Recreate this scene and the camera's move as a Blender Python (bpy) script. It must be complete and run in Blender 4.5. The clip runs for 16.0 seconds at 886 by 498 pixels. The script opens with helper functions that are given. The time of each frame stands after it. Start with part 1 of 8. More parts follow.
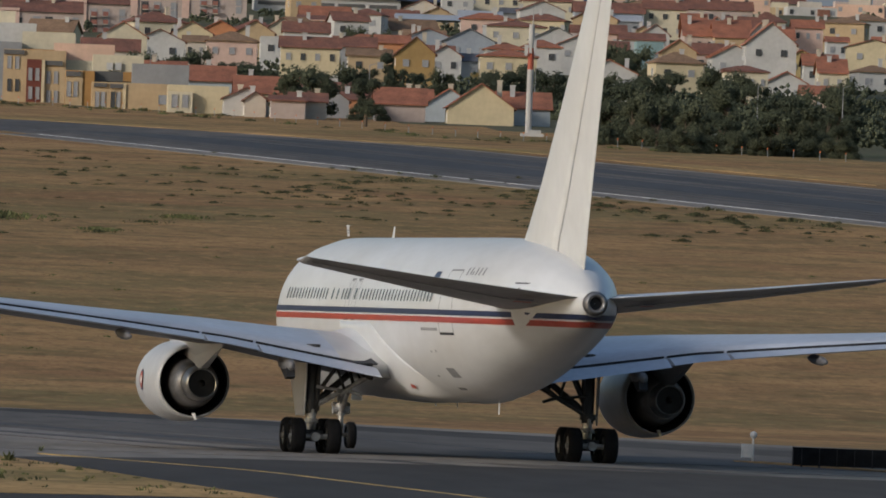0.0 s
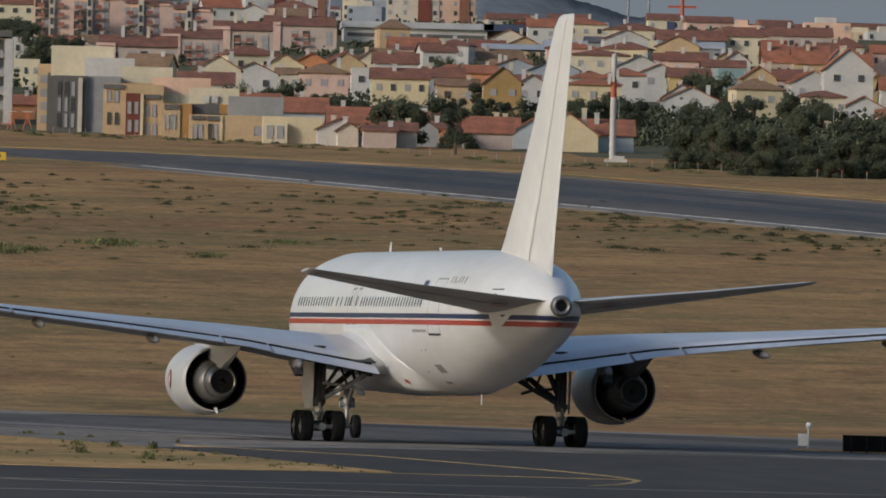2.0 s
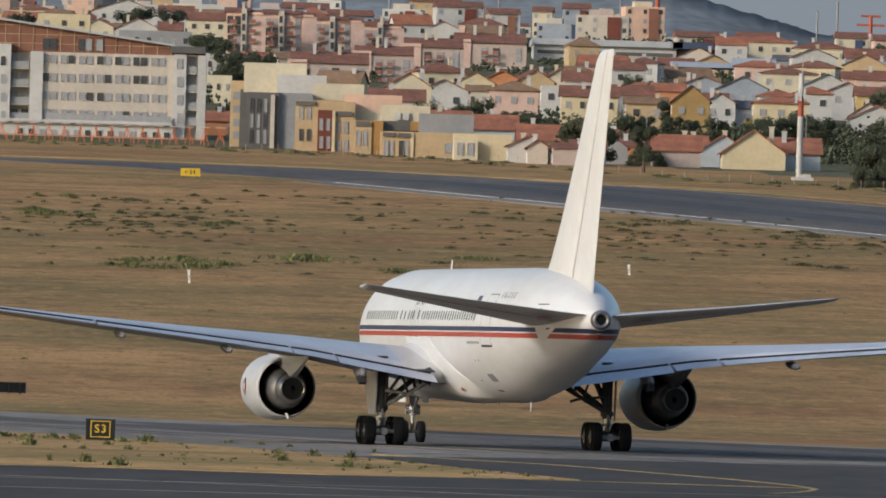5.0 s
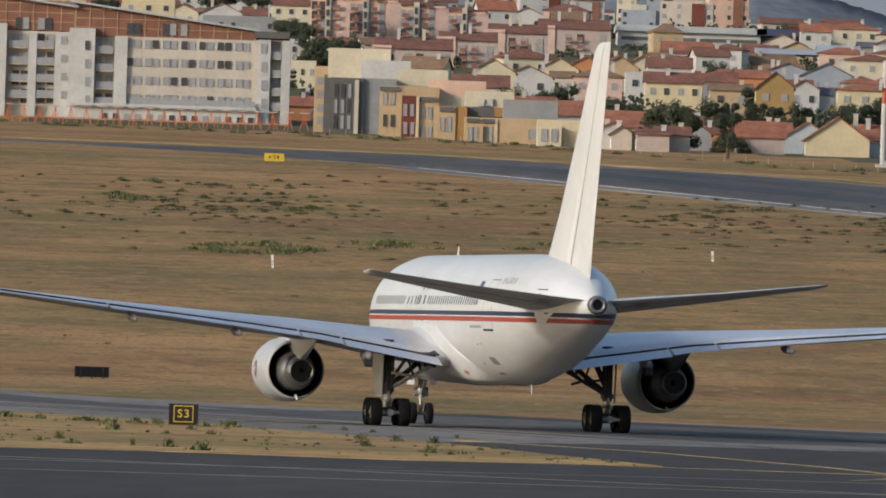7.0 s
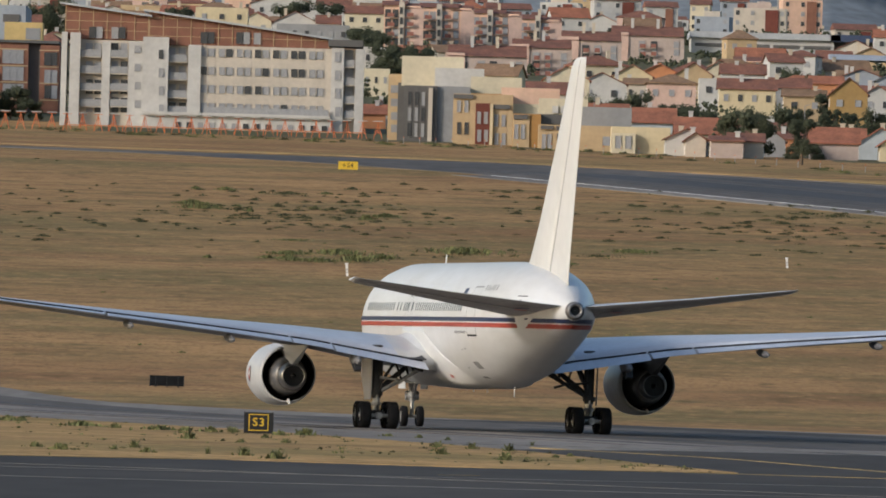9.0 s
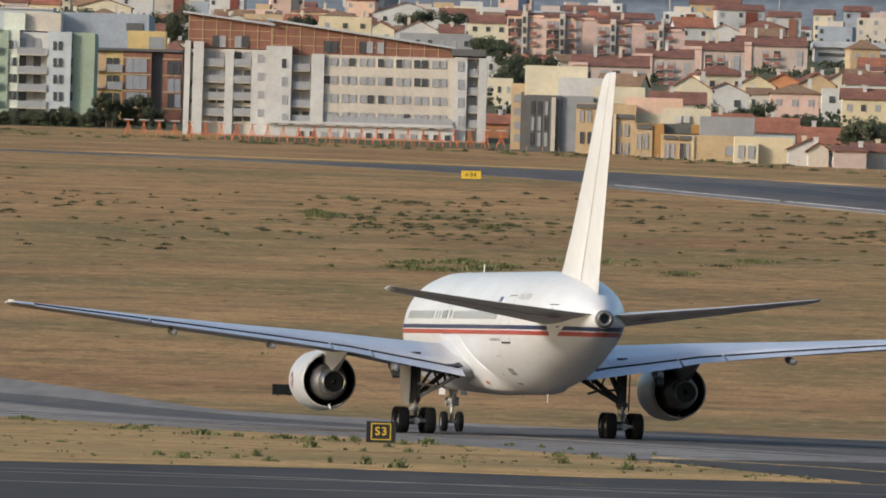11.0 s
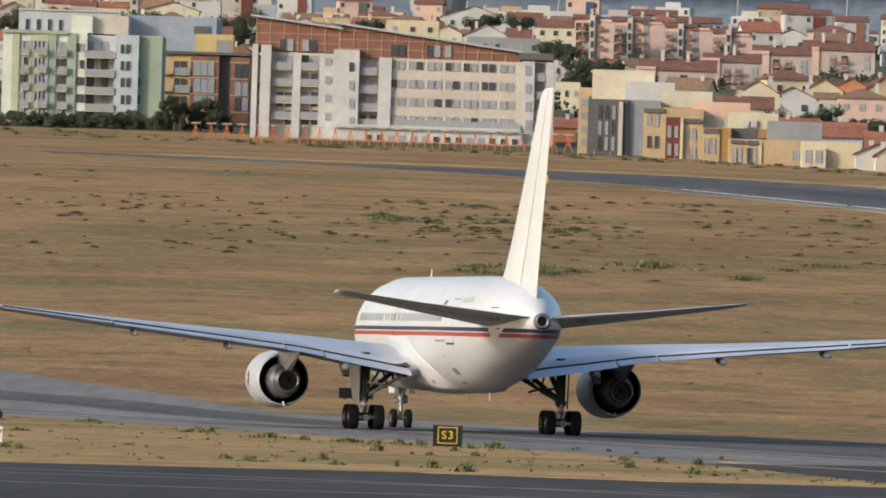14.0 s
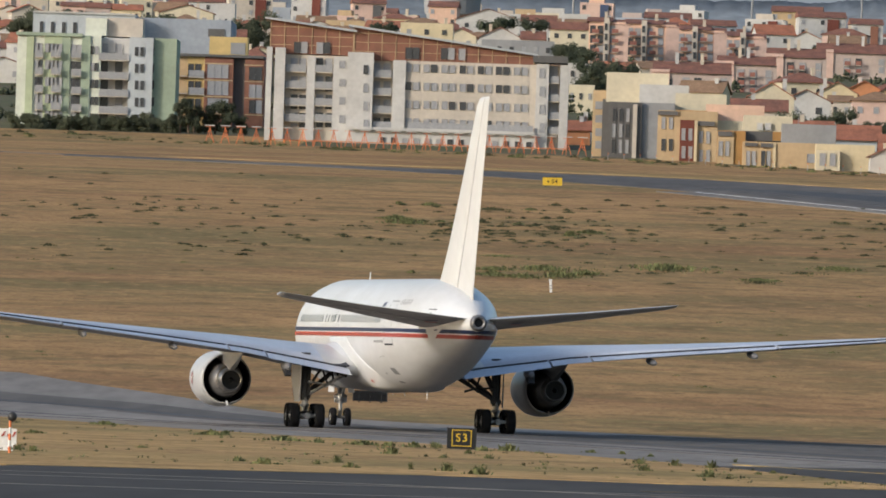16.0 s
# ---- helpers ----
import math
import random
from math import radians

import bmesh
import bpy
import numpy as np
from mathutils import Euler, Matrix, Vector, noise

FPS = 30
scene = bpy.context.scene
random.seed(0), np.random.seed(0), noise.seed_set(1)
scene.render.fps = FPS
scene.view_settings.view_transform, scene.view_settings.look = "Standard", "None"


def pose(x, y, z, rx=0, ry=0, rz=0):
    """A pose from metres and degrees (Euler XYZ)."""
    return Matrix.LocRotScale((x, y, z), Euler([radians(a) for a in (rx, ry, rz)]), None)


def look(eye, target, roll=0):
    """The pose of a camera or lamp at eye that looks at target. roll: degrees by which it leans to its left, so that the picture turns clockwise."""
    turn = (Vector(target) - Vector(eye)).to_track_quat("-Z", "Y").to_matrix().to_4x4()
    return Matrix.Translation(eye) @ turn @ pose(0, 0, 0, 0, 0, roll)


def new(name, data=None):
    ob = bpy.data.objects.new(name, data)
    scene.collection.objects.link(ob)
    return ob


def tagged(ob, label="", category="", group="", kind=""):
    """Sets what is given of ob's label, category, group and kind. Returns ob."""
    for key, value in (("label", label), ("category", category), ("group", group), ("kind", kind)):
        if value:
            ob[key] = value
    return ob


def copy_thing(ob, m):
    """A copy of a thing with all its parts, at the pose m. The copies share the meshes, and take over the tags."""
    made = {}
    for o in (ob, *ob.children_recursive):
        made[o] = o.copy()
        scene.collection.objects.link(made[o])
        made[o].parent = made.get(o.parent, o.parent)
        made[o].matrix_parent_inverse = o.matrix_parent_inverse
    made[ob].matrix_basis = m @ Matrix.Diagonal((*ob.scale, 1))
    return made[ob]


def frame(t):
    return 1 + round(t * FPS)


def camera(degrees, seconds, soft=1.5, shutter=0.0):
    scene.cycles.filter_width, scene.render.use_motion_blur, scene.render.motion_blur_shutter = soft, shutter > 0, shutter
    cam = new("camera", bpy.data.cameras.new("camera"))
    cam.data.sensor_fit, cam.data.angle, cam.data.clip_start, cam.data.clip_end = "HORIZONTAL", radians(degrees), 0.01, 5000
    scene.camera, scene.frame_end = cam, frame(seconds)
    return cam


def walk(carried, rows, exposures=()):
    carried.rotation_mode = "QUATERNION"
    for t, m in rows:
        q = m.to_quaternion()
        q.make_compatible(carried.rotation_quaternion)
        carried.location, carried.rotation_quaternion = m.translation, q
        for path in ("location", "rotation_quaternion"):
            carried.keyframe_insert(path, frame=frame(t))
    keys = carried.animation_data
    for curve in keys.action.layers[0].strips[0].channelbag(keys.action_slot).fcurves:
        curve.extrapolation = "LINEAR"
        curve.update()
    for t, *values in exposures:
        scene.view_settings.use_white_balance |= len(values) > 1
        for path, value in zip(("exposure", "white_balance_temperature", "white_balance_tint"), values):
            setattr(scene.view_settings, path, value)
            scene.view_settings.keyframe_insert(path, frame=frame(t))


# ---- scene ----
def ray_pose(x, y, z, turn, lift, roll):
    """An eye and where it looks: degrees to the right of north and up."""
    a, e = radians(turn), radians(lift)
    way = Vector((math.sin(a) * math.cos(e), math.cos(a) * math.cos(e), math.sin(e)))
    return look((x, y, z), Vector((x, y, z)) + way * 100, roll)


cam = camera(4.124, 16.0, soft=1.8)
walk(cam, [
    (0.0, ray_pose(2.12, 67.71, 4.274, 2.0324, 0.3712, 2.14)),
    (0.5, ray_pose(1.54, 53.27, 4.110, 1.8862, 0.3958, 2.00)),
    (1.0, ray_pose(1.00, 37.99, 3.849, 1.7570, 0.4274, 1.84)),
    (1.5, ray_pose(0.65, 25.94, 3.623, 1.6780, 0.4548, 1.65)),
    (2.0, ray_pose(0.42, 16.27, 3.425, 1.6139, 0.4868, 1.45)),
    (2.5, ray_pose(0.24, 9.62, 3.296, 1.5620, 0.5113, 1.45)),
    (3.0, ray_pose(0.13, 4.71, 3.141, 1.4758, 0.5436, 1.51)),
    (3.5, ray_pose(0.00, 0.00, 3.346, 1.3414, 0.5335, 1.73)),
    (4.0, ray_pose(0.00, 0.00, 3.346, 1.1309, 0.5435, 1.74)),
    (4.5, ray_pose(0.00, 0.00, 3.346, 0.9208, 0.5481, 1.70)),
    (5.0, ray_pose(0.00, 0.00, 3.346, 0.7341, 0.5362, 1.69)),
    (5.2, ray_pose(0.00, 0.00, 3.346, 0.6745, 0.5273, 1.69)),
    (7.5, ray_pose(0.00, 0.00, 3.346, 0.2740, 0.4523, 1.85)),
    (8.0, ray_pose(0.00, 0.00, 3.346, 0.2077, 0.4670, 1.73)),
    (8.5, ray_pose(0.00, 0.00, 3.346, 0.1246, 0.4797, 1.73)),
    (9.0, ray_pose(0.00, 0.00, 3.346, 0.0000, 0.4833, 1.64)),
    (9.5, ray_pose(0.00, 0.00, 3.346, -0.1414, 0.4854, 1.71)),
    (10.0, ray_pose(0.00, 0.00, 3.346, -0.3033, 0.4909, 1.66)),
    (10.2, ray_pose(0.00, 0.00, 3.346, -0.3655, 0.4952, 1.64)),
    (12.3, ray_pose(0.00, 0.00, 3.346, -0.8324, 0.5180, 1.92)),
    (12.5, ray_pose(0.00, 0.00, 3.346, -0.8430, 0.5156, 1.89)),
    (13.0, ray_pose(0.00, 0.00, 3.346, -0.8594, 0.5155, 1.90)),
    (13.5, ray_pose(0.00, 0.00, 3.346, -0.8735, 0.5147, 1.92)),
    (14.0, ray_pose(0.00, 0.00, 3.346, -0.8851, 0.5182, 1.89)),
    (14.5, ray_pose(0.00, 0.00, 3.346, -0.8918, 0.5259, 1.94)),
    (15.0, ray_pose(0.00, 0.00, 3.346, -0.8969, 0.5336, 1.94)),
    (15.5, ray_pose(0.00, 0.00, 3.346, -0.9121, 0.5371, 1.96)),
    (16.0, ray_pose(0.00, 0.00, 3.346, -0.9512, 0.5286, 1.91)),
], exposures=[(0.0, -0.44, 6100, 10), (2.0, -0.38, 6100, 10), (4.0, -0.22, 6150, 10), (4.5, -0.13, 6200, 10), (5.0, 0.06, 6190, 10), (9.0, 0.05, 6190, 10), (12.5, 0.41, 6220, 10), (16.0, 0.27, 6220, 10)])

# world and sun: a hazy low sun behind the camera, from its left
SUN_UP, SUN_FROM = 20.0, 238.0
world = bpy.data.worlds.new("hazy_sky")
scene.world = world
world.use_nodes = True
wn, wl = world.node_tree.nodes, world.node_tree.links
sky = wn.new("ShaderNodeTexSky")
sky.sky_type, sky.sun_disc = "NISHITA", False
sky.sun_elevation, sky.sun_rotation = radians(SUN_UP), radians(SUN_FROM)
sky.dust_density, sky.air_density, sky.ozone_density = 2.2, 1.1, 1.6
wl.new(sky.outputs[0], wn["Background"].inputs[0])
wn["Background"].inputs[1].default_value = 0.14
sun = new("sun", bpy.data.lights.new("sun", "SUN"))
sun.data.energy, sun.data.angle, sun.data.color = 2.32, radians(9), (1.0, 0.91, 0.805)
_a, _e = radians(SUN_FROM), radians(SUN_UP)
sun.matrix_world = look((math.sin(_a) * math.cos(_e) * 500, math.cos(_a) * math.cos(_e) * 500, math.sin(_e) * 500), (0, 0, 0))


# ---- materials ----
def mat(name, base, rough=0.7, metal=0.0, vary=0.12, scale=3.0, fine=30.0, bump=0.0, stain=None, stretch=(1, 1, 1), alpha=None, coat=0.0, island=0.0, world_space=False):
    """A surface with variation at two scales; stain: a second colour that comes in patches."""
    m = bpy.data.materials.new(name)
    m.use_nodes = True
    n, l = m.node_tree.nodes, m.node_tree.links
    b = n["Principled BSDF"]
    b.inputs["Roughness"].default_value, b.inputs["Metallic"].default_value = rough, metal
    b.inputs["Coat Weight"].default_value = coat
    b.inputs["Specular IOR Level"].default_value = 0.15 if rough > 0.8 else 0.5
    tc, mp = n.new("ShaderNodeTexCoord"), n.new("ShaderNodeMapping")
    mp.inputs["Scale"].default_value = stretch
    if world_space:
        geo = n.new("ShaderNodeNewGeometry")
        l.new(geo.outputs["Position"], mp.inputs[0])
    else:
        l.new(tc.outputs["Object"], mp.inputs[0])
    big, small = n.new("ShaderNodeTexNoise"), n.new("ShaderNodeTexNoise")
    big.inputs["Scale"].default_value, big.inputs["Detail"].default_value = scale, 4
    small.inputs["Scale"].default_value, small.inputs["Detail"].default_value = fine, 3
    l.new(mp.outputs[0], big.inputs[0]), l.new(mp.outputs[0], small.inputs[0])
    dark = tuple(c * (1 - vary) for c in base[:3])
    light = tuple(min(1, c * (1 + vary)) for c in base[:3])
    r1 = n.new("ShaderNodeValToRGB")
    r1.color_ramp.elements[0].position, r1.color_ramp.elements[1].position = 0.3, 0.7
    r1.color_ramp.elements[0].color, r1.color_ramp.elements[1].color = (*(stain or dark), 1), (*light, 1)
    l.new(big.outputs[0], r1.inputs[0])
    r2 = n.new("ShaderNodeValToRGB")
    r2.color_ramp.elements[0].position, r2.color_ramp.elements[1].position = 0.25, 0.75
    k = 1 - vary
    r2.color_ramp.elements[0].color, r2.color_ramp.elements[1].color = (k, k, k, 1), (1 + vary, 1 + vary, 1 + vary, 1)
    l.new(small.outputs[0], r2.inputs[0])
    mix = n.new("ShaderNodeMix")
    mix.data_type, mix.blend_type = "RGBA", "MULTIPLY"
    mix.inputs[0].default_value = 1.0
    l.new(r1.outputs[0], mix.inputs[6]), l.new(r2.outputs[0], mix.inputs[7])
    out = mix.outputs[2]
    if island:
        info, hsv = n.new("ShaderNodeNewGeometry"), n.new("ShaderNodeHueSaturation")
        rng = n.new("ShaderNodeMapRange")
        rng.inputs[3].default_value, rng.inputs[4].default_value = 1 - island, 1 + island
        l.new(info.outputs["Random Per Island"], rng.inputs[0])
        l.new(rng.outputs[0], hsv.inputs["Value"]), l.new(out, hsv.inputs["Color"])
        out = hsv.outputs[0]
    l.new(out, b.inputs["Base Color"])
    if bump:
        bp = n.new("ShaderNodeBump")
        bp.inputs["Strength"].default_value, bp.inputs["Distance"].default_value = bump, 0.05
        l.new(small.outputs[0], bp.inputs["Height"]), l.new(bp.outputs[0], b.inputs["Normal"])
    return m


def dry_grass(name, tan, olive, brown):
    """Dry mown grass: streaks along the mowing, olive patches, bare soil."""
    m = bpy.data.materials.new(name)
    m.use_nodes = True
    n, l = m.node_tree.nodes, m.node_tree.links
    b = n["Principled BSDF"]
    b.inputs["Roughness"].default_value = 0.95
    b.inputs["Specular IOR Level"].default_value = 0.1
    geo = n.new("ShaderNodeNewGeometry")

    def field(scale, stretch, lo, hi, detail=4):
        mp, no, rp = n.new("ShaderNodeMapping"), n.new("ShaderNodeTexNoise"), n.new("ShaderNodeMapRange")
        mp.inputs["Scale"].default_value = stretch
        no.inputs["Scale"].default_value, no.inputs["Detail"].default_value = scale, detail
        rp.inputs[1].default_value, rp.inputs[2].default_value = lo, hi
        l.new(geo.outputs["Position"], mp.inputs[0]), l.new(mp.outputs[0], no.inputs[0]), l.new(no.outputs[0], rp.inputs[0])
        return rp.outputs[0]

    def blend(fac, a, c, kind="MIX"):
        mx = n.new("ShaderNodeMix")
        mx.data_type, mx.blend_type = "RGBA", kind
        l.new(fac, mx.inputs[0])
        for sock, v in ((6, a), (7, c)):
            if isinstance(v, tuple):
                mx.inputs[sock].default_value = (*v, 1)
            else:
                l.new(v, mx.inputs[sock])
        return mx.outputs[2]

    c = blend(field(0.016, (0.45, 0.75, 1), 0.46, 0.58), tan, olive)
    c = blend(field(0.05, (0.35, 0.45, 1), 0.50, 0.66), c, brown)
    c = blend(field(0.12, (0.45, 0.35, 1), 0.47, 0.72, 5), c, tuple(v * 1.22 for v in tan))
    c = blend(field(0.22, (0.40, 0.45, 1), 0.50, 0.74, 6), c, tuple(v * 0.8 for v in olive))
    c = blend(field(0.5, (0.36, 0.30, 1), 0.52, 0.86, 6), c, tuple(v * 0.6 for v in brown))
    c = blend(field(1.1, (0.50, 0.20, 1), 0.54, 0.82, 6), c, tuple(v * 0.5 for v in olive))
    c = blend(field(1.9, (0.42, 0.12, 1), 0.52, 0.90, 6), c, tuple(v * 1.35 for v in tan))
    c = blend(field(4.5, (0.7, 0.12, 1), 0.48, 0.95, 4), c, tuple(v * 0.6 for v in brown))
    l.new(c, b.inputs["Base Color"])
    bp, no = n.new("ShaderNodeBump"), n.new("ShaderNodeTexNoise")
    no.inputs["Scale"].default_value = 4.0
    l.new(geo.outputs["Position"], no.inputs[0]), l.new(no.outputs[0], bp.inputs["Height"])
    bp.inputs["Strength"].default_value, bp.inputs["Distance"].default_value = 0.4, 0.1
    l.new(bp.outputs[0], b.inputs["Normal"])
    return m


GRASS = dry_grass("dry_grass", (0.385, 0.228, 0.098), (0.232, 0.172, 0.071), (0.285, 0.155, 0.070))
ISLAND = dry_grass("island_grass", (0.45, 0.285, 0.12), (0.29, 0.21, 0.085), (0.34, 0.21, 0.095))
SCRUB = mat("hillside_scrub", (0.07, 0.075, 0.035), 0.95, vary=0.4, scale=0.05, fine=0.6, stain=(0.12, 0.10, 0.06), world_space=True)
ASPHALT = mat("taxiway_asphalt", (0.068, 0.060, 0.053), 0.85, vary=0.2, scale=0.05, fine=0.6, stain=(0.045, 0.040, 0.037), stretch=(1.0, 0.12, 1), world_space=True)
RUNWAY = mat("runway_asphalt", (0.128, 0.113, 0.098), 0.85, vary=0.22, scale=0.04, fine=0.4, stain=(0.088, 0.081, 0.078), stretch=(1.0, 0.1, 1), world_space=True)
RUBBER_MARK = mat("tyre_rubber_on_runway", (0.040, 0.038, 0.041), 0.8, vary=0.3, scale=0.05, fine=0.5, stretch=(1.0, 0.08, 1), world_space=True)
SHOULDER = mat("pale_shoulder", (0.225, 0.202, 0.178), 0.9, vary=0.2, scale=0.06, fine=0.8, stain=(0.165, 0.15, 0.135), stretch=(1.0, 0.1, 1), world_space=True)
LINE_WHITE = mat("worn_white_line", (0.52, 0.52, 0.50), 0.8, vary=0.3, scale=0.4, fine=3, world_space=True)
LINE_YELLOW = mat("worn_yellow_line", (0.32, 0.22, 0.07), 0.8, vary=0.35, scale=0.3, fine=2, world_space=True)
PAINT = mat("white_aircraft_paint", (0.61, 0.61, 0.605), 0.33, vary=0.05, scale=0.5, fine=2.4, stain=(0.56, 0.55, 0.525), coat=0.12, stretch=(0.35, 1, 1))
COWL_PAINT = mat("grey_white_cowl_paint", (0.47, 0.475, 0.48), 0.36, vary=0.06, scale=0.6, fine=3.0, stain=(0.40, 0.40, 0.40))
FIN_PAINT = mat("cream_white_paint", (0.62, 0.615, 0.595), 0.4, vary=0.04, scale=0.3, fine=2.0, stain=(0.56, 0.555, 0.53), coat=0.1)
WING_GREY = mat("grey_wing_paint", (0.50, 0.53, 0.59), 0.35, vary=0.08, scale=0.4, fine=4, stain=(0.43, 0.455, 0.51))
# darker greys that carry the shade of undersides in their colour
TAIL_UNDER_SHADE = mat("tailplane_underside_shade", (0.36, 0.345, 0.335), 0.5, vary=0.1, scale=0.5, fine=4)
SHADE_GREY = mat("dark_shade_grey", (0.16, 0.155, 0.155), 0.45, vary=0.1, scale=0.5, fine=4)
GAP_DARK = mat("dark_gap", (0.012, 0.012, 0.014), 0.8)
FIN_SEAM = mat("pale_hinge_seam", (0.38, 0.37, 0.36), 0.7)
SEAM = mat("panel_seam_grey", (0.22, 0.22, 0.22), 0.7)
STRIPE_BLUE = mat("navy_stripe", (0.019, 0.029, 0.075), 0.35, vary=0.1)
STRIPE_RED = mat("red_stripe", (0.37, 0.058, 0.034), 0.35, vary=0.1)
BARE_METAL = mat("worn_bare_metal", (0.42, 0.41, 0.40), 0.38, 0.9, vary=0.15, scale=1.5, fine=12)
HOT_METAL = mat("heat_stained_metal", (0.24, 0.23, 0.225), 0.45, 0.7, vary=0.2, scale=2, fine=9)
DARK_METAL = mat("sooty_metal", (0.03, 0.03, 0.032), 0.6, 0.4, vary=0.2)
GEAR_GREY = mat("landing_gear_grey", (0.36, 0.36, 0.35), 0.5, 0.2, vary=0.2, scale=3, fine=14, stain=(0.2, 0.19, 0.18))
GEAR_DARK = mat("dark_gear_grey", (0.034, 0.033, 0.032), 0.55, 0.2, vary=0.3, scale=3, fine=14)
TYRE = mat("black_tyre_rubber", (0.011, 0.011, 0.012), 0.88, vary=0.25, scale=4, fine=20, bump=0.1)
WINDOW_DARK = mat("dark_cabin_window", (0.10, 0.105, 0.115), 0.15, vary=0.1)
SIGN_BLACK = mat("black_sign_panel", (0.012, 0.012, 0.012), 0.5, vary=0.2)
SIGN_YELLOW = mat("yellow_sign_panel", (0.66, 0.44, 0.03), 0.5, vary=0.05)
SIGN_BACK = mat("black_sign_back", (0.010, 0.011, 0.013), 0.9, vary=0.3)
ORANGE = mat("orange_painted_steel", (0.62, 0.17, 0.05), 0.6, vary=0.15)
WHITE_PAINT = mat("chalky_white_paint", (0.72, 0.70, 0.66), 0.7, vary=0.1)


# ---- mesh helpers ----
def mesh_of(name, bm, material, smooth=False):
    me = bpy.data.meshes.new(name)
    bm.normal_update()
    bm.to_mesh(me)
    bm.free()
    for mm in (material if isinstance(material, (list, tuple)) else [material]):
        me.materials.append(mm)
    if smooth:
        for p in me.polygons:
            p.use_smooth = True
    return me


def part(name, bm, material, parent=None, label="", smooth=False):
    ob = new(name, mesh_of(name, bm, material, smooth))
    ob.parent = parent
    if label:
        tagged(ob, label)
    return ob


def empty(name, m, label, category, group="", kind=""):
    ob = new(name)
    ob.matrix_basis = m
    return tagged(ob, label, category, group, kind)


def box(bm, x0, x1, y0, y1, z0, z1, mi=0):
    v = [bm.verts.new((x, y, z)) for z in (z0, z1) for y in (y0, y1) for x in (x0, x1)]
    for q in ((0, 2, 3, 1), (4, 5, 7, 6), (0, 1, 5, 4), (2, 6, 7, 3), (0, 4, 6, 2), (1, 3, 7, 5)):
        bm.faces.new([v[i] for i in q]).material_index = mi
    return bm


def one_box(*a):
    return box(bmesh.new(), *a)


def tube(bm, p, q, r0, r1=None, n=10, caps=True):
    """A round bar from p to q."""
    r1 = r0 if r1 is None else r1
    p, q = Vector(p), Vector(q)
    w = (q - p).normalized()
    a = w.orthogonal().normalized()
    b = w.cross(a)
    r = [[bm.verts.new(c + (a * math.cos(k * math.tau / n) + b * math.sin(k * math.tau / n)) * rr) for k in range(n)] for c, rr in ((p, r0), (q, r1))]
    for k in range(n):
        bm.faces.new((r[0][k], r[0][(k + 1) % n], r[1][(k + 1) % n], r[1][k]))
    if caps:
        bm.faces.new(r[0][::-1]), bm.faces.new(r[1])
    return bm


def skin(bm, rings, close=True, cap0=False, cap1=False):
    """Faces between rings of points."""
    vs = [[bm.verts.new(p) for p in ring] for ring in rings]
    n = len(vs[0])
    for a, b in zip(vs, vs[1:]):
        for k in range(n if close else n - 1):
            bm.faces.new((a[k], a[(k + 1) % n], b[(k + 1) % n], b[k]))
    if cap0:
        bm.faces.new(vs[0][::-1])
    if cap1:
        bm.faces.new(vs[-1])
    bmesh.ops.recalc_face_normals(bm, faces=bm.faces)
    return bm


def lathe(bm, profile, centre, n=32, axis="x"):
    """A turned body: profile of (along, radius)."""
    cx, cy, cz = centre
    rings = []
    for a, r in profile:
        ring = []
        for k in range(n):
            c, s = math.cos(k * math.tau / n) * r, math.sin(k * math.tau / n) * r
            ring.append((cx + a, cy + c, cz + s) if axis == "x" else (cx + c, cy + a, cz + s) if axis == "y" else (cx + c, cy + s, cz + a))
        rings.append(ring)
    return skin(bm, rings)


# ---- ground ----
def land(y):
    """Height of the airfield: level taxiway, then a long rise to the runway and the town."""
    if y < 600:
        return 0.0
    if y < 700:
        return 0.00016 * (y - 600) ** 2
    if y < 1300:
        return 1.6 + 0.0347 * (y - 700)
    if y < 1750:
        return 22.4 + 0.0247 * (y - 1300)
    if y < 2900:
        return 33.5 + 0.04 * (y - 1750)
    return 79.5 + 0.02 * (y - 2900)


TOWN_EDGE = [(-900, 2050), (-300, 1870), (-92, 1794), (-32, 1723), (6, 1662), (28, 1590), (50, 1440), (86, 1315), (140, 1230), (900, 900)]


def edge_at(x, line):
    for (x0, y0), (x1, y1) in zip(line, line[1:]):
        if x <= x1:
            return y0 + (y1 - y0) * (x - x0) / (x1 - x0)
    return line[-1][1]


def ground_sheet():
    ys = [-600, -200, 0, 150, 300, 450] + list(range(600, 701, 10)) + list(range(720, 1300, 20)) + list(range(1300, 1751, 25)) + list(range(1800, 3000, 50)) + list(range(3000, 4951, 150))
    xs = [-1500, -900, -500, -300] + list(range(-200, 201, 10)) + [300, 500, 900, 1500]
    bm = bmesh.new()
    vs = [[bm.verts.new((x, y, land(y))) for x in xs] for y in ys]
    for j in range(len(ys) - 1):
        for i in range(len(xs) - 1):
            f = bm.faces.new((vs[j][i], vs[j][i + 1], vs[j + 1][i + 1], vs[j + 1][i]))
            cx, cy = (xs[i] + xs[i + 1]) / 2, (ys[j] + ys[j + 1]) / 2
            f.material_index = 1 if cy > edge_at(cx, TOWN_EDGE) + (140 if 25 < cx < 68 else 25) else 0
    ob = part("ground", bm, [GRASS, SCRUB])
    return tagged(ob, "dry tan airfield grass rising to a scrubby hillside", "ground", kind="structure")


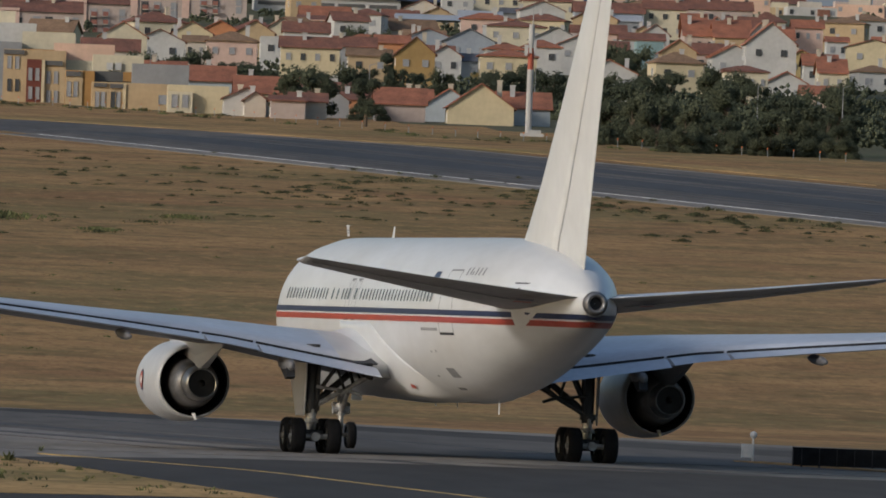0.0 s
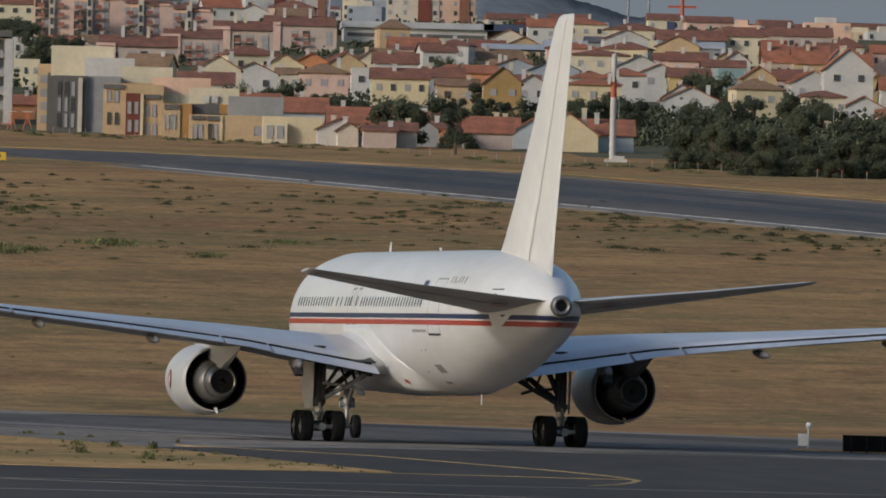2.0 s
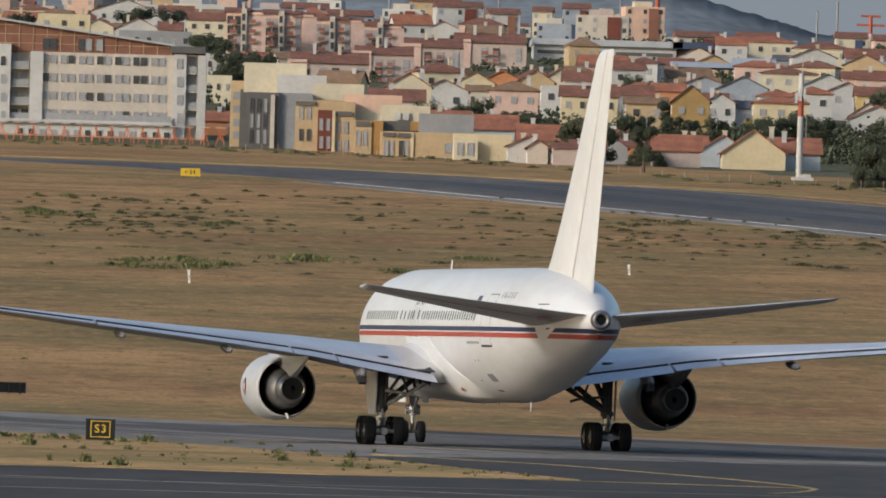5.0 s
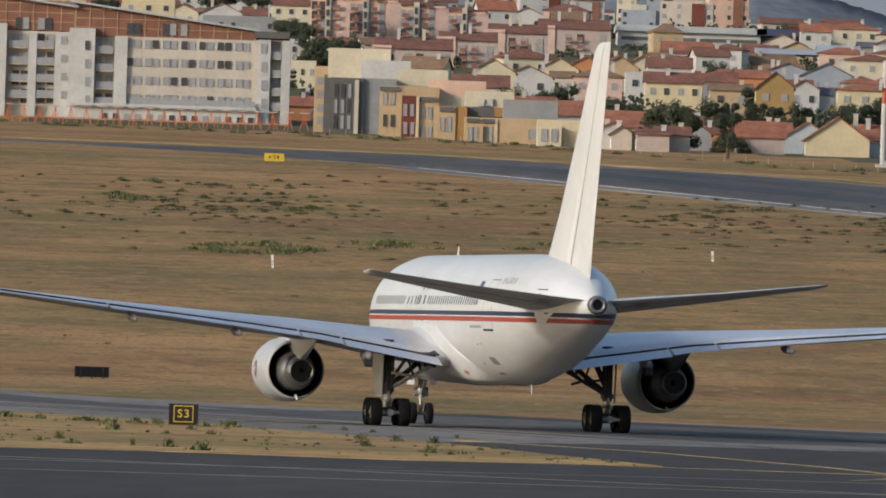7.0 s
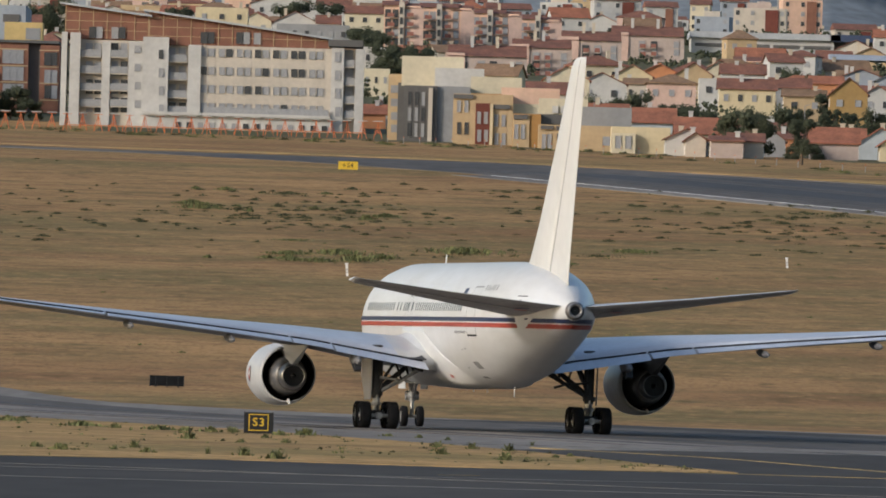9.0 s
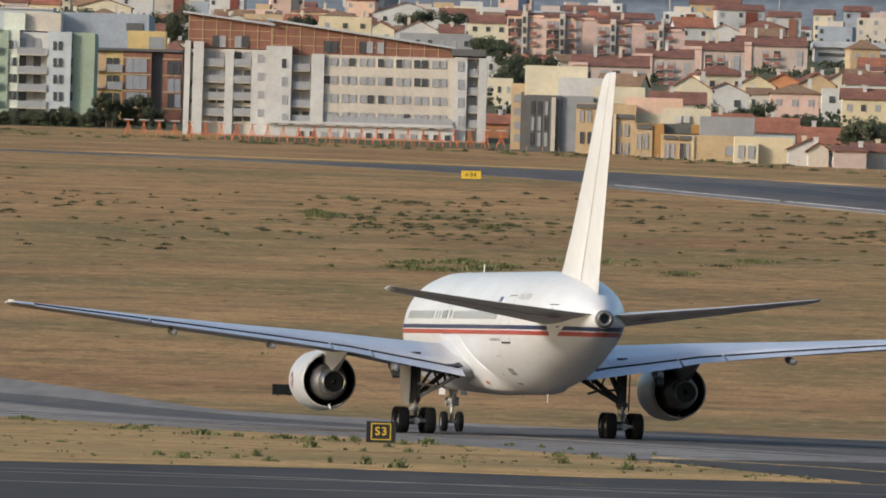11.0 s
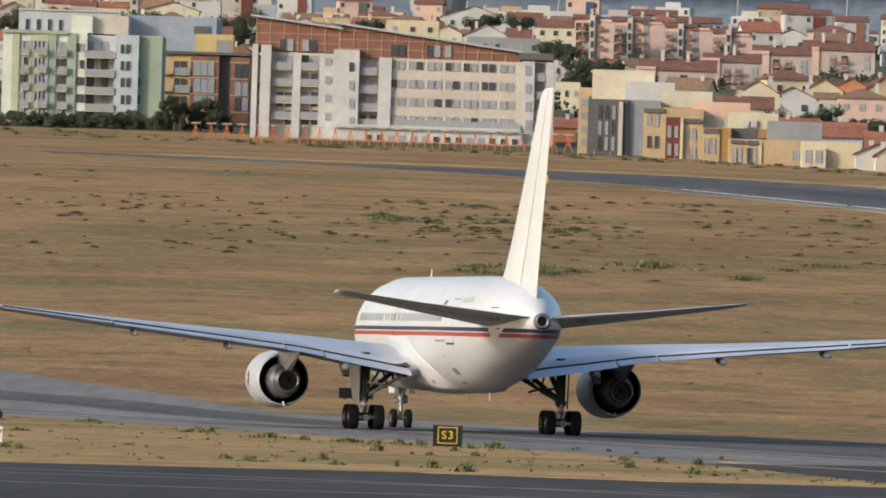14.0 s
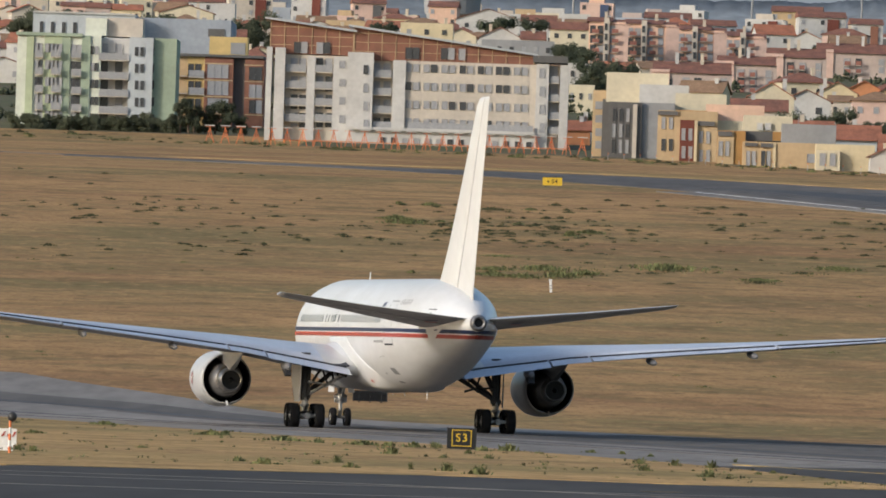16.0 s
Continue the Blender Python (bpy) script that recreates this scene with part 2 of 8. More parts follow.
def strip(name, left, right, lift, material, label, category="road", step=6.0):
    """A paved sheet between two lines, each given from the near to the far end, that follows the land."""
    def dense(line, count):
        seg = [math.dist(a, b) for a, b in zip(line, line[1:])]
        total, pts = sum(seg), []
        for k in range(count + 1):
            s = total * k / count
            for (a, b), g in zip(zip(line, line[1:]), seg):
                if s <= g + 1e-6:
                    pts.append((a[0] + (b[0] - a[0]) * s / g, a[1] + (b[1] - a[1]) * s / g))
                    break
                s -= g
            else:
                pts.append(line[-1])
        return pts
    count = int(max(sum(math.dist(a, b) for a, b in zip(q, q[1:])) for q in (left, right)) / step) + 1
    L, R = dense(left, count), dense(right, count)
    bm = bmesh.new()
    cols = 8
    grid = []
    for a, b in zip(L, R):
        row = []
        for c in range(cols + 1):
            x, y = a[0] + (b[0] - a[0]) * c / cols, a[1] + (b[1] - a[1]) * c / cols
            row.append(bm.verts.new((x, y, land(y) + lift)))
        sides = [bm.verts.new((p[0], p[1], land(p[1]) - 0.15)) for p in (a, b)]
        grid.append([sides[0]] + row + [sides[1]])
    for r0, r1 in zip(grid, grid[1:]):
        for c in range(cols + 2):
            bm.faces.new((r0[c], r0[c + 1], r1[c + 1], r1[c]))
    bmesh.ops.recalc_face_normals(bm, faces=bm.faces)
    if sum(f.normal.z for f in bm.faces) < 0:
        bmesh.ops.reverse_faces(bm, faces=bm.faces)
    ob = part(name, bm, material)
    return tagged(ob, label, category, kind="structure")


def field_sheet(name, xs, near, far, lift, material, label, category, rows=10):
    """A paved or grassed sheet between two lines that run from left to right."""
    bm = bmesh.new()
    cols = []
    for x in xs:
        y0, y1 = edge_at(x, near), edge_at(x, far)
        cols.append([bm.verts.new((x, y0 - 0.01, land(y0) - 0.1))] + [bm.verts.new((x, y, land(y) + lift)) for y in (y0 + (y1 - y0) * k / rows for k in range(rows + 1))])
    for p, q in zip(cols, cols[1:]):
        for k in range(rows + 1):
            bm.faces.new((p[k], q[k], q[k + 1], p[k + 1]))
    return tagged(part(name, bm, material), label, category, kind="structure")


def offset(line, d):
    """The line moved d metres to its right."""
    out = []
    for i, p in enumerate(line):
        a, b = line[max(0, i - 1)], line[min(len(line) - 1, i + 1)]
        g = math.dist(a, b)
        out.append((p[0] + (b[1] - a[1]) / g * d, p[1] - (b[0] - a[0]) / g * d))
    return out


def band(name, line, width, lift, material, label, category="marking"):
    return strip(name, offset(line, -width / 2), offset(line, width / 2), lift, material, label, category)


ground_sheet()
# taxiways: pale old pavement, a darker worn lane, dark new asphalt in front
TAXI_FAR = [(-220, 745), (-90, 745), (-36, 710), (-26, 680), (-17.5, 642), (0, 618), (17, 600), (31, 575), (60, 545), (220, 420)]
XS = [-220, -150, -100, -75] + [-60 + 1.5 * i for i in range(81)] + [75, 100, 150, 220]
field_sheet("taxiway", XS, [(-220, 150), (220, 150)], TAXI_FAR, 0.012, SHOULDER, "pale worn taxiway pavement with dark streaks", "taxiway", 40)
LANE = mat("worn_lane_asphalt", (0.122, 0.107, 0.093), 0.85, vary=0.2, scale=0.05, fine=0.6, stain=(0.085, 0.078, 0.074), stretch=(1.0, 0.1, 1), world_space=True)
band("taxi_lane", [(40, 380), (26, 440), (16, 485), (-6, 575), (-17, 617), (-30, 660), (-50, 694), (-120, 720)], 7.5, 0.02, LANE, "darker worn taxiway lane", "taxiway")
band("rubber_streak", [(30, 440), (17.5, 470), (-6, 575), (-16, 612), (-30, 652), (-52, 684)], 1.3, 0.028, RUBBER_MARK, "dark rubber streak on the lane")
band("rubber_streak", [(26, 410), (12.5, 468), (-13, 570), (-24, 607), (-38, 640), (-60, 662)], 0.9, 0.028, RUBBER_MARK, "dark rubber streak on the lane")
field_sheet("apron", XS, [(-220, 150), (220, 150)], [(-220, 346), (-18, 347), (-12, 400), (2, 430), (6, 440), (9, 447), (16, 451), (32, 453), (60, 420), (220, 340)], 0.034, ASPHALT, "dark grey asphalt taxiway in front", "taxiway")
for pts, w in (([(-60, 322), (-18, 322), (0, 326), (10, 334), (24, 336)], 0.5), ([(-60, 300), (-10, 301), (10, 305), (30, 310)], 0.7), ([(-40, 334), (-10, 332), (4, 318), (20, 300)], 0.35)):
    band("pale_streak", pts, w, 0.04, SHOULDER, "pale worn streak on dark asphalt")
for k, pts in enumerate(([(-4, 520), (-12, 556), (-24, 596), (-44, 640)], [(8, 470), (0, 506), (-9, 540), (-20, 576)], [(-2, 566), (-14, 606), (-28, 648), (-60, 690)], [(14, 500), (6, 536), (-3, 572), (-12, 606)], [(22, 500), (14, 540), (4, 580)])):
    band("scuff_streak", pts, (0.5, 0.35, 0.8, 0.4, 0.5)[k], 0.033, LANE if k % 2 else RUBBER_MARK, "dark scuff streak on the pavement")
# grass island between the two, and a thin verge at the far side
field_sheet("grass_island", [-240, -150, -100, -75] + [-60 + 1.5 * i for i in range(46)] + [8.9], [(-240, 349), (-18, 349.5), (-5.7, 360), (2, 357), (9, 363)], [(-240, 720), (-60, 668), (-31, 593), (-18, 535), (-7.5, 493), (2.0, 434), (9.0, 364)], 0.049, ISLAND, "island of dry golden grass between taxiways", "grass")
band("verge", [(28.4, 497), (31.5, 483), (45, 430), (90, 330)], 1.3, 0.06, GRASS, "thin verge of dry grass", "grass")
field_sheet("worn_lane", [-8.5 + 1.5 * i for i in range(46)] + [75, 100, 150], [(-9, 612), (-4, 578), (4, 515), (12, 482), (32, 480), (60, 445), (160, 380)], [(-9, 613), (0, 605), (17, 585), (31, 562), (60, 532), (160, 452)], 0.022, LANE, "worn grey taxiway lane", "taxiway")
field_sheet("pale_shoulder", [-4 + 1.5 * i for i in range(44)] + [75, 100, 150], [(-4, 450), (6, 456), (16, 462), (32, 465), (60, 431), (160, 366)], [(-4, 452), (6, 470), (16, 476), (32, 478), (60, 443), (160, 376)], 0.03, SHOULDER, "pale concrete shoulder", "taxiway")
band("dark_lane", [(2, 612), (20, 570), (33, 530), (50, 480), (120, 380)], 9, 0.024, ASPHALT, "dark asphalt strip behind the verge", "taxiway")
band("yellow_line", [(3.4, 442), (6.0, 432), (9.6, 418), (12.3, 396), (14.2, 381), (15.5, 366), (15.6, 356), (14.8, 347), (13.6, 340)], 0.2, 0.045, LINE_YELLOW, "worn yellow taxi guide line")
band("yellow_line", [(4, 362), (8, 361.5), (11.6, 360), (14.0, 361), (15.4, 359)], 0.15, 0.045, LINE_YELLOW, "worn yellow taxi guide line")
band("yellow_line", [(0.1, 333.5), (0.6, 334), (1.1, 334.5)], 0.2, 0.045, LINE_YELLOW, "short worn yellow mark")

# runway and its markings, running away over the rise
RUN_NEAR = [(420, -101), (320, 235), (160, 770), (70.8, 1067), (24, 1226), (5, 1287), (-4, 1322), (-16, 1372), (-34, 1420), (-70, 1468)]
RUN_FAR = [(470, -50), (365, 300), (200, 812), (79, 1193), (46, 1297), (28, 1360), (5.4, 1425), (-12, 1440), (-36, 1452), (-72, 1490)]
strip("runway", RUN_NEAR, RUN_FAR, 0.05, RUNWAY, "dark asphalt runway with rubber marks", "runway")
strip("runway_edge", offset(RUN_NEAR[1:6], -4.5), offset(RUN_NEAR[1:6], 0.3), 0.06, SHOULDER, "pale runway shoulder", "runway")
band("runway_line", RUN_NEAR[1:6], 0.38, 0.085, LINE_WHITE, "white runway edge line")
band("runway_line", offset(RUN_FAR[1:6], -1.5), 0.3, 0.085, SHOULDER, "white runway edge line")
band("rubber_streak", offset(RUN_NEAR[1:7], 16), 9, 0.07, RUBBER_MARK, "black tyre rubber on the runway")
band("rubber_streak", offset(RUN_NEAR[1:7], 29), 6, 0.07, RUBBER_MARK, "black tyre rubber on the runway")
for far_off, wide in ((6.5, 0.7), (9.5, 1.0), (22.5, 1.4), (34.5, 1.6)):
    band("rubber_streak", offset(RUN_NEAR[1:7], far_off), wide, 0.075, RUBBER_MARK, "dark tyre streak along the runway")
band("taxi_strip", [(-34, 1428), (-60, 1470), (-100, 1515), (-200, 1580)], 2.5, 0.05, RUNWAY, "thin dark taxiway beyond the rise", "taxiway")
strip("bare_verge", [(-60, 1498), (-20, 1468), (3, 1440), (30, 1368), (50, 1300), (82, 1200)], [(-60, 1512), (-20, 1484), (5, 1458), (32, 1386), (53, 1312), (86, 1206)], 0.04, ISLAND, "pale dry verge beyond the runway", "grass")

# weeds on the field and the island: rosettes of small leaves, too many to count
WEED = [mat("dark_green_weeds", (0.070, 0.070, 0.036), 0.9, vary=0.3, scale=1, fine=6, island=0.4), mat("fresh_green_weeds", (0.125, 0.130, 0.056), 0.9, vary=0.3, scale=1, fine=6, island=0.4)]
weed_rnd = random.Random(21)
weeds = {0: ([], []), 1: ([], [])}


def weed(x, y, w, h, kind=0, n=40):
    vs, fs = weeds[kind]
    if y > 700:
        h, w, n = h * 0.8, w * 1.25, int(n * 2.2)
    for _ in range(n if w < 1 else 2 * n):
        a, q = weed_rnd.uniform(0, math.tau), min(1.5, abs(weed_rnd.gauss(0, 0.7)))
        px, py = x + math.cos(a) * q * w / 2, y + math.sin(a) * q * w * 1.2
        hh, ww = h * (1.15 - 0.6 * q) * weed_rnd.uniform(0.4, 1.2), min(0.06, w * weed_rnd.uniform(0.03, 0.09))
        lx, ly = weed_rnd.uniform(-0.5, 0.5) * hh, weed_rnd.uniform(-0.5, 0.5) * hh
        z, k, b = land(py) + 0.1, len(vs), weed_rnd.uniform(0, math.pi)
        dx, dy = math.cos(b) * ww, math.sin(b) * ww
        vs += [(px - dx, py - dy, z), (px + dx, py + dy, z), (px + lx + dx * 0.8, py + ly + dy * 0.8, z + hh * 0.7), (px + lx * 1.3, py + ly * 1.3, z + hh), (px + lx - dx * 0.8, py + ly - dy * 0.8, z + hh * 0.65)]
        fs.append((k, k + 1, k + 2, k + 3, k + 4))


weed(-21.8, 1104, 2.79, 0.71, 1, 60)
weed(-14.8, 1171, 2.42, 0.32, 0, 60)
weed(-11.3, 1175, 1.08, 0.27, 1, 36)
weed(-9.0, 1198, 0.88, 0.33, 0, 36)
weed(-7.8, 1178, 0.60, 0.27, 0, 36)
weed(-9.5, 1140, 0.84, 0.31, 0, 36)
weed(-8.1, 1142, 0.73, 0.31, 0, 36)
weed(-15.0, 1117, 0.92, 0.36, 0, 36)
weed(-13.1, 1103, 0.71, 0.30, 0, 36)
weed(-11.7, 1113, 0.72, 0.41, 1, 36)
weed(-10.2, 1112, 0.61, 0.31, 0, 36)
weed(-8.4, 1107, 1.78, 0.25, 0, 60)
weed(-6.8, 1077, 0.89, 0.59, 1, 36)
weed(-5.2, 1090, 2.00, 0.40, 1, 60)
weed(-17.3, 1096, 0.60, 0.50, 1, 36)
weed(-25.0, 1149, 0.53, 0.26, 0, 36)
weed(-13.5, 947, 1.13, 0.26, 1, 36)
weed(-11.8, 944, 1.73, 0.43, 1, 60)
weed(-9.5, 942, 2.60, 0.35, 1, 60)
weed(-6.6, 946, 2.61, 0.61, 1, 60)
weed(-4.8, 955, 2.19, 0.44, 1, 60)
weed(-18.0, 943, 0.65, 0.26, 1, 36)
weed(-12.1, 1001, 2.53, 0.14, 1, 60)
weed(-43.5, 1309, 0.54, 0.18, 0, 36)
weed(-40.9, 1296, 0.48, 0.18, 0, 36)
weed(-11.8, 1075, 0.49, 0.30, 0, 36)
weed(-10.0, 1053, 0.77, 0.19, 0, 36)
weed(-21.0, 1180, 1.63, 0.43, 1, 36)
weed(-23.9, 1182, 0.87, 0.33, 1, 36)
weed(-18.7, 1114, 0.72, 0.26, 1, 36)
weed(-17.4, 498, 1.14, 0.21, 1, 60)
weed(-16.9, 501, 0.41, 0.21, 1, 60)
weed(-13.9, 479, 1.54, 0.20, 1, 60)
weed(-12.4, 473, 0.43, 0.20, 1, 60)
weed(-10.6, 470, 1.30, 0.19, 1, 60)
weed(-9.6, 468, 0.75, 0.17, 1, 60)
weed(-8.6, 467, 0.97, 0.19, 1, 60)
weed(-7.8, 468, 0.43, 0.26, 1, 60)
weed(-8.7, 429, 0.59, 0.26, 1, 60)
weed(-12.4, 379, 0.52, 0.16, 1, 60)
weed(-11.4, 372, 0.77, 0.20, 1, 60)
weed(-9.9, 377, 0.23, 0.14, 1, 60)
weed(-9.5, 386, 0.32, 0.25, 1, 60)
weed(-5.8, 369, 0.51, 0.25, 1, 60)
weed(-4.7, 361, 0.66, 0.27, 1, 60)
weed(-5.9, 459, 0.63, 0.19, 1, 60)
weed(-5.0, 463, 0.85, 0.28, 1, 60)
weed(-6.7, 419, 0.31, 0.15, 1, 60)
weed(-5.2, 423, 0.35, 0.16, 1, 60)
weed(-6.2, 443, 0.37, 0.14, 1, 60)
weed(-8.7, 370, 0.42, 0.17, 1, 60)
weed(-6.9, 371, 0.15, 0.20, 1, 60)
weed(0.1, 394, 0.47, 0.22, 1, 60)
weed(0.0, 422, 0.35, 0.23, 1, 60)
weed(1.2, 419, 0.33, 0.23, 1, 60)
weed(2.1, 378, 0.43, 0.24, 1, 60)
weed(2.4, 415, 0.42, 0.23, 1, 60)
weed(-0.7, 466, 0.32, 0.13, 1, 60)
weed(0.4, 458, 0.29, 0.11, 1, 60)
weed(3.8, 394, 0.25, 0.11, 1, 60)
weed(2.7, 374, 0.24, 0.09, 0, 60)
weed(-1.9, 470, 0.65, 0.11, 1, 60)
weed(3.4, 442, 0.18, 0.16, 1, 60)
weed(4.3, 400, 0.22, 0.11, 1, 60)
weed(36.2, 1141, 3.14, 0.26, 0, 30)
weed(30.3, 1106, 1.42, 0.30, 0, 30)
weed(32.1, 1099, 1.11, 0.25, 0, 30)
weed(27.1, 1103, 1.01, 0.25, 0, 30)
weed(29.3, 1118, 1.54, 0.21, 0, 30)
weed(34.2, 1148, 1.85, 0.21, 0, 30)
weed(39.5, 1117, 0.72, 0.21, 0, 30)
weed(43.7, 1099, 1.41, 0.25, 0, 30)
weed(24.8, 1137, 1.57, 0.21, 0, 30)
weed(18.4, 1159, 1.38, 0.27, 0, 30)
weed(20.8, 1142, 2.10, 0.21, 0, 30)
weed(11.8, 1121, 0.72, 0.21, 0, 30)
weed(8.8, 1182, 1.52, 0.27, 0, 30)
weed(5.6, 1184, 1.63, 0.22, 0, 30)
weed(6.6, 1115, 0.82, 0.26, 0, 30)
weed(52.3, 980, 1.17, 0.27, 0, 30)
weed(50.6, 992, 1.37, 0.23, 0, 30)
weed(59.7, 1079, 2.48, 0.35, 0, 30)
weed(52.8, 1063, 1.95, 0.39, 0, 30)
weed(61.8, 1057, 1.46, 0.34, 0, 30)
weed(64.9, 1052, 1.93, 0.39, 0, 30)
weed(67.0, 1039, 1.43, 0.43, 0, 30)
weed(51.4, 1078, 1.24, 0.30, 0, 30)
weed(59.6, 1047, 1.44, 0.48, 0, 30)
weed(60.7, 1017, 0.93, 0.28, 0, 30)
weed(30.1, 1007, 1.39, 0.14, 0, 30)
weed(15.1, 999, 2.75, 0.18, 0, 30)
weed(12.5, 978, 3.59, 0.18, 0, 30)
weed(8.7, 947, 2.61, 0.17, 0, 30)
weed(47.4, 1104, 2.28, 0.46, 0, 40)
weed(50.7, 1078, 1.24, 0.40, 0, 40)
weed(53.1, 992, 0.73, 0.23, 0, 40)
weed(42.3, 1005, 1.85, 0.28, 0, 40)
weed(44.8, 999, 1.84, 0.28, 0, 40)
weed(57.6, 1058, 1.46, 0.39, 0, 40)
weed(1.7, 977, 5.38, 0.63, 1, 90)
weed(-8.1, 965, 4.87, 0.44, 1, 90)
weed(8.7, 953, 2.63, 0.26, 1, 90)
weed(15.4, 994, 3.65, 0.27, 1, 90)
weed(-23.0, 1120, 2.06, 0.46, 1, 90)
weed(-12.1, 960, 2.65, 0.31, 1, 90)
weed(-23.5, 475, 0.87, 0.13, 1, 50)
weed(-20.0, 395, 0.45, 0.18, 1, 50)
weed(-19.3, 391, 0.54, 0.16, 1, 50)
weed(-23.7, 544, 1.50, 0.17, 1, 50)
weed(-17.0, 419, 0.38, 0.12, 1, 50)

# scattered dry-field weeds in loose clusters
for _ in range(85):
    cx, cy = weed_rnd.uniform(-60, 80), 1100 + weed_rnd.gauss(0, 60)
    if cx > 5 - 0.3 * (cy - 1287) - 8:
        continue
    for _ in range(weed_rnd.randint(3, 12)):
        y = cy + weed_rnd.gauss(0, 16)
        weed(cx + weed_rnd.gauss(0, 5), y, weed_rnd.uniform(0.3, 1.1), weed_rnd.uniform(0.10, 0.26), 0, 18)
for _ in range(60):
    cx, cy = weed_rnd.uniform(-60, 60), weed_rnd.uniform(720, 1000)
    weed(cx, cy, weed_rnd.uniform(0.3, 0.8), weed_rnd.uniform(0.06, 0.16), 1, 10)
for _ in range(150):
    x = weed_rnd.uniform(-110, 70)
    weed(x, edge_at(x, TOWN_EDGE) - weed_rnd.uniform(2, 60), weed_rnd.uniform(0.5, 2.2), weed_rnd.uniform(0.2, 0.5), weed_rnd.randint(0, 1), 16)
for _ in range(260):
    u = weed_rnd.random()
    x = 8 - 40 * u
    far = edge_at(-x, [(-8.9, 364), (-2.0, 434), (7.5, 493), (18, 535), (31, 593), (60, 668)])
    weed(x, 352 + (far - 356) * weed_rnd.random() ** 0.8, weed_rnd.uniform(0.1, 0.45), weed_rnd.uniform(0.03, 0.12), weed_rnd.randint(0, 1), 10)
for kind, (vs, fs) in weeds.items():
    me = bpy.data.meshes.new("weeds")
    me.from_pydata(vs, [], fs)
    me.materials.append(WEED[kind])
    tagged(new("weeds", me), ("dark", "fresh")[kind] + " green weeds scattered over the dry grass", "weeds", kind="stuff")


# ---- airliner ----
def airliner():
    plane = empty("airliner", Matrix(), "white twin-engine airliner with navy and red stripes, taxiing away", "airplane")

    # fuselage: station, bottom, top, half width
    st = [(24.1, 3.9, 4.3, 0.18), (23.8, 3.3, 5.0, 0.85), (22.9, 2.75, 5.85, 1.55), (21.6, 2.35, 6.58, 2.05), (19.6, 2.05, 7.14, 2.39), (17.2, 1.93, 7.29, 2.505), (14.6, 1.9, 7.3, 2.515),
          (10, 1.9, 7.3, 2.515), (4, 1.9, 7.3, 2.515), (-2, 1.9, 7.3, 2.515), (-6.0, 1.92, 7.3, 2.515), (-8.0, 2.02, 7.3, 2.50), (-10, 2.22, 7.29, 2.44), (-12, 2.52, 7.26, 2.33), (-14, 2.9, 7.21, 2.18),
          (-16, 3.2, 7.1, 1.98), (-18, 3.55, 6.9, 1.72), (-19.5, 3.84, 6.68, 1.46), (-21, 4.18, 6.34, 1.12), (-22.2, 4.52, 5.98, 0.76), (-23.0, 4.84, 5.62, 0.40)]

    def section(x):
        for (a, b) in zip(st, st[1:]):
            if b[0] <= x <= a[0]:
                k = (x - b[0]) / (a[0] - b[0])
                return [b[i] + (a[i] - b[i]) * k for i in range(4)]
        return st[-1]

    def side(x, z, out=0.0):
        """Point of the port side at station x and height z."""
        _, lo, hi, w = section(x)
        z = max(lo, min(hi, z))
        zc, h = (lo + hi) / 2, (hi - lo) / 2
        s = max(-1, min(1, (z - zc) / h))
        y = w * math.sqrt(1 - s * s)
        g = Vector((0, y / (w * w), (z - zc) / (h * h))).normalized()
        return Vector((x, y + g.y * out, z + g.z * out))

    dense = []
    for a, b in zip(st, st[1:]):
        k = max(1, int((a[0] - b[0]) / 1.0))
        dense += [a[0] + (b[0] - a[0]) * i / k for i in range(k)]
    dense.append(st[-1][0])
    rings = []
    for x in dense:
        _, lo, hi, w = section(x)
        rings.append([(x, w * math.cos(t * math.tau / 64), (lo + hi) / 2 + (hi - lo) / 2 * math.sin(t * math.tau / 64)) for t in range(64)])
    body = part("fuselage", skin(bmesh.new(), rings, cap0=True), PAINT, plane, smooth=True)

    def on_side(name, x0, x1, z0, z1, material, out=0.006, parent=None, sides=(1, -1), step=0.8, label=""):
        """A decal or panel that follows the fuselage skin."""
        res = None
        for s in sides:
            bm = bmesh.new()
            nx, nz = max(1, int(abs(x1 - x0) / step)), max(1, int((z1 - z0) / 0.03))
            g = [[bm.verts.new((p.x, p.y * s, p.z)) for p in (side(x0 + (x1 - x0) * i / nx, z0 + (z1 - z0) * j / nz, out) for j in range(nz + 1))] for i in range(nx + 1)]
            for i in range(nx):
                for j in range(nz):
                    f = (g[i][j], g[i + 1][j], g[i + 1][j + 1], g[i][j + 1])
                    bm.faces.new(f if (s > 0) == (x1 < x0) else f[::-1])
            res = part(name, bm, material, parent or body, label, smooth=True)
        return res

    on_side("stripe", 22.0, -22.96, 4.72, 4.89, STRIPE_BLUE, 0.02, step=0.1, label="navy blue cheatline")
    on_side("stripe", 22.0, -22.6, 4.48, 4.66, STRIPE_RED, 0.02, step=0.1, label="red cheatline")

    # cabin windows, built once a side and then shared
    xs = [-8.6 + 0.56 * i for i in range(23)] + [6.5, 7.05, 8.0, 8.9] + [10.0 + 0.56 * i for i in range(14)]
    shared = {}
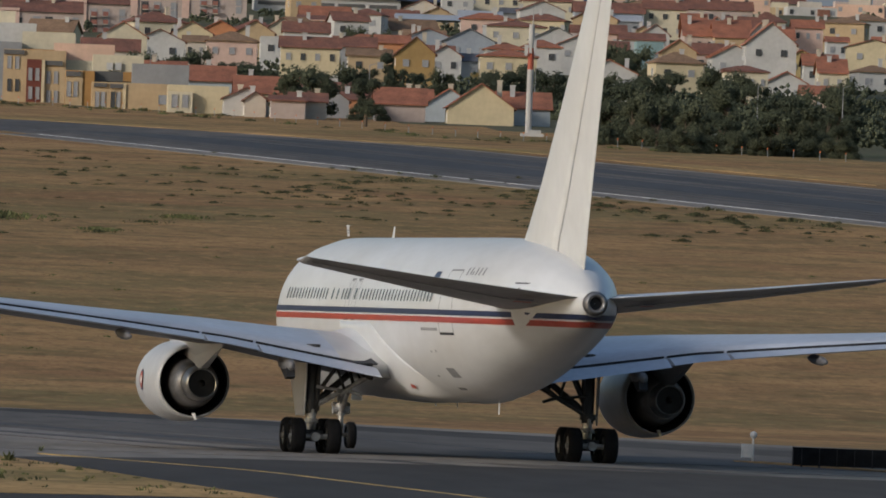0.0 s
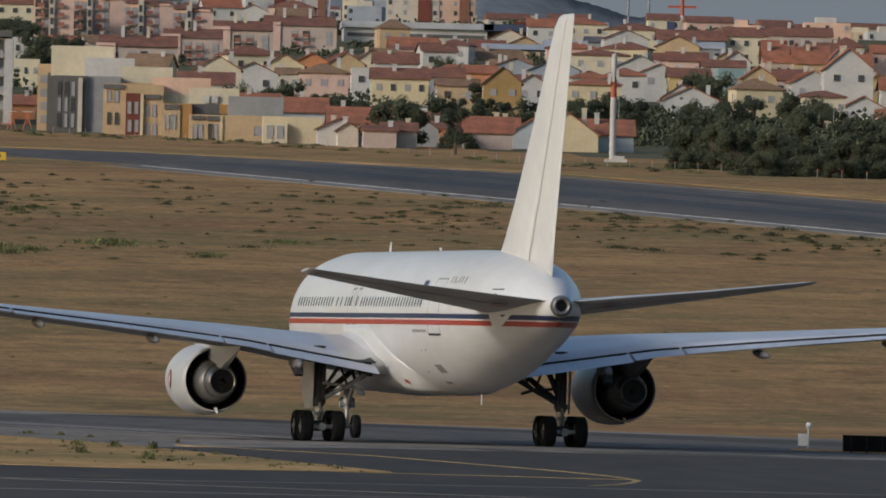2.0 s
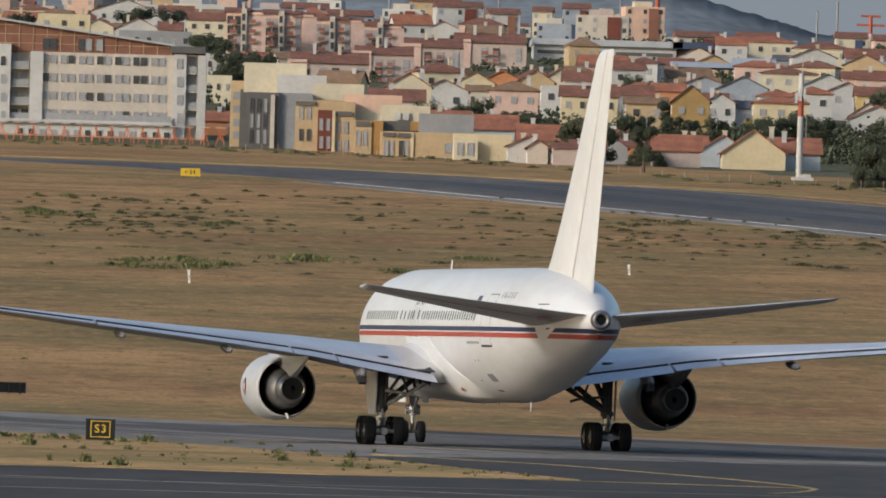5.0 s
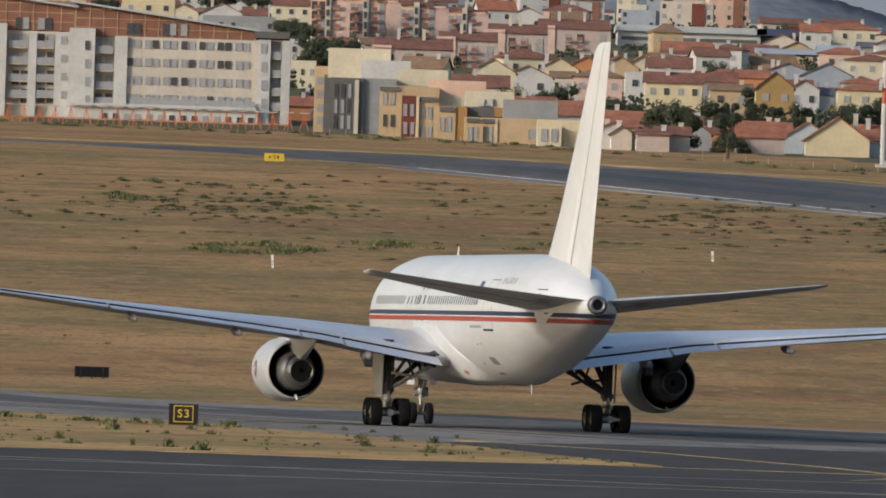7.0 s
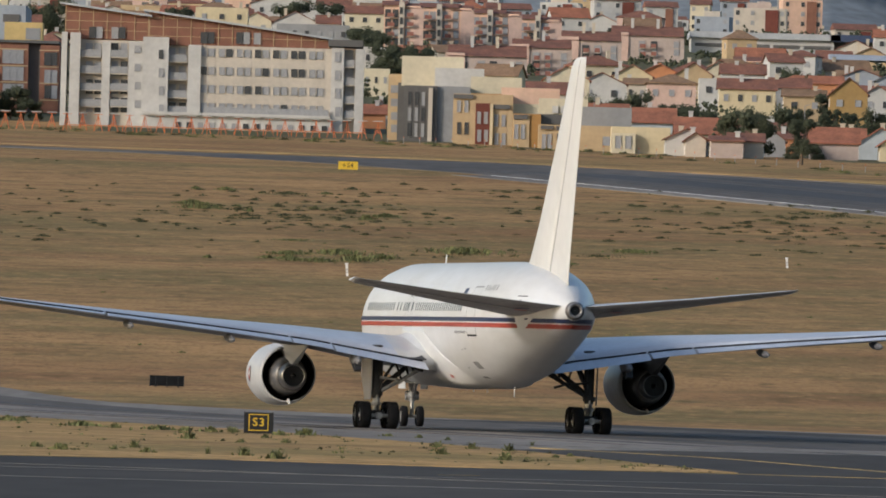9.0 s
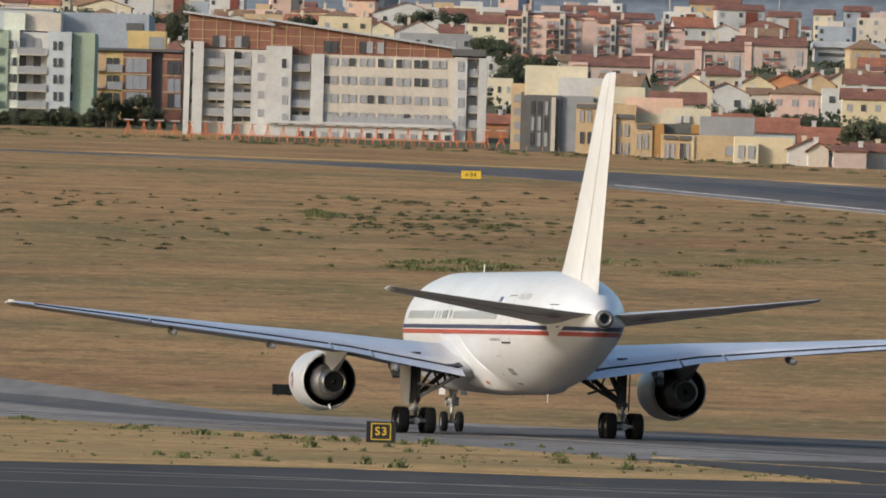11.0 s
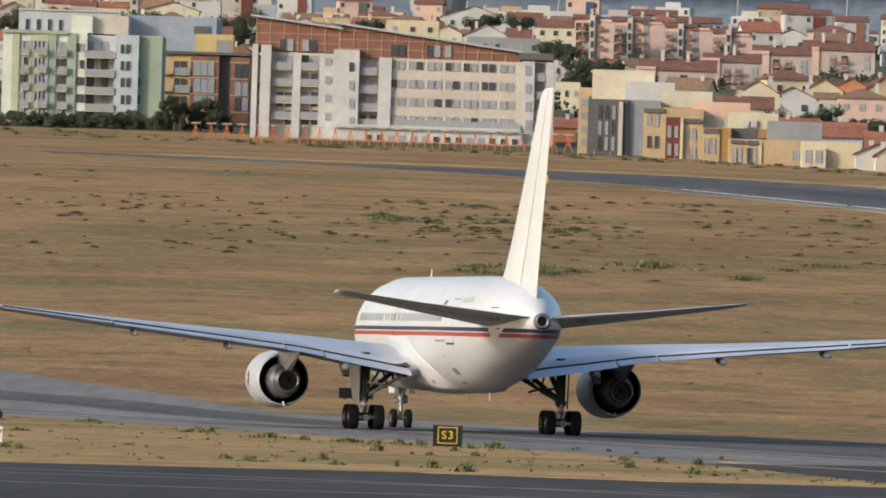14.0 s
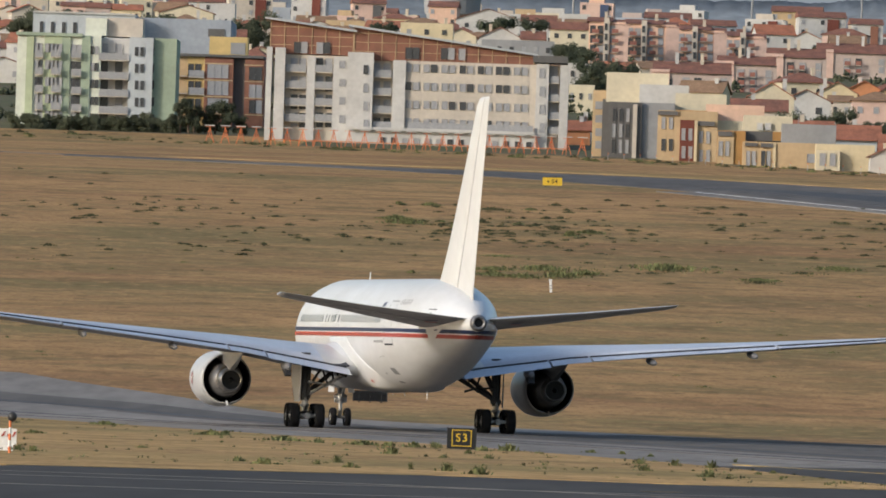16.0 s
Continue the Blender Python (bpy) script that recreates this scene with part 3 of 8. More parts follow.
    for s in (1, -1):
        bm = bmesh.new()
        ring = [(0.105 * math.copysign(abs(math.cos(a)) ** 0.55, math.cos(a)), 0.19 * math.copysign(abs(math.sin(a)) ** 0.55, math.sin(a))) for a in (k * math.tau / 16 for k in range(16))]
        vs = []
        for u, v in ring:
            p = side(0, 5.32 + v, 0.012)
            vs.append(bm.verts.new((u, p.y * s, p.z)))
        bm.faces.new(vs if s < 0 else vs[::-1])
        shared[s] = mesh_of("cabin_window", bm, WINDOW_DARK)
    for s in (1, -1):
        for x in xs:
            w = new("cabin_window", shared[s])
            w.parent, w.location = body, (x, 0, 0)

    def outline(name, x0, x1, z0, z1, t=0.035, material=SEAM, parent=None, label=""):
        holder = on_side(name, x1, x0, z1 - t, z1, material, 0.008, parent, sides=(1,), label=label)
        on_side("seam", x1, x1 - t, z0, z1 - t, material, 0.008, holder, sides=(1,))
        on_side("seam", x0 + t, x0, z0, z1 - t, material, 0.008, holder, sides=(1,))
        on_side("seam", x1 - t, x0 + t, z0, z0 + t, material, 0.008, holder, sides=(1,))
        return holder

    outline("cabin_door", -11.7, -9.95, 4.12, 6.2, 0.05, label="aft cabin door with dark seam")
    for x in (4.35, 5.55):
        outline("emergency_exit", x, x + 0.75, 4.45, 5.85, 0.045, label="overwing exit hatch")
    for x in (4.72, 5.92):
        on_side("exit_window", x + 0.13, x - 0.13, 5.15, 5.52, WINDOW_DARK, 0.016, None, (1,))
        on_side("exit_mark", x + 0.2, x - 0.2, 5.75, 5.82, SEAM, 0.018, None, (1,))
    # painted flag and lettering bars above the aft door, lettering bars below
    on_side("painted_flag", -7.75, -8.6, 5.9, 6.12, STRIPE_BLUE, 0.008, None, (1,), label="small painted flag")
    for i, x in enumerate((-12.3, -12.75, -13.05, -13.45, -13.9, -14.35)):
        on_side("letter_bar", x, x - 0.16, 6.02, 6.26 if i != 2 else 6.14, SEAM, 0.008, None, (1,))
    for i in range(9):
        on_side("letter_bar", -7.3 - i * 0.27, -7.5 - i * 0.27, 4.2, 4.3, SEAM, 0.008, None, (1,))
    # grime, vents and outlets at the aft belly
    for x, z, a, b, m in ((-9.2, 2.72, 0.9, 0.30, SEAM), (-8.2, 2.32, 0.7, 0.08, SEAM), (-7.0, 2.72, 0.3, 0.05, SEAM), (-8.1, 3.5, 0.16, 0.06, SEAM), (-8.7, 3.52, 0.16, 0.06, SEAM)):
        on_side("belly_vent", x + a / 2, x - a / 2, z, z + b, m, 0.01, None, (1,))
    on_side("tail_hatch", -18.6, -18.75, 5.35, 5.65, GAP_DARK, 0.012, None, (1,))
    # slot above the tailplane root, dark sill of the aft door
    on_side("trim_slot", -18.2, -19.4, 5.78, 5.82, GAP_DARK, 0.012, None, (1, -1))
    on_side("door_sill", -10.0, -11.65, 4.08, 4.15, GAP_DARK, 0.012, None, (1,))
    # rear exhaust of the auxiliary unit
    b = bmesh.new()
    lathe(b, [(0.1, 0.40), (-0.08, 0.35), (-0.22, 0.31), (-0.24, 0.28), (-0.2, 0.21), (0.3, 0.2)], (-23.0, 0, 5.24), 24)
    ex = part("tail_exhaust", b, HOT_METAL, body, "round bare-metal tail exhaust", smooth=True)
    part("exhaust_bore", lathe(bmesh.new(), [(0.1, 0.005), (0.1, 0.215)], (-23.05, 0, 5.24), 24), DARK_METAL, ex)
    # aerials
    b = skin(bmesh.new(), [[(11.2 + dx * k + s, dy * k, 7.25 + z) for dx, dy in ((0.25, 0), (0, 0.03), (-0.25, 0), (0, -0.03))] for z, k, s in ((0, 1, 0), (0.42, 0.55, -0.2))], cap1=True)
    part("blade_aerial", b, PAINT, body)
    for x in (-8.3, -1.2, 2.5):
        b = skin(bmesh.new(), [[(x + dx * k, dy * k, 1.98 - z) for dx, dy in ((0.15, 0), (0, 0.02), (-0.15, 0), (0, -0.02))] for z, k in ((0, 1), (0.42 if x < -5 else 0.28, 0.6))], cap1=True)
        part("blade_aerial", b, PAINT, body)

    # wing to body fairing
    rings = []
    for k in range(25):
        x = 10.0 - 12.8 * k / 24
        g = math.sin(math.pi * min(1, max(0.001, k / 24))) ** 0.7
        rings.append([(x, (1.5 + 0.92 * g) * math.cos(t * math.tau / 40), 2.72 + (0.3 + 0.62 * g) * math.sin(t * math.tau / 40)) for t in range(40)])
    part("wing_fairing", skin(bmesh.new(), rings, cap0=True, cap1=True), PAINT, plane, smooth=True)

    # flat flank of the fairing, which ends in a crease that runs down and aft
    for s in (1, -1):
        rings = []
        for k in range(29):
            x = 7.0 - 12.6 * k / 28
            zt = 4.42 - 2.0 * max(0.0, (1.6 - x) / 7.2) ** 0.95
            top = side(x, zt, 0.006)
            fade = min(1.0, (x + 5.6) / 2.2)
            foot = section(x)[1] + 0.05 - 0.09 * fade
            low = zt - (zt - foot) * 0.72
            ring = [(x, (top.y - 0.05) * s, zt)]
            for j in range(8):
                z = zt - (zt - low) * j / 7
                ring.append((x, (top.y + (side(x, z).y - top.y) * 0.42) * s, z))
            y0, z0 = abs(ring[-1][1]), low
            for j in range(1, 6):
                a = j / 5 * math.pi / 2
                ring.append((x, (y0 - 0.75 * y0 * (1 - math.cos(a))) * s, z0 - (z0 - foot) * math.sin(a)))
            rings.append([(p[0], (abs(p[1]) * fade + (side(x, p[2]).y - 0.04) * (1 - fade)) * s, p[2]) for p in ring])
        if s > 0:
            vent = bmesh.new()
            vent.faces.new([vent.verts.new((p[0], p[1] + 0.05, p[2] - 0.04)) for p in (rings[22][6], rings[22][7], rings[23][7], rings[23][6])])
            part("belly_vent", vent, STRIPE_RED, body, "small rust-red vent panel")
        part("fairing_flank", skin(bmesh.new(), rings, close=False), PAINT, plane, "smooth white fairing behind the wing root", smooth=True)

    # flying surfaces
    def foil(le, te, zl, zt, y, thick, n=9, camber=0.012, cut=1.0):
        """Ring of a wing section in the plane y; le and te are stations, zl and zt heights."""
        up, dn = [], []
        for i in range(n + 1):
            u = (i / n) ** 1.6 * cut
            t = thick * 5 * (0.2969 * math.sqrt(u) - 0.126 * u - 0.3516 * u * u + 0.2843 * u ** 3 - 0.1015 * u ** 4)
            x, z = le + (te - le) * u, zl + (zt - zl) * u
            c = (le - te)
            m = camber * c * math.sin(math.pi * u)
            up.append((x, y, z + m + t * c)), dn.append((x, y, z + m - t * c))
        return up + dn[:0:-1]

    # span stations: y, leading x, trailing x, leading z, trailing z, thickness
    wing = [(1.9, 9.4, -1.9, 3.35, 2.62, 0.13), (2.6, 8.9, -2.0, 3.42, 2.68, 0.13), (3.9, 8.0, -2.2, 3.54, 2.9, 0.125), (5.2, 7.1, -2.4, 3.66, 3.12, 0.12), (7.9, 5.2, -2.7, 3.95, 3.58, 0.11),
            (12.0, 2.2, -4.2, 4.2, 4.05, 0.105), (17.0, -1.4, -6.05, 4.58, 4.55, 0.10), (21.5, -4.6, -7.7, 4.98, 5.0, 0.095), (23.5, -6.1, -8.45, 5.16, 5.2, 0.09), (23.8, -6.9, -8.6, 5.2, 5.24, 0.06)]

    def wing_at(y):
        for a, b in zip(wing, wing[1:]):
            if a[0] <= y <= b[0]:
                k = (y - a[0]) / (b[0] - a[0])
                return [a[i] + (b[i] - a[i]) * k for i in range(6)]
        return list(wing[-1])

    for s in (1, -1):
        rings = [foil(w[1], w[2], w[3], w[4], w[0] * s, w[5], cut=0.86 if w[0] < 23 else 1.0) for w in wing]
        bm = skin(bmesh.new(), rings, cap0=True, cap1=True)
        bm.normal_update()
        # downward faces take the dark grey: the wing's underside shade is coloured in
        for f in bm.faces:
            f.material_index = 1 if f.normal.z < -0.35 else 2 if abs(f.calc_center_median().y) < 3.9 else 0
        wob = part("wing", bm, [WING_GREY, SHADE_GREY, PAINT], plane, "grey swept wing", smooth=True)
        # fillet where the wing runs into the body
        rr = []
        for k in range(12):
            u = k / 11
            x, zt = 6.8 - 6.6 * u, 3.98 - 0.95 * u ** 1.5
            h = 0.55 * math.sin(math.pi * min(1, 0.12 + 0.88 * u)) ** 0.8 + 0.02
            rr.append([(x, y * s, z) for y, z in ((1.7, zt - 0.5), (2.15, zt + h), (2.5, zt + h * 0.62), (2.8, zt + h * 0.3), (3.15, zt + h * 0.1), (3.7, zt - 0.1), (3.2, zt - 0.5))])
        part("wing_fillet", skin(bmesh.new(), rr, cap0=True, cap1=True), PAINT, wob, "white wing root fillet", smooth=True)
        # movable trailing edges with dark gaps ahead of them
        for y0, y1, drop, nm in ((2.75, 6.85, 0.05, "flap"), (6.95, 8.75, 0.0, "aileron"), (8.85, 17.2, -0.02, "flap"), (17.35, 22.6, -0.05, "aileron")):
            rr = []
            for k in range(5):
                y = y0 + (y1 - y0) * k / 4
                _, le, te, zl, zt, th = wing_at(y)
                c = le - te
                xa, xb = te + 0.135 * c, te - 0.03 * c
                za, zb = zt + 0.13 * (zl - zt) - 0.02 + 0.008 * c, zt - drop - 0.07
                h = 0.018 * c + 0.03
                rr.append([(xa, y * s, za + h * 0.3), (xa - 0.06 * c, y * s, za + h * 0.55 - (za - zb) * 0.3), (xb, y * s, zb), (xa - 0.06 * c, y * s, za - h * 0.75 - (za - zb) * 0.3), (xa, y * s, za - h * 0.6)])
            fb = skin(bmesh.new(), rr, cap0=True, cap1=True)
            part(nm, fb, WING_GREY, wob, "grey trailing-edge " + nm)
            gr = []
            for k in range(5):
                y = y0 + (y1 - y0) * k / 4
                _, le, te, zl, zt, th = wing_at(y)
                c = le - te
                xg, zg = te + 0.142 * c, zt + 0.142 * (zl - zt) + 0.012 * c
                gr.append([(xg + 0.25, y * s, zg + 0.075), (xg - 0.05, y * s, zg + 0.075), (xg - 0.05, y * s, zg - 0.12), (xg + 0.12, y * s, zg - 0.12)])
            part("flap_gap", skin(bmesh.new(), gr, cap0=True, cap1=True), GAP_DARK, wob)
        # flap track fairings
        for y in (5.9, 11.6, 16.2):
            _, le, te, zl, zt, th = wing_at(y)
            L, r = (2.4, 0.26) if y < 8 else (2.9, 0.17)
            rr = [[(te + L * (0.75 - k / 10), y * s + r * q * math.cos(t * math.tau / 12) * 0.8, zt - 0.22 - 0.14 * (k / 10) + r * q * math.sin(t * math.tau / 12)) for t in range(12)] for k, q in ((0, 0.05), (1, 0.5), (3, 0.9), (6, 1.0), (8, 0.85), (9.4, 0.55), (10, 0.4))]
            if y < 8:
                part("flap_hinge", skin(bmesh.new(), [[(te + x, y * s + a, z + zt) for x, z in ((0.9, -0.15), (-0.25, -0.3), (-0.4, -0.72), (-0.1, -0.8), (0.7, -0.5))] for a in (-0.14, 0.14)], cap0=True, cap1=True), DARK_METAL, wob, "dark flap hinge")
            part("flap_track_fairing", skin(bmesh.new(), rr, cap0=True, cap1=True), [SHADE_GREY], wob, smooth=True)
        part("wingtip_light", one_box(-8.75, -8.45, min(23.62 * s, 23.82 * s), max(23.62 * s, 23.82 * s), 5.22, 5.34), WHITE_PAINT, wob)

        # tailplane, leading edge trimmed down
        tail = [(0.5, -15.6, -22.7, 5.08, 5.42, 0.09), (1.4, -16.2, -22.8, 5.14, 5.5, 0.09), (5.2, -18.9, -23.1, 5.64, 5.88, 0.085), (9.0, -21.2, -23.45, 6.2, 6.32, 0.08), (9.31, -21.9, -23.5, 6.25, 6.37, 0.05)]
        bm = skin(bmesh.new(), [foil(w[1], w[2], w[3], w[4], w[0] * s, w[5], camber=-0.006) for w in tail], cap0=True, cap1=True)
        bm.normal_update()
        # shade below the tailplane put into the colour of its lower faces
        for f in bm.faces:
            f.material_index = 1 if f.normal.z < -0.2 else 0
        tob = part("tailplane", bm, [WING_GREY, TAIL_UNDER_SHADE], plane, "grey tailplane with a darker tone for its shaded underside", smooth=True)
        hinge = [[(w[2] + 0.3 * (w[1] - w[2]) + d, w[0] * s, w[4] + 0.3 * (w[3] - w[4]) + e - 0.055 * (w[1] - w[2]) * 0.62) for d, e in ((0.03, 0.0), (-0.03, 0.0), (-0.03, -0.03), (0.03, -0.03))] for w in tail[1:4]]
        part("elevator_hinge", skin(bmesh.new(), hinge, cap0=True, cap1=True), TAIL_UNDER_SHADE, tob)
        # flash painted under the root
        for x0, mtl in ((-21.35, STRIPE_RED), (-21.85, STRIPE_BLUE)):
            fl = bmesh.new()
            q = []
            for u, y in ((0, 1.75), (0.3, 1.75), (0.05, 2.25), (-0.25, 2.25)):
                k = (x0 - u + 22.8) / 6.6
                q.append(fl.verts.new((x0 - u, y * s, 5.5 + (y - 1.4) * 0.11 - 0.36 * k - 0.16 - 0.55 * k)))
            fl.faces.new(q)
            part("painted_flash", fl, mtl, tob)
        # white plate that hangs from the root over the stripes
        hang = [[(p.x, p.y * s, p.z) for p in (side(xa + (xb - xa) * j / 4, z, 0.03) for j in range(5))] for z, xa, xb in ((4.36, -18.1, -18.4), (4.5, -18.1, -19.0), (4.75, -18.1, -19.8), (5.05, -18.1, -20.6))]
        part("root_plate", skin(bmesh.new(), hang, close=False), PAINT, tob, "white plate below the tailplane root", smooth=True)
        # pale seal plate where the tailplane meets the body
        pl = bmesh.new()
        ring = [(-15.4, 5.2), (-15.3, 4.97), (-18.6, 4.93), (-20.4, 4.95), (-22.4, 5.3)]
        pts = [side(x, z, 0.015) for x, z in ring]
        vs = [pl.verts.new((p.x, p.y * s, p.z)) for p in pts]
        pl.faces.new(vs)
        part("seal_plate", pl, PAINT, tob)

    # fin and rudder
    def fin_ring(z, le, te, th, cut=(0.0, 1.0)):
        c = le - te
        up, dn = [], []
        for i in range(9):
            u = cut[0] + (cut[1] - cut[0]) * (i / 8) ** 1.3
            t = th * 5 * (0.2969 * math.sqrt(u) - 0.126 * u - 0.3516 * u * u + 0.2843 * u ** 3 - 0.1015 * u ** 4) * c
            up.append((le - c * u, t, z)), dn.append((le - c * u, -t, z))
        return up + dn[::-1]
    fin = [(6.2, -11.5, -21.2, 0.08), (7.2, -12.0, -21.4, 0.08), (7.6, -12.6, -21.5, 0.08), (9.0, -14.35, -21.95, 0.08), (12.0, -17.55, -22.95, 0.08), (15.3, -20.8, -24.02, 0.085), (15.62, -21.4, -24.1, 0.07), (15.72, -21.9, -24.05, 0.02)]
    fob = part("fin", skin(bmesh.new(), [fin_ring(*f, cut=(0, 0.66)) for f in fin], cap0=True, cap1=True), FIN_PAINT, plane, "tall cream-white swept fin", smooth=True)
    part("rudder", skin(bmesh.new(), [fin_ring(*f, cut=(0.668, 1.0)) for f in fin], cap0=True, cap1=True), FIN_PAINT, fob, "cream-white rudder with a dark hinge line", smooth=True)
    rr = [[(f[1] - (f[1] - f[2]) * u, s * f[3] * (f[1] - f[2]) * 0.40, f[0]) for u, s in ((0.661, 0.9), (0.671, 0.9), (0.671, -0.9), (0.661, -0.9))] for f in fin[0:7]]
    part("rudder_gap", skin(bmesh.new(), rr), FIN_SEAM, fob)

    # engines
    for s in (1, -1):
        c, cc = (0, 7.92 * s, 2.17), (-0.65, 7.92 * s, 2.21)
        b = bmesh.new()
        lathe(b, [(8.9, 1.04), (9.05, 1.14), (8.8, 1.26), (8.1, 1.34), (7.2, 1.36), (6.2, 1.34), (5.2, 1.26), (4.6, 1.19), (4.6, 1.15), (6.0, 1.17), (7.5, 1.10), (8.9, 1.04)], cc, 48)
        nac = part("engine_cowl", b, COWL_PAINT, plane, "white engine cowl", smooth=True)
        part("fan_duct", lathe(bmesh.new(), [(4.62, 1.16), (7.6, 1.10), (7.6, 0.5)], cc, 40), DARK_METAL, nac, "dark fan duct", smooth=True)
        part("core_cowl", lathe(bmesh.new(), [(7.4, 0.93), (5.4, 0.93), (4.6, 0.88), (3.7, 0.76), (3.0, 0.66), (3.0, 0.6)], c, 40), HOT_METAL, nac, "grey metal core cowl", smooth=True)
        # duller metal on the right nozzle stands in for shade on that side
        part("core_nozzle", lathe(bmesh.new(), [(3.3, 0.64), (2.75, 0.56), (2.35, 0.50), (2.35, 0.46), (3.6, 0.43), (3.6, 0.05)], c, 40), BARE_METAL if s > 0 else HOT_METAL, nac, "metal core nozzle", smooth=True)
        part("exhaust_bore", lathe(bmesh.new(), [(2.5, 0.003), (2.5, 0.455)], c, 32), DARK_METAL, nac)
        part("exhaust_plug", lathe(bmesh.new(), [(2.7, 0.16), (2.5, 0.12), (2.4, 0.03)], c, 20), DARK_METAL, nac, smooth=True)
        # roundel on the outer flank
        for rad, mtl, off in ((0.34, STRIPE_BLUE, 0.006), (0.27, STRIPE_RED, 0.010), (0.13, WHITE_PAINT, 0.014)):
            d = bmesh.new()
            vs = []
            for k in range(20):
                x, z = 6.45 + rad * math.cos(k * math.tau / 20), rad * 1.05 * math.sin(k * math.tau / 20)
                vs.append(d.verts.new((x, (7.92 + math.sqrt(1.36 ** 2 - z * z) + off) * s, 2.21 + z)))
            d.faces.new(vs if s < 0 else vs[::-1])
            part("painted_badge", d, mtl, nac)
        # drain mast under the cowl, pylon above
        part("drain_mast", skin(bmesh.new(), [[(x + dx * k, 7.9 * s + dy * k, z) for dx, dy in ((0.35, 0), (0, 0.05), (-0.35, 0), (0, -0.05))] for x, z, k in ((4.0, 1.16, 1), (3.6, 0.95, 0.8))], cap1=True), PAINT, nac)
        py = []
        for x, zl, zh, w in ((9.0, 3.55, 3.75, 0.05), (7.5, 3.3, 4.0, 0.2), (5.5, 2.9, 4.05, 0.25), (4.0, 2.75, 3.95, 0.26), (2.6, 2.62, 3.75, 0.24), (0.9, 2.95, 3.72, 0.17), (-1.2, 3.45, 3.62, 0.03)):
            py.append([(x, 7.9 * s + a * w, zl + (zh - zl) * q) for a, q in ((-0.55, 0), (-1, 0.4), (-1, 1), (1, 1), (1, 0.4), (0.55, 0))])
        # right pylon in dark grey, the body's shade put into its colour
        part("pylon", skin(bmesh.new(), py, cap0=True, cap1=True), PAINT if s > 0 else SHADE_GREY, nac, "engine pylon")

    # landing gear
    def wheel(x, y, r, w, parent):
        h = part("wheel", lathe(bmesh.new(), [(-w * 0.30, 0.02), (-w * 0.34, r * 0.30), (-w * 0.22, r * 0.50), (-w * 0.4, r * 0.54), (w * 0.4, r * 0.54), (w * 0.22, r * 0.50), (w * 0.34, r * 0.30), (w * 0.30, 0.02)], (x, y, r), 24, "y"), GEAR_GREY, parent, "grey hub", smooth=True)
        part("tyre", lathe(bmesh.new(), [(-w * 0.38, r * 0.52), (-w * 0.5, r * 0.66), (-w * 0.49, r * 0.85), (-w * 0.38, r * 0.97), (-w * 0.16, r), (0, r * 0.995), (w * 0.16, r), (w * 0.38, r * 0.97), (w * 0.49, r * 0.85), (w * 0.5, r * 0.66), (w * 0.38, r * 0.52)], (x, y, r), 32, "y"), TYRE, h, "black tyre", smooth=True)
        return h

    for s in (1, -1):
        b = bmesh.new()
        tube(b, (0.15, 4.65 * s, 3.6), (0, 4.65 * s, 1.32), 0.25, 0.2, 16)
        tube(b, (0, 4.65 * s, 1.62), (0, 4.65 * s, 1.42), 0.27, 0.27, 16)
        tube(b, (-0.2, 4.48 * s, 3.3), (-0.14, 4.5 * s, 1.5), 0.07, 0.07, 8)
        strut = part("main_gear_leg", b, GEAR_DARK, plane, "main landing gear leg")
        part("shock_strut", tube(bmesh.new(), (0, 4.65 * s, 1.4), (0, 4.65 * s, 0.62), 0.16, 0.16, 14), BARE_METAL, strut, "bright shock strut")
        b = tube(bmesh.new(), (0.95, 4.65 * s, 0.57), (-0.95, 4.65 * s, 0.57), 0.15, 0.15, 12)
        truck = part("truck_beam", b, GEAR_GREY, strut)
        for x in (0.71, -0.71):
            part("axle", tube(bmesh.new(), (x, 4.65 * s - 0.85, 0.57), (x, 4.65 * s + 0.85, 0.57), 0.09, 0.09, 10), GEAR_GREY, strut)
            for dy in (-0.6, 0.6):
                wheel(x, 4.65 * s + dy, 0.59, 0.47, strut)
        # right braces swap grey for dark, as shade painted into that side
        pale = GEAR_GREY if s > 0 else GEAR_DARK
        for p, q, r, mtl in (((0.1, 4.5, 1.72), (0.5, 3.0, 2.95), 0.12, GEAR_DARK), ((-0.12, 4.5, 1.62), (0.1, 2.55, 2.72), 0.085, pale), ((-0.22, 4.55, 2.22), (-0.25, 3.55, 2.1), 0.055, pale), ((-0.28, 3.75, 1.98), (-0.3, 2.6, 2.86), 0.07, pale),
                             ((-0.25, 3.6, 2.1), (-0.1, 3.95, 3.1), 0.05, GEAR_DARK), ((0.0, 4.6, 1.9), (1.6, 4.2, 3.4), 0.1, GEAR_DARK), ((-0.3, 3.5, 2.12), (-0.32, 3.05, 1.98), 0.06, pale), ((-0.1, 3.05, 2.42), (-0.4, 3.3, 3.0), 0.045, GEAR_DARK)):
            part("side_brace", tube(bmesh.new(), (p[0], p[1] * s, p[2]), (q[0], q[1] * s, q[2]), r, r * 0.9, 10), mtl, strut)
        part("brake_unit", tube(bmesh.new(), (-0.45, 4.65 * s - 0.3, 0.6), (-0.45, 4.65 * s + 0.3, 0.6), 0.2, 0.2, 12), GEAR_DARK, strut)
        part("steering_collar", lathe(bmesh.new(), [(1.0, 0.17), (1.02, 0.23), (1.14, 0.23), (1.16, 0.17)], (0, 4.65 * s, 0), 16, "z"), GEAR_GREY, strut)
        b = bmesh.new()
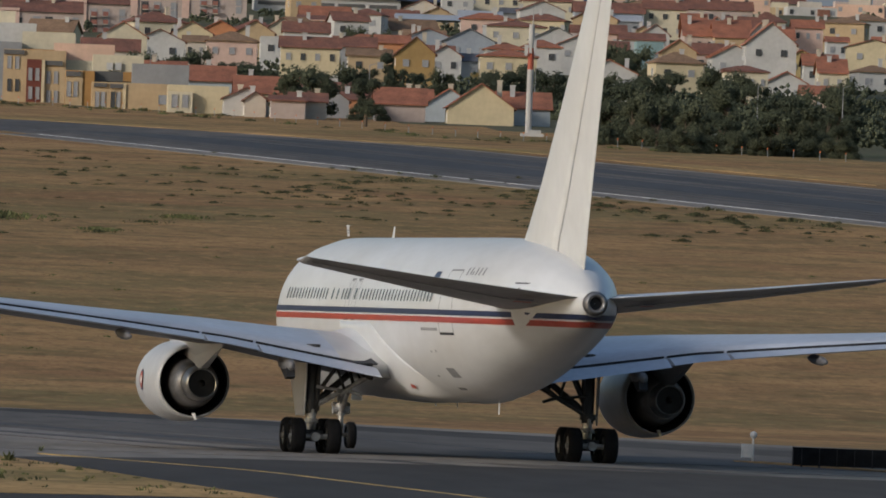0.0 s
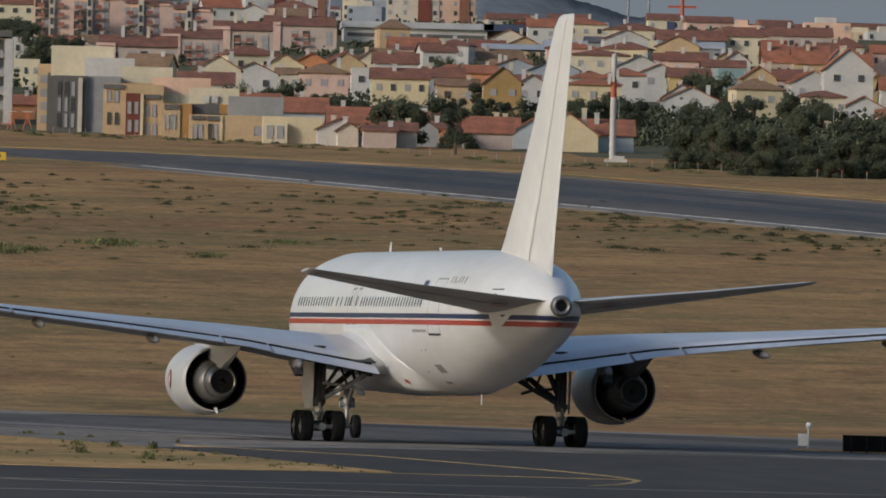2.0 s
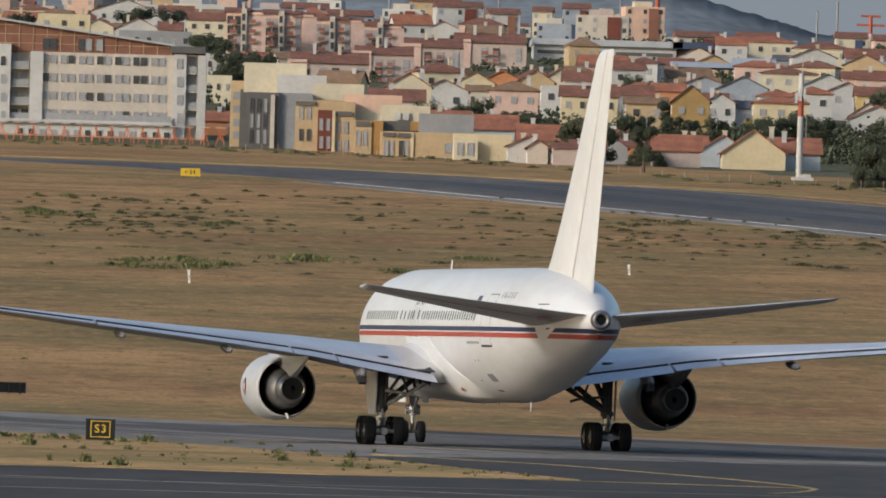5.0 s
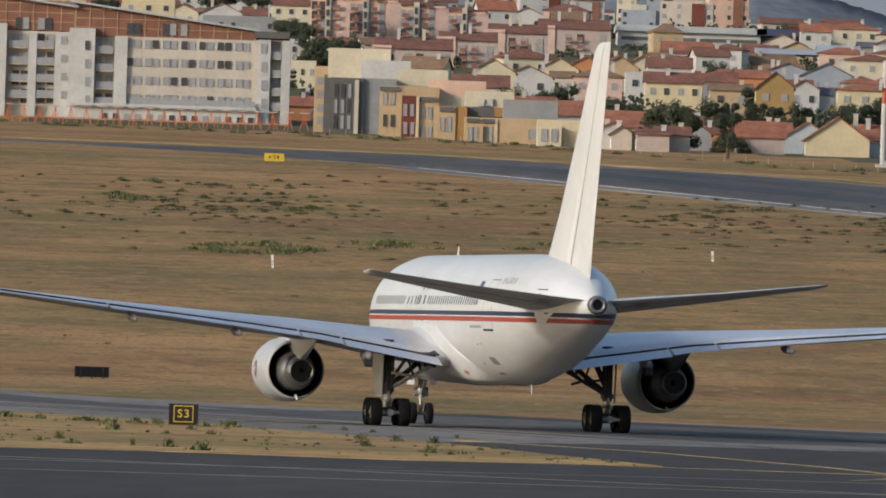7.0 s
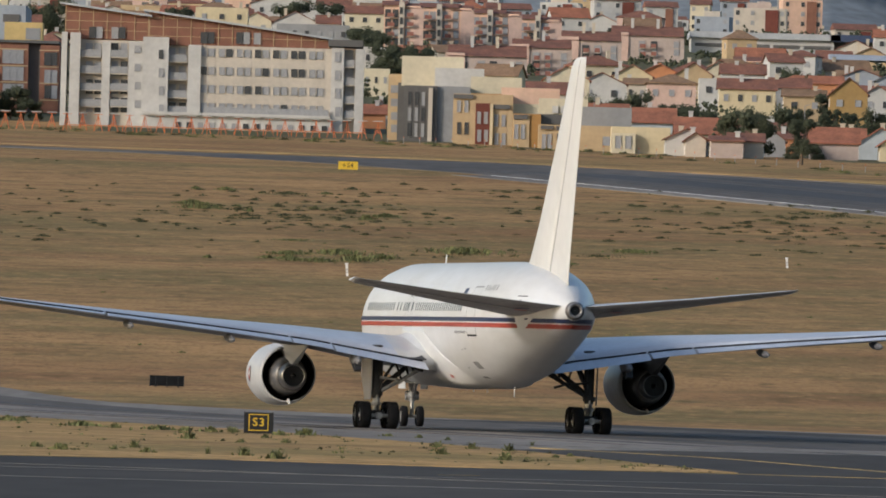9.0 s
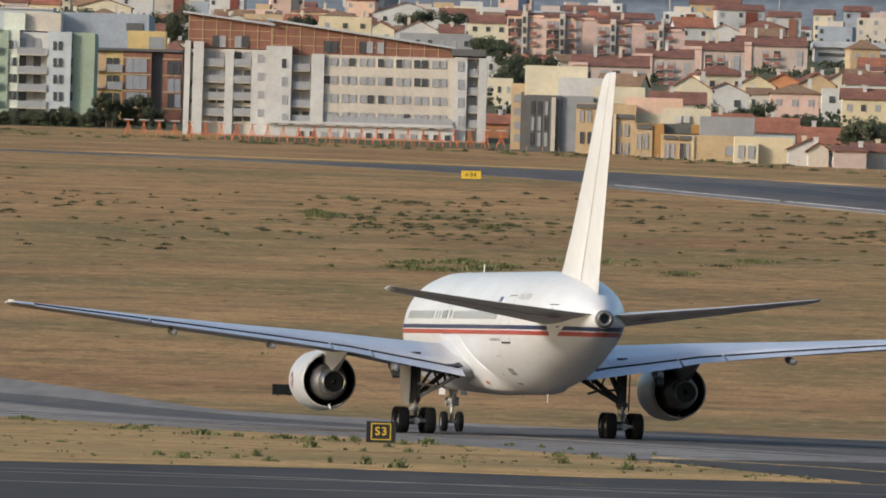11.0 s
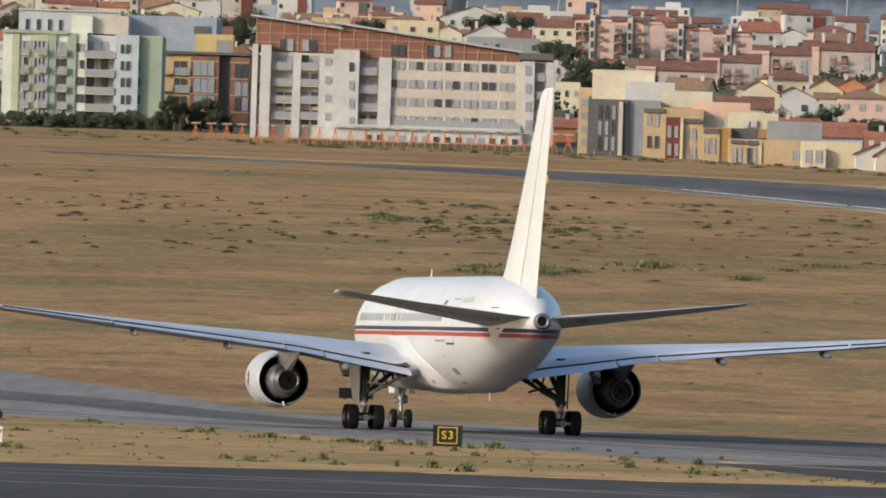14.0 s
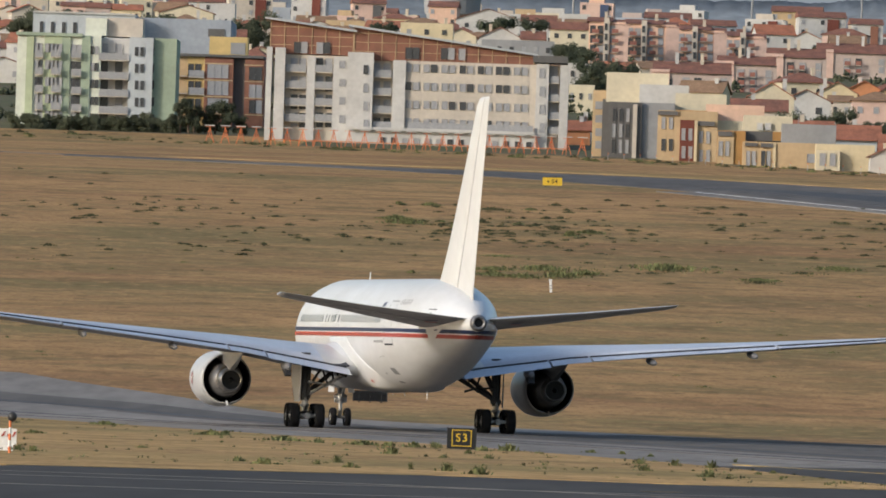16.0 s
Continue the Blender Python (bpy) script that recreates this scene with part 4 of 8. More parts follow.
        tube(b, (-0.22, 4.65 * s, 1.45), (-0.5, 4.65 * s, 1.1), 0.06), tube(b, (-0.5, 4.65 * s, 1.1), (-0.16, 4.65 * s, 0.78), 0.05)
        part("torque_link", b, GEAR_GREY, strut)
        for k, dx in enumerate((0.2, -0.18, 0.3)):
            part("hose", tube(bmesh.new(), (dx, (4.5 + 0.12 * k) * s, 3.2), (dx * 0.7, (4.55 + 0.1 * k) * s, 0.9), 0.025, 0.025, 6), GEAR_DARK, strut)
        # outboard leg door, the right one coloured darker for the side in shade
        d = skin(bmesh.new(), [[(x, yy * s + t, z) for x, yy, t in ((1.05 - 0.28 * k, 5.16 - 0.05 * k, 0.03), (-0.35 + 0.1 * k, 4.93, 0.03), (-0.35 + 0.1 * k, 4.93, -0.03), (1.05 - 0.28 * k, 5.16 - 0.05 * k, -0.03))] for z, k in ((3.3, 0), (2.3, 0.2), (1.25, 2))], cap0=True, cap1=True)
        part("gear_door", d, PAINT if s > 0 else SHADE_GREY, strut, "landing gear door")
        # retracting linkage and stays under the wing root
        for p, q, r in (((-0.6, 3.9 * s, 3.0), (0.0, 4.5 * s, 1.95), 0.07), ((0.9, 4.9 * s, 3.5), (0.1, 4.75 * s, 2.1), 0.09), ((-0.5, 4.4 * s, 3.2), (-0.3, 2.7 * s, 2.55), 0.08), ((0.6, 3.4 * s, 3.1), (-0.1, 3.3 * s, 2.35), 0.06)):
            part("stay", tube(bmesh.new(), p, q, r, r, 8), GEAR_DARK, strut)
        # closed dark slab that stands for the shade inside the wheel well
        part("well_panel", skin(bmesh.new(), [[(x, y * s, z) for x, z in ((1.2, 3.35), (-1.2, 3.05), (-1.2, 3.0), (1.2, 3.3))] for y in (2.7, 5.3)], cap0=True, cap1=True), DARK_METAL, strut, "dark panel for the shade of the wheel well")
    b = tube(bmesh.new(), (19.75, 0, 2.6), (19.69, 0, 1.15), 0.17, 0.15, 14)
    nose = part("nose_gear_leg", b, GEAR_GREY, plane, "nose landing gear leg")
    part("shock_strut", tube(bmesh.new(), (19.69, 0, 1.25), (19.69, 0, 0.45), 0.09, 0.09, 12), BARE_METAL, nose)
    part("axle", tube(bmesh.new(), (19.69, -0.42, 0.47), (19.69, 0.42, 0.47), 0.07, 0.07, 10), GEAR_GREY, nose)
    part("steering_collar", tube(bmesh.new(), (19.69, -0.3, 1.32), (19.69, 0.3, 1.32), 0.13, 0.13, 12), GEAR_GREY, nose)
    for y in (-0.5, 0.5):
        part("nose_gear_door", box(bmesh.new(), 18.6, 20.4, y - 0.02, y + 0.02, 1.7, 2.5), PAINT, nose)
    part("drag_brace", tube(bmesh.new(), (19.6, 0, 1.3), (18.0, 0, 2.3), 0.08, 0.08, 10), GEAR_GREY, nose)
    for y in (-0.36, 0.36):
        wheel(19.69, y, 0.47, 0.32, nose)
        part("taxi_light", lathe(bmesh.new(), [(0.0, 0.12), (0.12, 0.1), (0.16, 0.02)], (19.75, y * 0.6, 1.5), 12), BARE_METAL, nose)
    return plane


plane = airliner()


# ---- town: materials ----
def plaster(name, c, vary=0.07):
    return mat(name, c, 0.9, vary=vary, scale=0.25, fine=1.6, stain=tuple(v * 0.86 for v in c))


WALL = {
    "white": plaster("white_render", (0.53, 0.515, 0.485)), "cream": plaster("cream_render", (0.62, 0.55, 0.40)), "paleyellow": plaster("pale_yellow_render", (0.62, 0.52, 0.335)),
    "yellow": plaster("yellow_render", (0.58, 0.43, 0.19)), "mustard": plaster("mustard_render", (0.38, 0.25, 0.105)), "peach": plaster("peach_render", (0.68, 0.46, 0.34)),
    "pink": plaster("pink_render", (0.62, 0.44, 0.36)), "rosegrey": plaster("rose_grey_render", (0.48, 0.39, 0.34)), "tan": plaster("tan_render", (0.50, 0.37, 0.22)),
    "beige": plaster("beige_render", (0.56, 0.49, 0.38)), "grey": plaster("grey_concrete", (0.30, 0.30, 0.30)), "darkgrey": plaster("dark_grey_panel", (0.13, 0.125, 0.12)),
    "stone": plaster("warm_grey_render", (0.54, 0.48, 0.40)), "green": plaster("pale_green_render", (0.42, 0.47, 0.31)), "sage": plaster("sage_green_render", (0.33, 0.39, 0.29)),
    "palegreen": plaster("greenish_white_render", (0.62, 0.64, 0.54)), "blue": plaster("pale_blue_render", (0.46, 0.49, 0.50)), "orange": plaster("orange_render", (0.52, 0.24, 0.12)),
    "ochre": plaster("ochre_brown_render", (0.40, 0.22, 0.08)), "teal": plaster("teal_render", (0.24, 0.34, 0.34)), "brick": mat("red_brick", (0.26, 0.125, 0.085), 0.9, vary=0.15, scale=0.6, fine=6),
    "redbrown": mat("red_brown_cladding", (0.22, 0.095, 0.06), 0.75, vary=0.14, scale=0.5, fine=5), "maroon": plaster("maroon_render", (0.17, 0.06, 0.045)),
    "bluegrey": plaster("blue_grey_metal_sheet", (0.33, 0.36, 0.40)), "navy": plaster("dark_blue_render", (0.07, 0.09, 0.15)),
}
ROOF = {
    "tile": mat("orange_roof_tiles", (0.34, 0.135, 0.08), 0.85, vary=0.2, scale=0.5, fine=3.0, stain=(0.25, 0.11, 0.07)),
    "oldtile": mat("weathered_roof_tiles", (0.22, 0.10, 0.07), 0.9, vary=0.22, scale=0.5, fine=3.0, stain=(0.16, 0.085, 0.065)),
    "brown": mat("brown_roof_tiles", (0.25, 0.16, 0.10), 0.9, vary=0.2, scale=0.5, fine=3.0), "slate": mat("dark_grey_roof", (0.11, 0.11, 0.12), 0.8, vary=0.2, scale=0.5, fine=3.0),
    "metal": mat("pale_metal_roof", (0.42, 0.43, 0.44), 0.5, vary=0.1, scale=0.3, fine=2.0),
}
GLASS_DARK = mat("dark_window_glass", (0.06, 0.062, 0.066), 0.2, vary=0.2)
SHUTTER = mat("grey_roller_shutter", (0.31, 0.31, 0.315), 0.7, vary=0.1)
RAIL = mat("grey_balcony_rail", (0.30, 0.30, 0.30), 0.6, vary=0.1)
RAIL_RED = mat("red_brown_balcony", (0.27, 0.11, 0.08), 0.8, vary=0.1)


# ---- town: builders ----
def pane_mesh(name, glass):
    """One piece: a frame that stands proud of the wall, the pane sunk into it."""
    bm = bmesh.new()
    box(bm, -0.56, 0.56, -0.14, 0.05, -0.06, 1.05)
    front = min(bm.faces, key=lambda f: f.calc_center_median().y)
    inner = bmesh.ops.inset_individual(bm, faces=[front], thickness=0.055)
    bmesh.ops.translate(bm, verts=front.verts[:], vec=(0, 0.07, 0))
    front.material_index = 1
    return mesh_of(name, bm, [WHITE_PAINT, glass])


PANE = {"dark": pane_mesh("window", GLASS_DARK), "shut": pane_mesh("window", SHUTTER)}
chance = random.Random(7)


def building(name, label, category, x, y, turn=0, group=""):
    return empty(name, pose(x, y, land(y), 0, 0, turn), label, category, group)


def slab(t, name, x0, x1, y0, y1, z0, z1, m, label=""):
    ob = part(name, one_box(x0, x1, y0, y1, z0, z1), m, t, label)
    return ob


def pane(t, x, z, w, h, y=0.0, kind="mix"):
    if kind == "some":
        kind = "dark" if chance.random() < 0.15 else "shut"
    if kind == "mix":
        kind = "dark" if chance.random() < 0.45 else "shut"
    o = new("window", PANE[kind])
    o.parent, o.location, o.scale = t, (x, y, z), (w, 1, h)
    return o


def panes(t, x0, x1, z0, z1, rows, cols, w, h, y=0.0, kind="mix", pair=0.0):
    """A field of windows: centres of the outer columns, sills of the outer rows; pair: twin windows so far apart."""
    for r in range(rows):
        for c in range(cols):
            x = x0 + (x1 - x0) * (c / (cols - 1) if cols > 1 else 0.5)
            z = z0 + (z1 - z0) * (r / (rows - 1) if rows > 1 else 0.5)
            for d in ((-pair / 2, pair / 2) if pair else (0,)):
                pane(t, x + d, z, w, h, y, kind)


def balcony(t, x0, x1, z, y0, y1, material=None, height=1.0):
    b = part("balcony", box(bmesh.new(), x0, x1, y0, y1, z - 0.16, z), WALL["stone"], t)
    part("rail", box(bmesh.new(), x0 + 0.02, x1 - 0.02, y0 - 0.05, y0 + 0.02, z, z + height), material or RAIL, b)
    return b


def chimney(t, x, y, z, h=1.4):
    bm = box(bmesh.new(), x - 0.3, x + 0.3, y - 0.3, y + 0.3, z - 1.2, z + h)
    box(bm, x - 0.38, x + 0.38, y - 0.38, y + 0.38, z + h, z + h + 0.15)
    return part("chimney", bm, WALL["white"] if chance.random() < 0.5 else WALL["beige"], t)


def house(x, y, w, dep, hw, hr, wall="white", roof="tile", kind="side", turn=0, rows=1, cols=2, side_wall=None, stack=1):
    """A house with its front at y. kind: side (ridge along the front), gable (gable in front), hip, flat."""
    col = {"tile": "orange tiled", "oldtile": "weathered tiled", "brown": "brown tiled", "slate": "dark grey", "metal": "pale metal"}[roof]
    names = {"palegreen": "greenish white", "paleyellow": "pale yellow", "rosegrey": "rose-grey", "darkgrey": "dark grey", "redbrown": "red-brown", "bluegrey": "blue-grey"}
    wl_ = names.get(wall, wall)
    lab = f"{wl_} rendered town house with a flat roof" if kind == "flat" else f"{wl_} rendered town house with a {col} roof"
    t = building("house", lab, "house", x, y, turn, "houses of the hillside town")
    a, W = w / 2, WALL[wall]
    o, th = 0.35, 0.18
    bm = bmesh.new()
    if kind == "side":
        skin(bm, [[(s * a, 0, -4), (s * a, dep, -4), (s * a, dep, hw), (s * a, dep / 2, hw + hr), (s * a, 0, hw)] for s in (-1, 1)], cap0=True, cap1=True)
    elif kind == "gable":
        skin(bm, [[(-a, q, -4), (a, q, -4), (a, q, hw), (0, q, hw + hr), (-a, q, hw)] for q in (0, dep)], cap0=True, cap1=True)
    else:
        box(bm, -a, a, 0, dep, -4, hw + (hr if kind == "flat" else 0))
    part("wall", bm, W, t)
    bm = bmesh.new()
    if kind == "side":
        for q in (-1, 1):
            e = dep / 2 + o
            pr = [(dep / 2 + q * e, hw - hr * o / (dep / 2)), (dep / 2, hw + hr)]
            vs = [(s * (a + o), py, pz + k) for k in (0.02, th) for s in (-1, 1) for py, pz in pr]
            v = [bm.verts.new(p) for p in vs]
            for f in ((0, 1, 3, 2), (4, 6, 7, 5), (0, 4, 5, 1), (2, 3, 7, 6), (0, 2, 6, 4), (1, 5, 7, 3)):
                bm.faces.new([v[i] for i in f])
        bmesh.ops.recalc_face_normals(bm, faces=bm.faces)
    elif kind == "gable":
        for q in (-1, 1):
            pr = [(q * (a + o), hw - hr * o / a), (0, hw + hr)]
            vs = [(px, s, pz + k) for k in (0.02, th) for s in (-o, dep + o) for px, pz in pr]
            v = [bm.verts.new(p) for p in vs]
            for f in ((0, 1, 3, 2), (4, 6, 7, 5), (0, 4, 5, 1), (2, 3, 7, 6), (0, 2, 6, 4), (1, 5, 7, 3)):
                bm.faces.new([v[i] for i in f])
        bmesh.ops.recalc_face_normals(bm, faces=bm.faces)
    elif kind == "hip":
        r = min(a, dep / 2) * 0.9
        base = [(-a - o, -o, hw), (a + o, -o, hw), (a + o, dep + o, hw), (-a - o, dep + o, hw)]
        lowv = [bm.verts.new(p) for p in base]
        midv = [bm.verts.new((p[0], p[1], p[2] + th)) for p in base]
        t0, t1 = bm.verts.new((-a + r, dep / 2, hw + hr)), bm.verts.new((a - r, dep / 2, hw + hr))
        bm.faces.new(lowv[::-1])
        for i in range(4):
            bm.faces.new((lowv[i], lowv[(i + 1) % 4], midv[(i + 1) % 4], midv[i]))
        bm.faces.new((midv[0], midv[1], t1, t0)), bm.faces.new((midv[2], midv[3], t0, t1)), bm.faces.new((midv[1], midv[2], t1)), bm.faces.new((midv[3], midv[0], t0))
    else:
        box(bm, -a + 0.25, a - 0.25, 0.25, dep - 0.25, hw + hr - 0.3, hw + hr + 0.02)
    part("roof", bm, ROOF[roof] if kind != "flat" else WALL["grey"], t)
    if kind != "flat":
        for _ in range(stack):
            chimney(t, chance.uniform(-a * 0.7, a * 0.7), dep * chance.uniform(0.35, 0.6), hw + hr * 0.9, chance.uniform(0.5, 1.1))
    if rows and cols:
        ww = min(0.85, w / cols * 0.3)
        for r in range(rows):
            z = hw - 1.9 - 2.8 * (rows - 1 - r)
            for c in range(cols):
                pane(t, -a + w * (c + 0.5) / cols, z, ww, 0.95, 0.0)
    for k in range(2):
        pane(t, 0, hw - 1.9, 0.8, 1.1).matrix_local = pose(a * (1 if k else -1), dep * 0.35, hw - 1.9, 0, 0, 90 if k else -90) @ Matrix.Diagonal((0.9, 1, 1.1, 1))
    return t


# ---- trees ----
LEAF = [mat("dark_green_leaves", (0.062, 0.072, 0.046), 0.85, vary=0.3, scale=0.4, fine=3, island=0.28), mat("olive_green_leaves", (0.074, 0.082, 0.050), 0.85, vary=0.3, scale=0.4, fine=3, island=0.28)]
BARK = mat("grey_brown_bark", (0.12, 0.09, 0.065), 0.95, vary=0.3, scale=2, fine=9)


def make_tree(seed, h, r, leaf, lean=0.0, low=0.18):
    """A broad tree: tapered trunk, limbs, and a crown of many small leaf clumps with gaps."""
    rnd = random.Random(seed)
    t = empty("tree", pose(0, -3000, 0), "dark green broad-leaved tree with an uneven crown", "tree", "trees below the town")
    bm = bmesh.new()
    tube(bm, (0, 0, -1), (0.1, 0, h * 0.45), h * 0.035, h * 0.02, 8)
    lobes = []
    for k in range(14):
        a, q = rnd.uniform(0, math.tau), rnd.uniform(0.25, 0.75)
        c = Vector((math.cos(a) * r * q, math.sin(a) * r * q, h * rnd.uniform(low + 0.12, 0.86)))
        lobes.append((c, r * rnd.uniform(0.26, 0.46)))
        tube(bm, (0.1, 0, h * rnd.uniform(0.25, 0.44)), c, h * 0.014, h * 0.005, 6)
    part("trunk", bm, BARK, t)
    verts, faces = [], []
    for c, lr in lobes:
        for _ in range(190):
            d = Vector((rnd.gauss(0, 1), rnd.gauss(0, 1), rnd.gauss(0, 1))).normalized()
            p = c + d * lr * rnd.uniform(0.72, 1.12) * (1 if d.z > -0.4 else 0.7)
            s = r * rnd.uniform(0.022, 0.06)
            u = Vector((rnd.gauss(0, 1), rnd.gauss(0, 1), rnd.gauss(0, 1))).normalized()
            v = u.orthogonal().normalized()
            w = u.cross(v)
            n0 = len(verts)
            verts += [p + u * s, p - u * s * 0.8, p + v * s * 0.9, p - v * s, p + w * s * 0.7, p - w * s * 0.7]
            faces += [(n0 + i, n0 + j, n0 + k) for i, j, k in ((0, 2, 4), (2, 1, 4), (1, 3, 4), (3, 0, 4), (2, 0, 5), (1, 2, 5), (3, 1, 5), (0, 3, 5))]
        n0 = len(verts)
        for _ in range(30):
            d = Vector((rnd.gauss(0, 1), rnd.gauss(0, 1), rnd.gauss(0, 1))).normalized() * lr * rnd.uniform(0.1, 0.6)
            p, s, n0 = c + d, lr * 0.3, len(verts)
            verts += [p + Vector(q) * s for q in ((1, 0, 0), (-1, 0, 0), (0, 1, 0), (0, -1, 0), (0, 0, 1), (0, 0, -1))]
            faces += [(n0 + i, n0 + j, n0 + k) for i, j, k in ((0, 2, 4), (2, 1, 4), (1, 3, 4), (3, 0, 4), (2, 0, 5), (1, 2, 5), (3, 1, 5), (0, 3, 5))]
    me = bpy.data.meshes.new("crown")
    me.from_pydata([tuple(v) for v in verts], [], faces)
    me.materials.append(leaf)
    new("crown", me).parent = t
    return t


TREES = [make_tree(11, 7.0, 3.0, LEAF[0], low=0.05), make_tree(12, 6.0, 2.9, LEAF[1], low=0.0), make_tree(13, 8.5, 2.3, LEAF[0], low=0.05), make_tree(14, 5.0, 3.4, LEAF[1], low=-0.1)]
_used = set()


def tree(kind, x, y, k=1.0, turn=None):
    m = pose(x, y, land(y) - 0.1, 0, 0, chance.uniform(0, 360) if turn is None else turn) @ Matrix.Scale(k, 4)
    if kind not in _used:
        _used.add(kind)
        TREES[kind].matrix_basis = m
        return TREES[kind]
    src = TREES[kind]
    o = copy_thing(src, Matrix())
    o.matrix_basis = m
    return o


def attic(t, x0, z0, x1, z1, lo):
    """A storey of red-brown cladding under a roof that slopes along the front, with pale battens."""
    bm = skin(bmesh.new(), [[(x0, q, lo), (x1, q, lo), (x1, q, z1), (x0, q, z0)] for q in (0.6, 11)], cap0=True, cap1=True)
    a = part("attic", bm, WALL["redbrown"], t, "red-brown clad attic storey")
    bm = skin(bmesh.new(), [[(x0 - 0.8, q, z0 + 0.02), (x1 + 0.4, q, z1 + 0.02), (x1 + 0.4, q, z1 + 0.3), (x0 - 0.8, q, z0 + 0.3)] for q in (-0.3, 11.5)], cap0=True, cap1=True)
    part("roof", bm, ROOF["metal"], t, "pale sloping roof slab")
    n = int((x1 - x0) / 1.9)
    for i in range(n + 1):
        x = x0 + 0.1 + (x1 - x0 - 0.2) * i / n
        part("batten", one_box(x - 0.05, x + 0.05, 0.5, 0.62, lo, z0 + (z1 - z0) * (x - x0) / (x1 - x0)), WALL["tan"], a)
    z = lo + 1.3
    while z < max(z0, z1) - 0.3:
        xe = x1 if z < z1 else x0 + (x1 - x0) * (z - z0) / (z1 - z0)
        part("batten", one_box(x0, xe - 0.3, 0.5, 0.61, z - 0.04, z + 0.04), WALL["tan"], a)
        z += 1.3


def ridge_roof(t, x0, x1, z0, z1, dep, kind="oldtile"):
    bm = skin(bmesh.new(), [[(x, -0.5, z0), (x, dep + 0.5, z0), (x, dep / 2, z1)] for x in (x0 - 0.3, x1 + 0.3)], cap0=True, cap1=True)
    return part("roof", bm, ROOF[kind], t, "tiled pitched roof")


FRAMES = []

# long white block with a sloping red-brown attic
t = building("apartment_block", "long off-white apartment block with sloping red-brown attic", "apartment building", -33.9, 1780, 0, "apartment blocks")
slab(t, "wall", -1.93, 17.42, 0.00, 14.00, -4.00, 12.13, WALL["stone"])
slab(t, "wall", -6.76, -3.63, 1.20, 13.20, -4.00, 12.03, WALL["stone"])
slab(t, "tower", -10.31, -6.57, -0.80, 7.20, -4.00, 13.11, WALL["white"])
slab(t, "wall", -19.64, -10.36, 0.80, 12.80, -4.00, 12.53, WALL["stone"])
slab(t, "fin", -22.08, -21.26, -0.80, 5.20, -4.00, 13.51, WALL["white"])
slab(t, "fin", -20.84, -19.36, -0.80, 5.20, -4.00, 13.44, WALL["white"])
slab(t, "fin", -16.18, -14.99, -0.30, 1.70, -4.00, 12.28, WALL["white"])
slab(t, "fin", -12.35, -10.30, -0.30, 1.70, -4.00, 12.41, WALL["white"])
slab(t, "fin", -3.73, -1.87, -0.50, 2.50, -4.00, 12.15, WALL["white"])
slab(t, "tower", 17.01, 18.82, -0.40, 8.60, -4.00, 12.33, WALL["white"])
slab(t, "wall", 18.73, 20.59, 1.20, 10.20, -4.00, 12.02, WALL["stone"])
slab(t, "fin", 20.47, 21.71, -0.40, 8.60, -4.00, 12.23, WALL["white"])
slab(t, "roof", 16.47, 21.49, -0.80, 9.20, 12.49, 13.47, WALL["darkgrey"])
slab(t, "arcade", -10.08, 17.28, -1.20, 0.80, -4.00, 2.08, WALL["white"])
slab(t, "canopy", -10.11, 17.03, -2.00, 0.20, 1.94, 2.35, WALL["white"])
panes(t, -0.98, 14.74, 10.60, 10.60, 1, 7, 0.80, 1.05, 0.00, "some", 1.10)
panes(t, -0.89, 14.83, 7.96, 7.96, 1, 7, 0.80, 1.05, 0.00, "some", 1.10)
panes(t, -0.81, 14.92, 5.32, 5.32, 1, 7, 0.80, 1.05, 0.00, "some", 1.10)
panes(t, -0.72, 15.01, 2.48, 2.48, 1, 7, 0.80, 1.30, 0.00, "some", 1.10)
panes(t, -7.67, -7.67, 10.03, 10.03, 1, 1, 0.60, 1.20, -0.80, "some", 0.00)
panes(t, 17.85, 17.85, 10.33, 10.33, 1, 1, 0.70, 1.30, -0.40, "shut", 0.00)
panes(t, -11.09, -11.09, 10.77, 10.77, 1, 1, 0.80, 1.00, -0.30, "shut", 0.00)
panes(t, -6.15, -4.67, 9.72, 9.72, 1, 2, 0.90, 1.90, 1.20, "mix", 0.00)
panes(t, -18.11, -16.88, 10.02, 10.02, 1, 2, 0.90, 1.90, 0.80, "mix", 0.00)
panes(t, -14.41, -13.09, 10.14, 10.14, 1, 2, 0.90, 1.90, 0.80, "mix", 0.00)
panes(t, 19.48, 19.48, 10.12, 10.12, 1, 1, 1.10, 1.90, 1.20, "mix", 0.00)
panes(t, -7.59, -7.59, 7.39, 7.39, 1, 1, 0.60, 1.20, -0.80, "some", 0.00)
panes(t, 17.94, 17.94, 7.69, 7.69, 1, 1, 0.70, 1.30, -0.40, "shut", 0.00)
panes(t, -11.00, -11.00, 8.14, 8.14, 1, 1, 0.80, 1.00, -0.30, "shut", 0.00)
panes(t, -6.06, -4.58, 7.08, 7.08, 1, 2, 0.90, 1.90, 1.20, "mix", 0.00)
panes(t, -18.03, -16.79, 7.38, 7.38, 1, 2, 0.90, 1.90, 0.80, "mix", 0.00)
panes(t, -14.32, -13.00, 7.50, 7.50, 1, 2, 0.90, 1.90, 0.80, "mix", 0.00)
panes(t, 19.57, 19.57, 7.48, 7.48, 1, 1, 1.10, 1.90, 1.20, "mix", 0.00)
panes(t, -7.50, -7.50, 4.76, 4.76, 1, 1, 0.60, 1.20, -0.80, "some", 0.00)
panes(t, 18.02, 18.02, 5.06, 5.06, 1, 1, 0.70, 1.30, -0.40, "shut", 0.00)
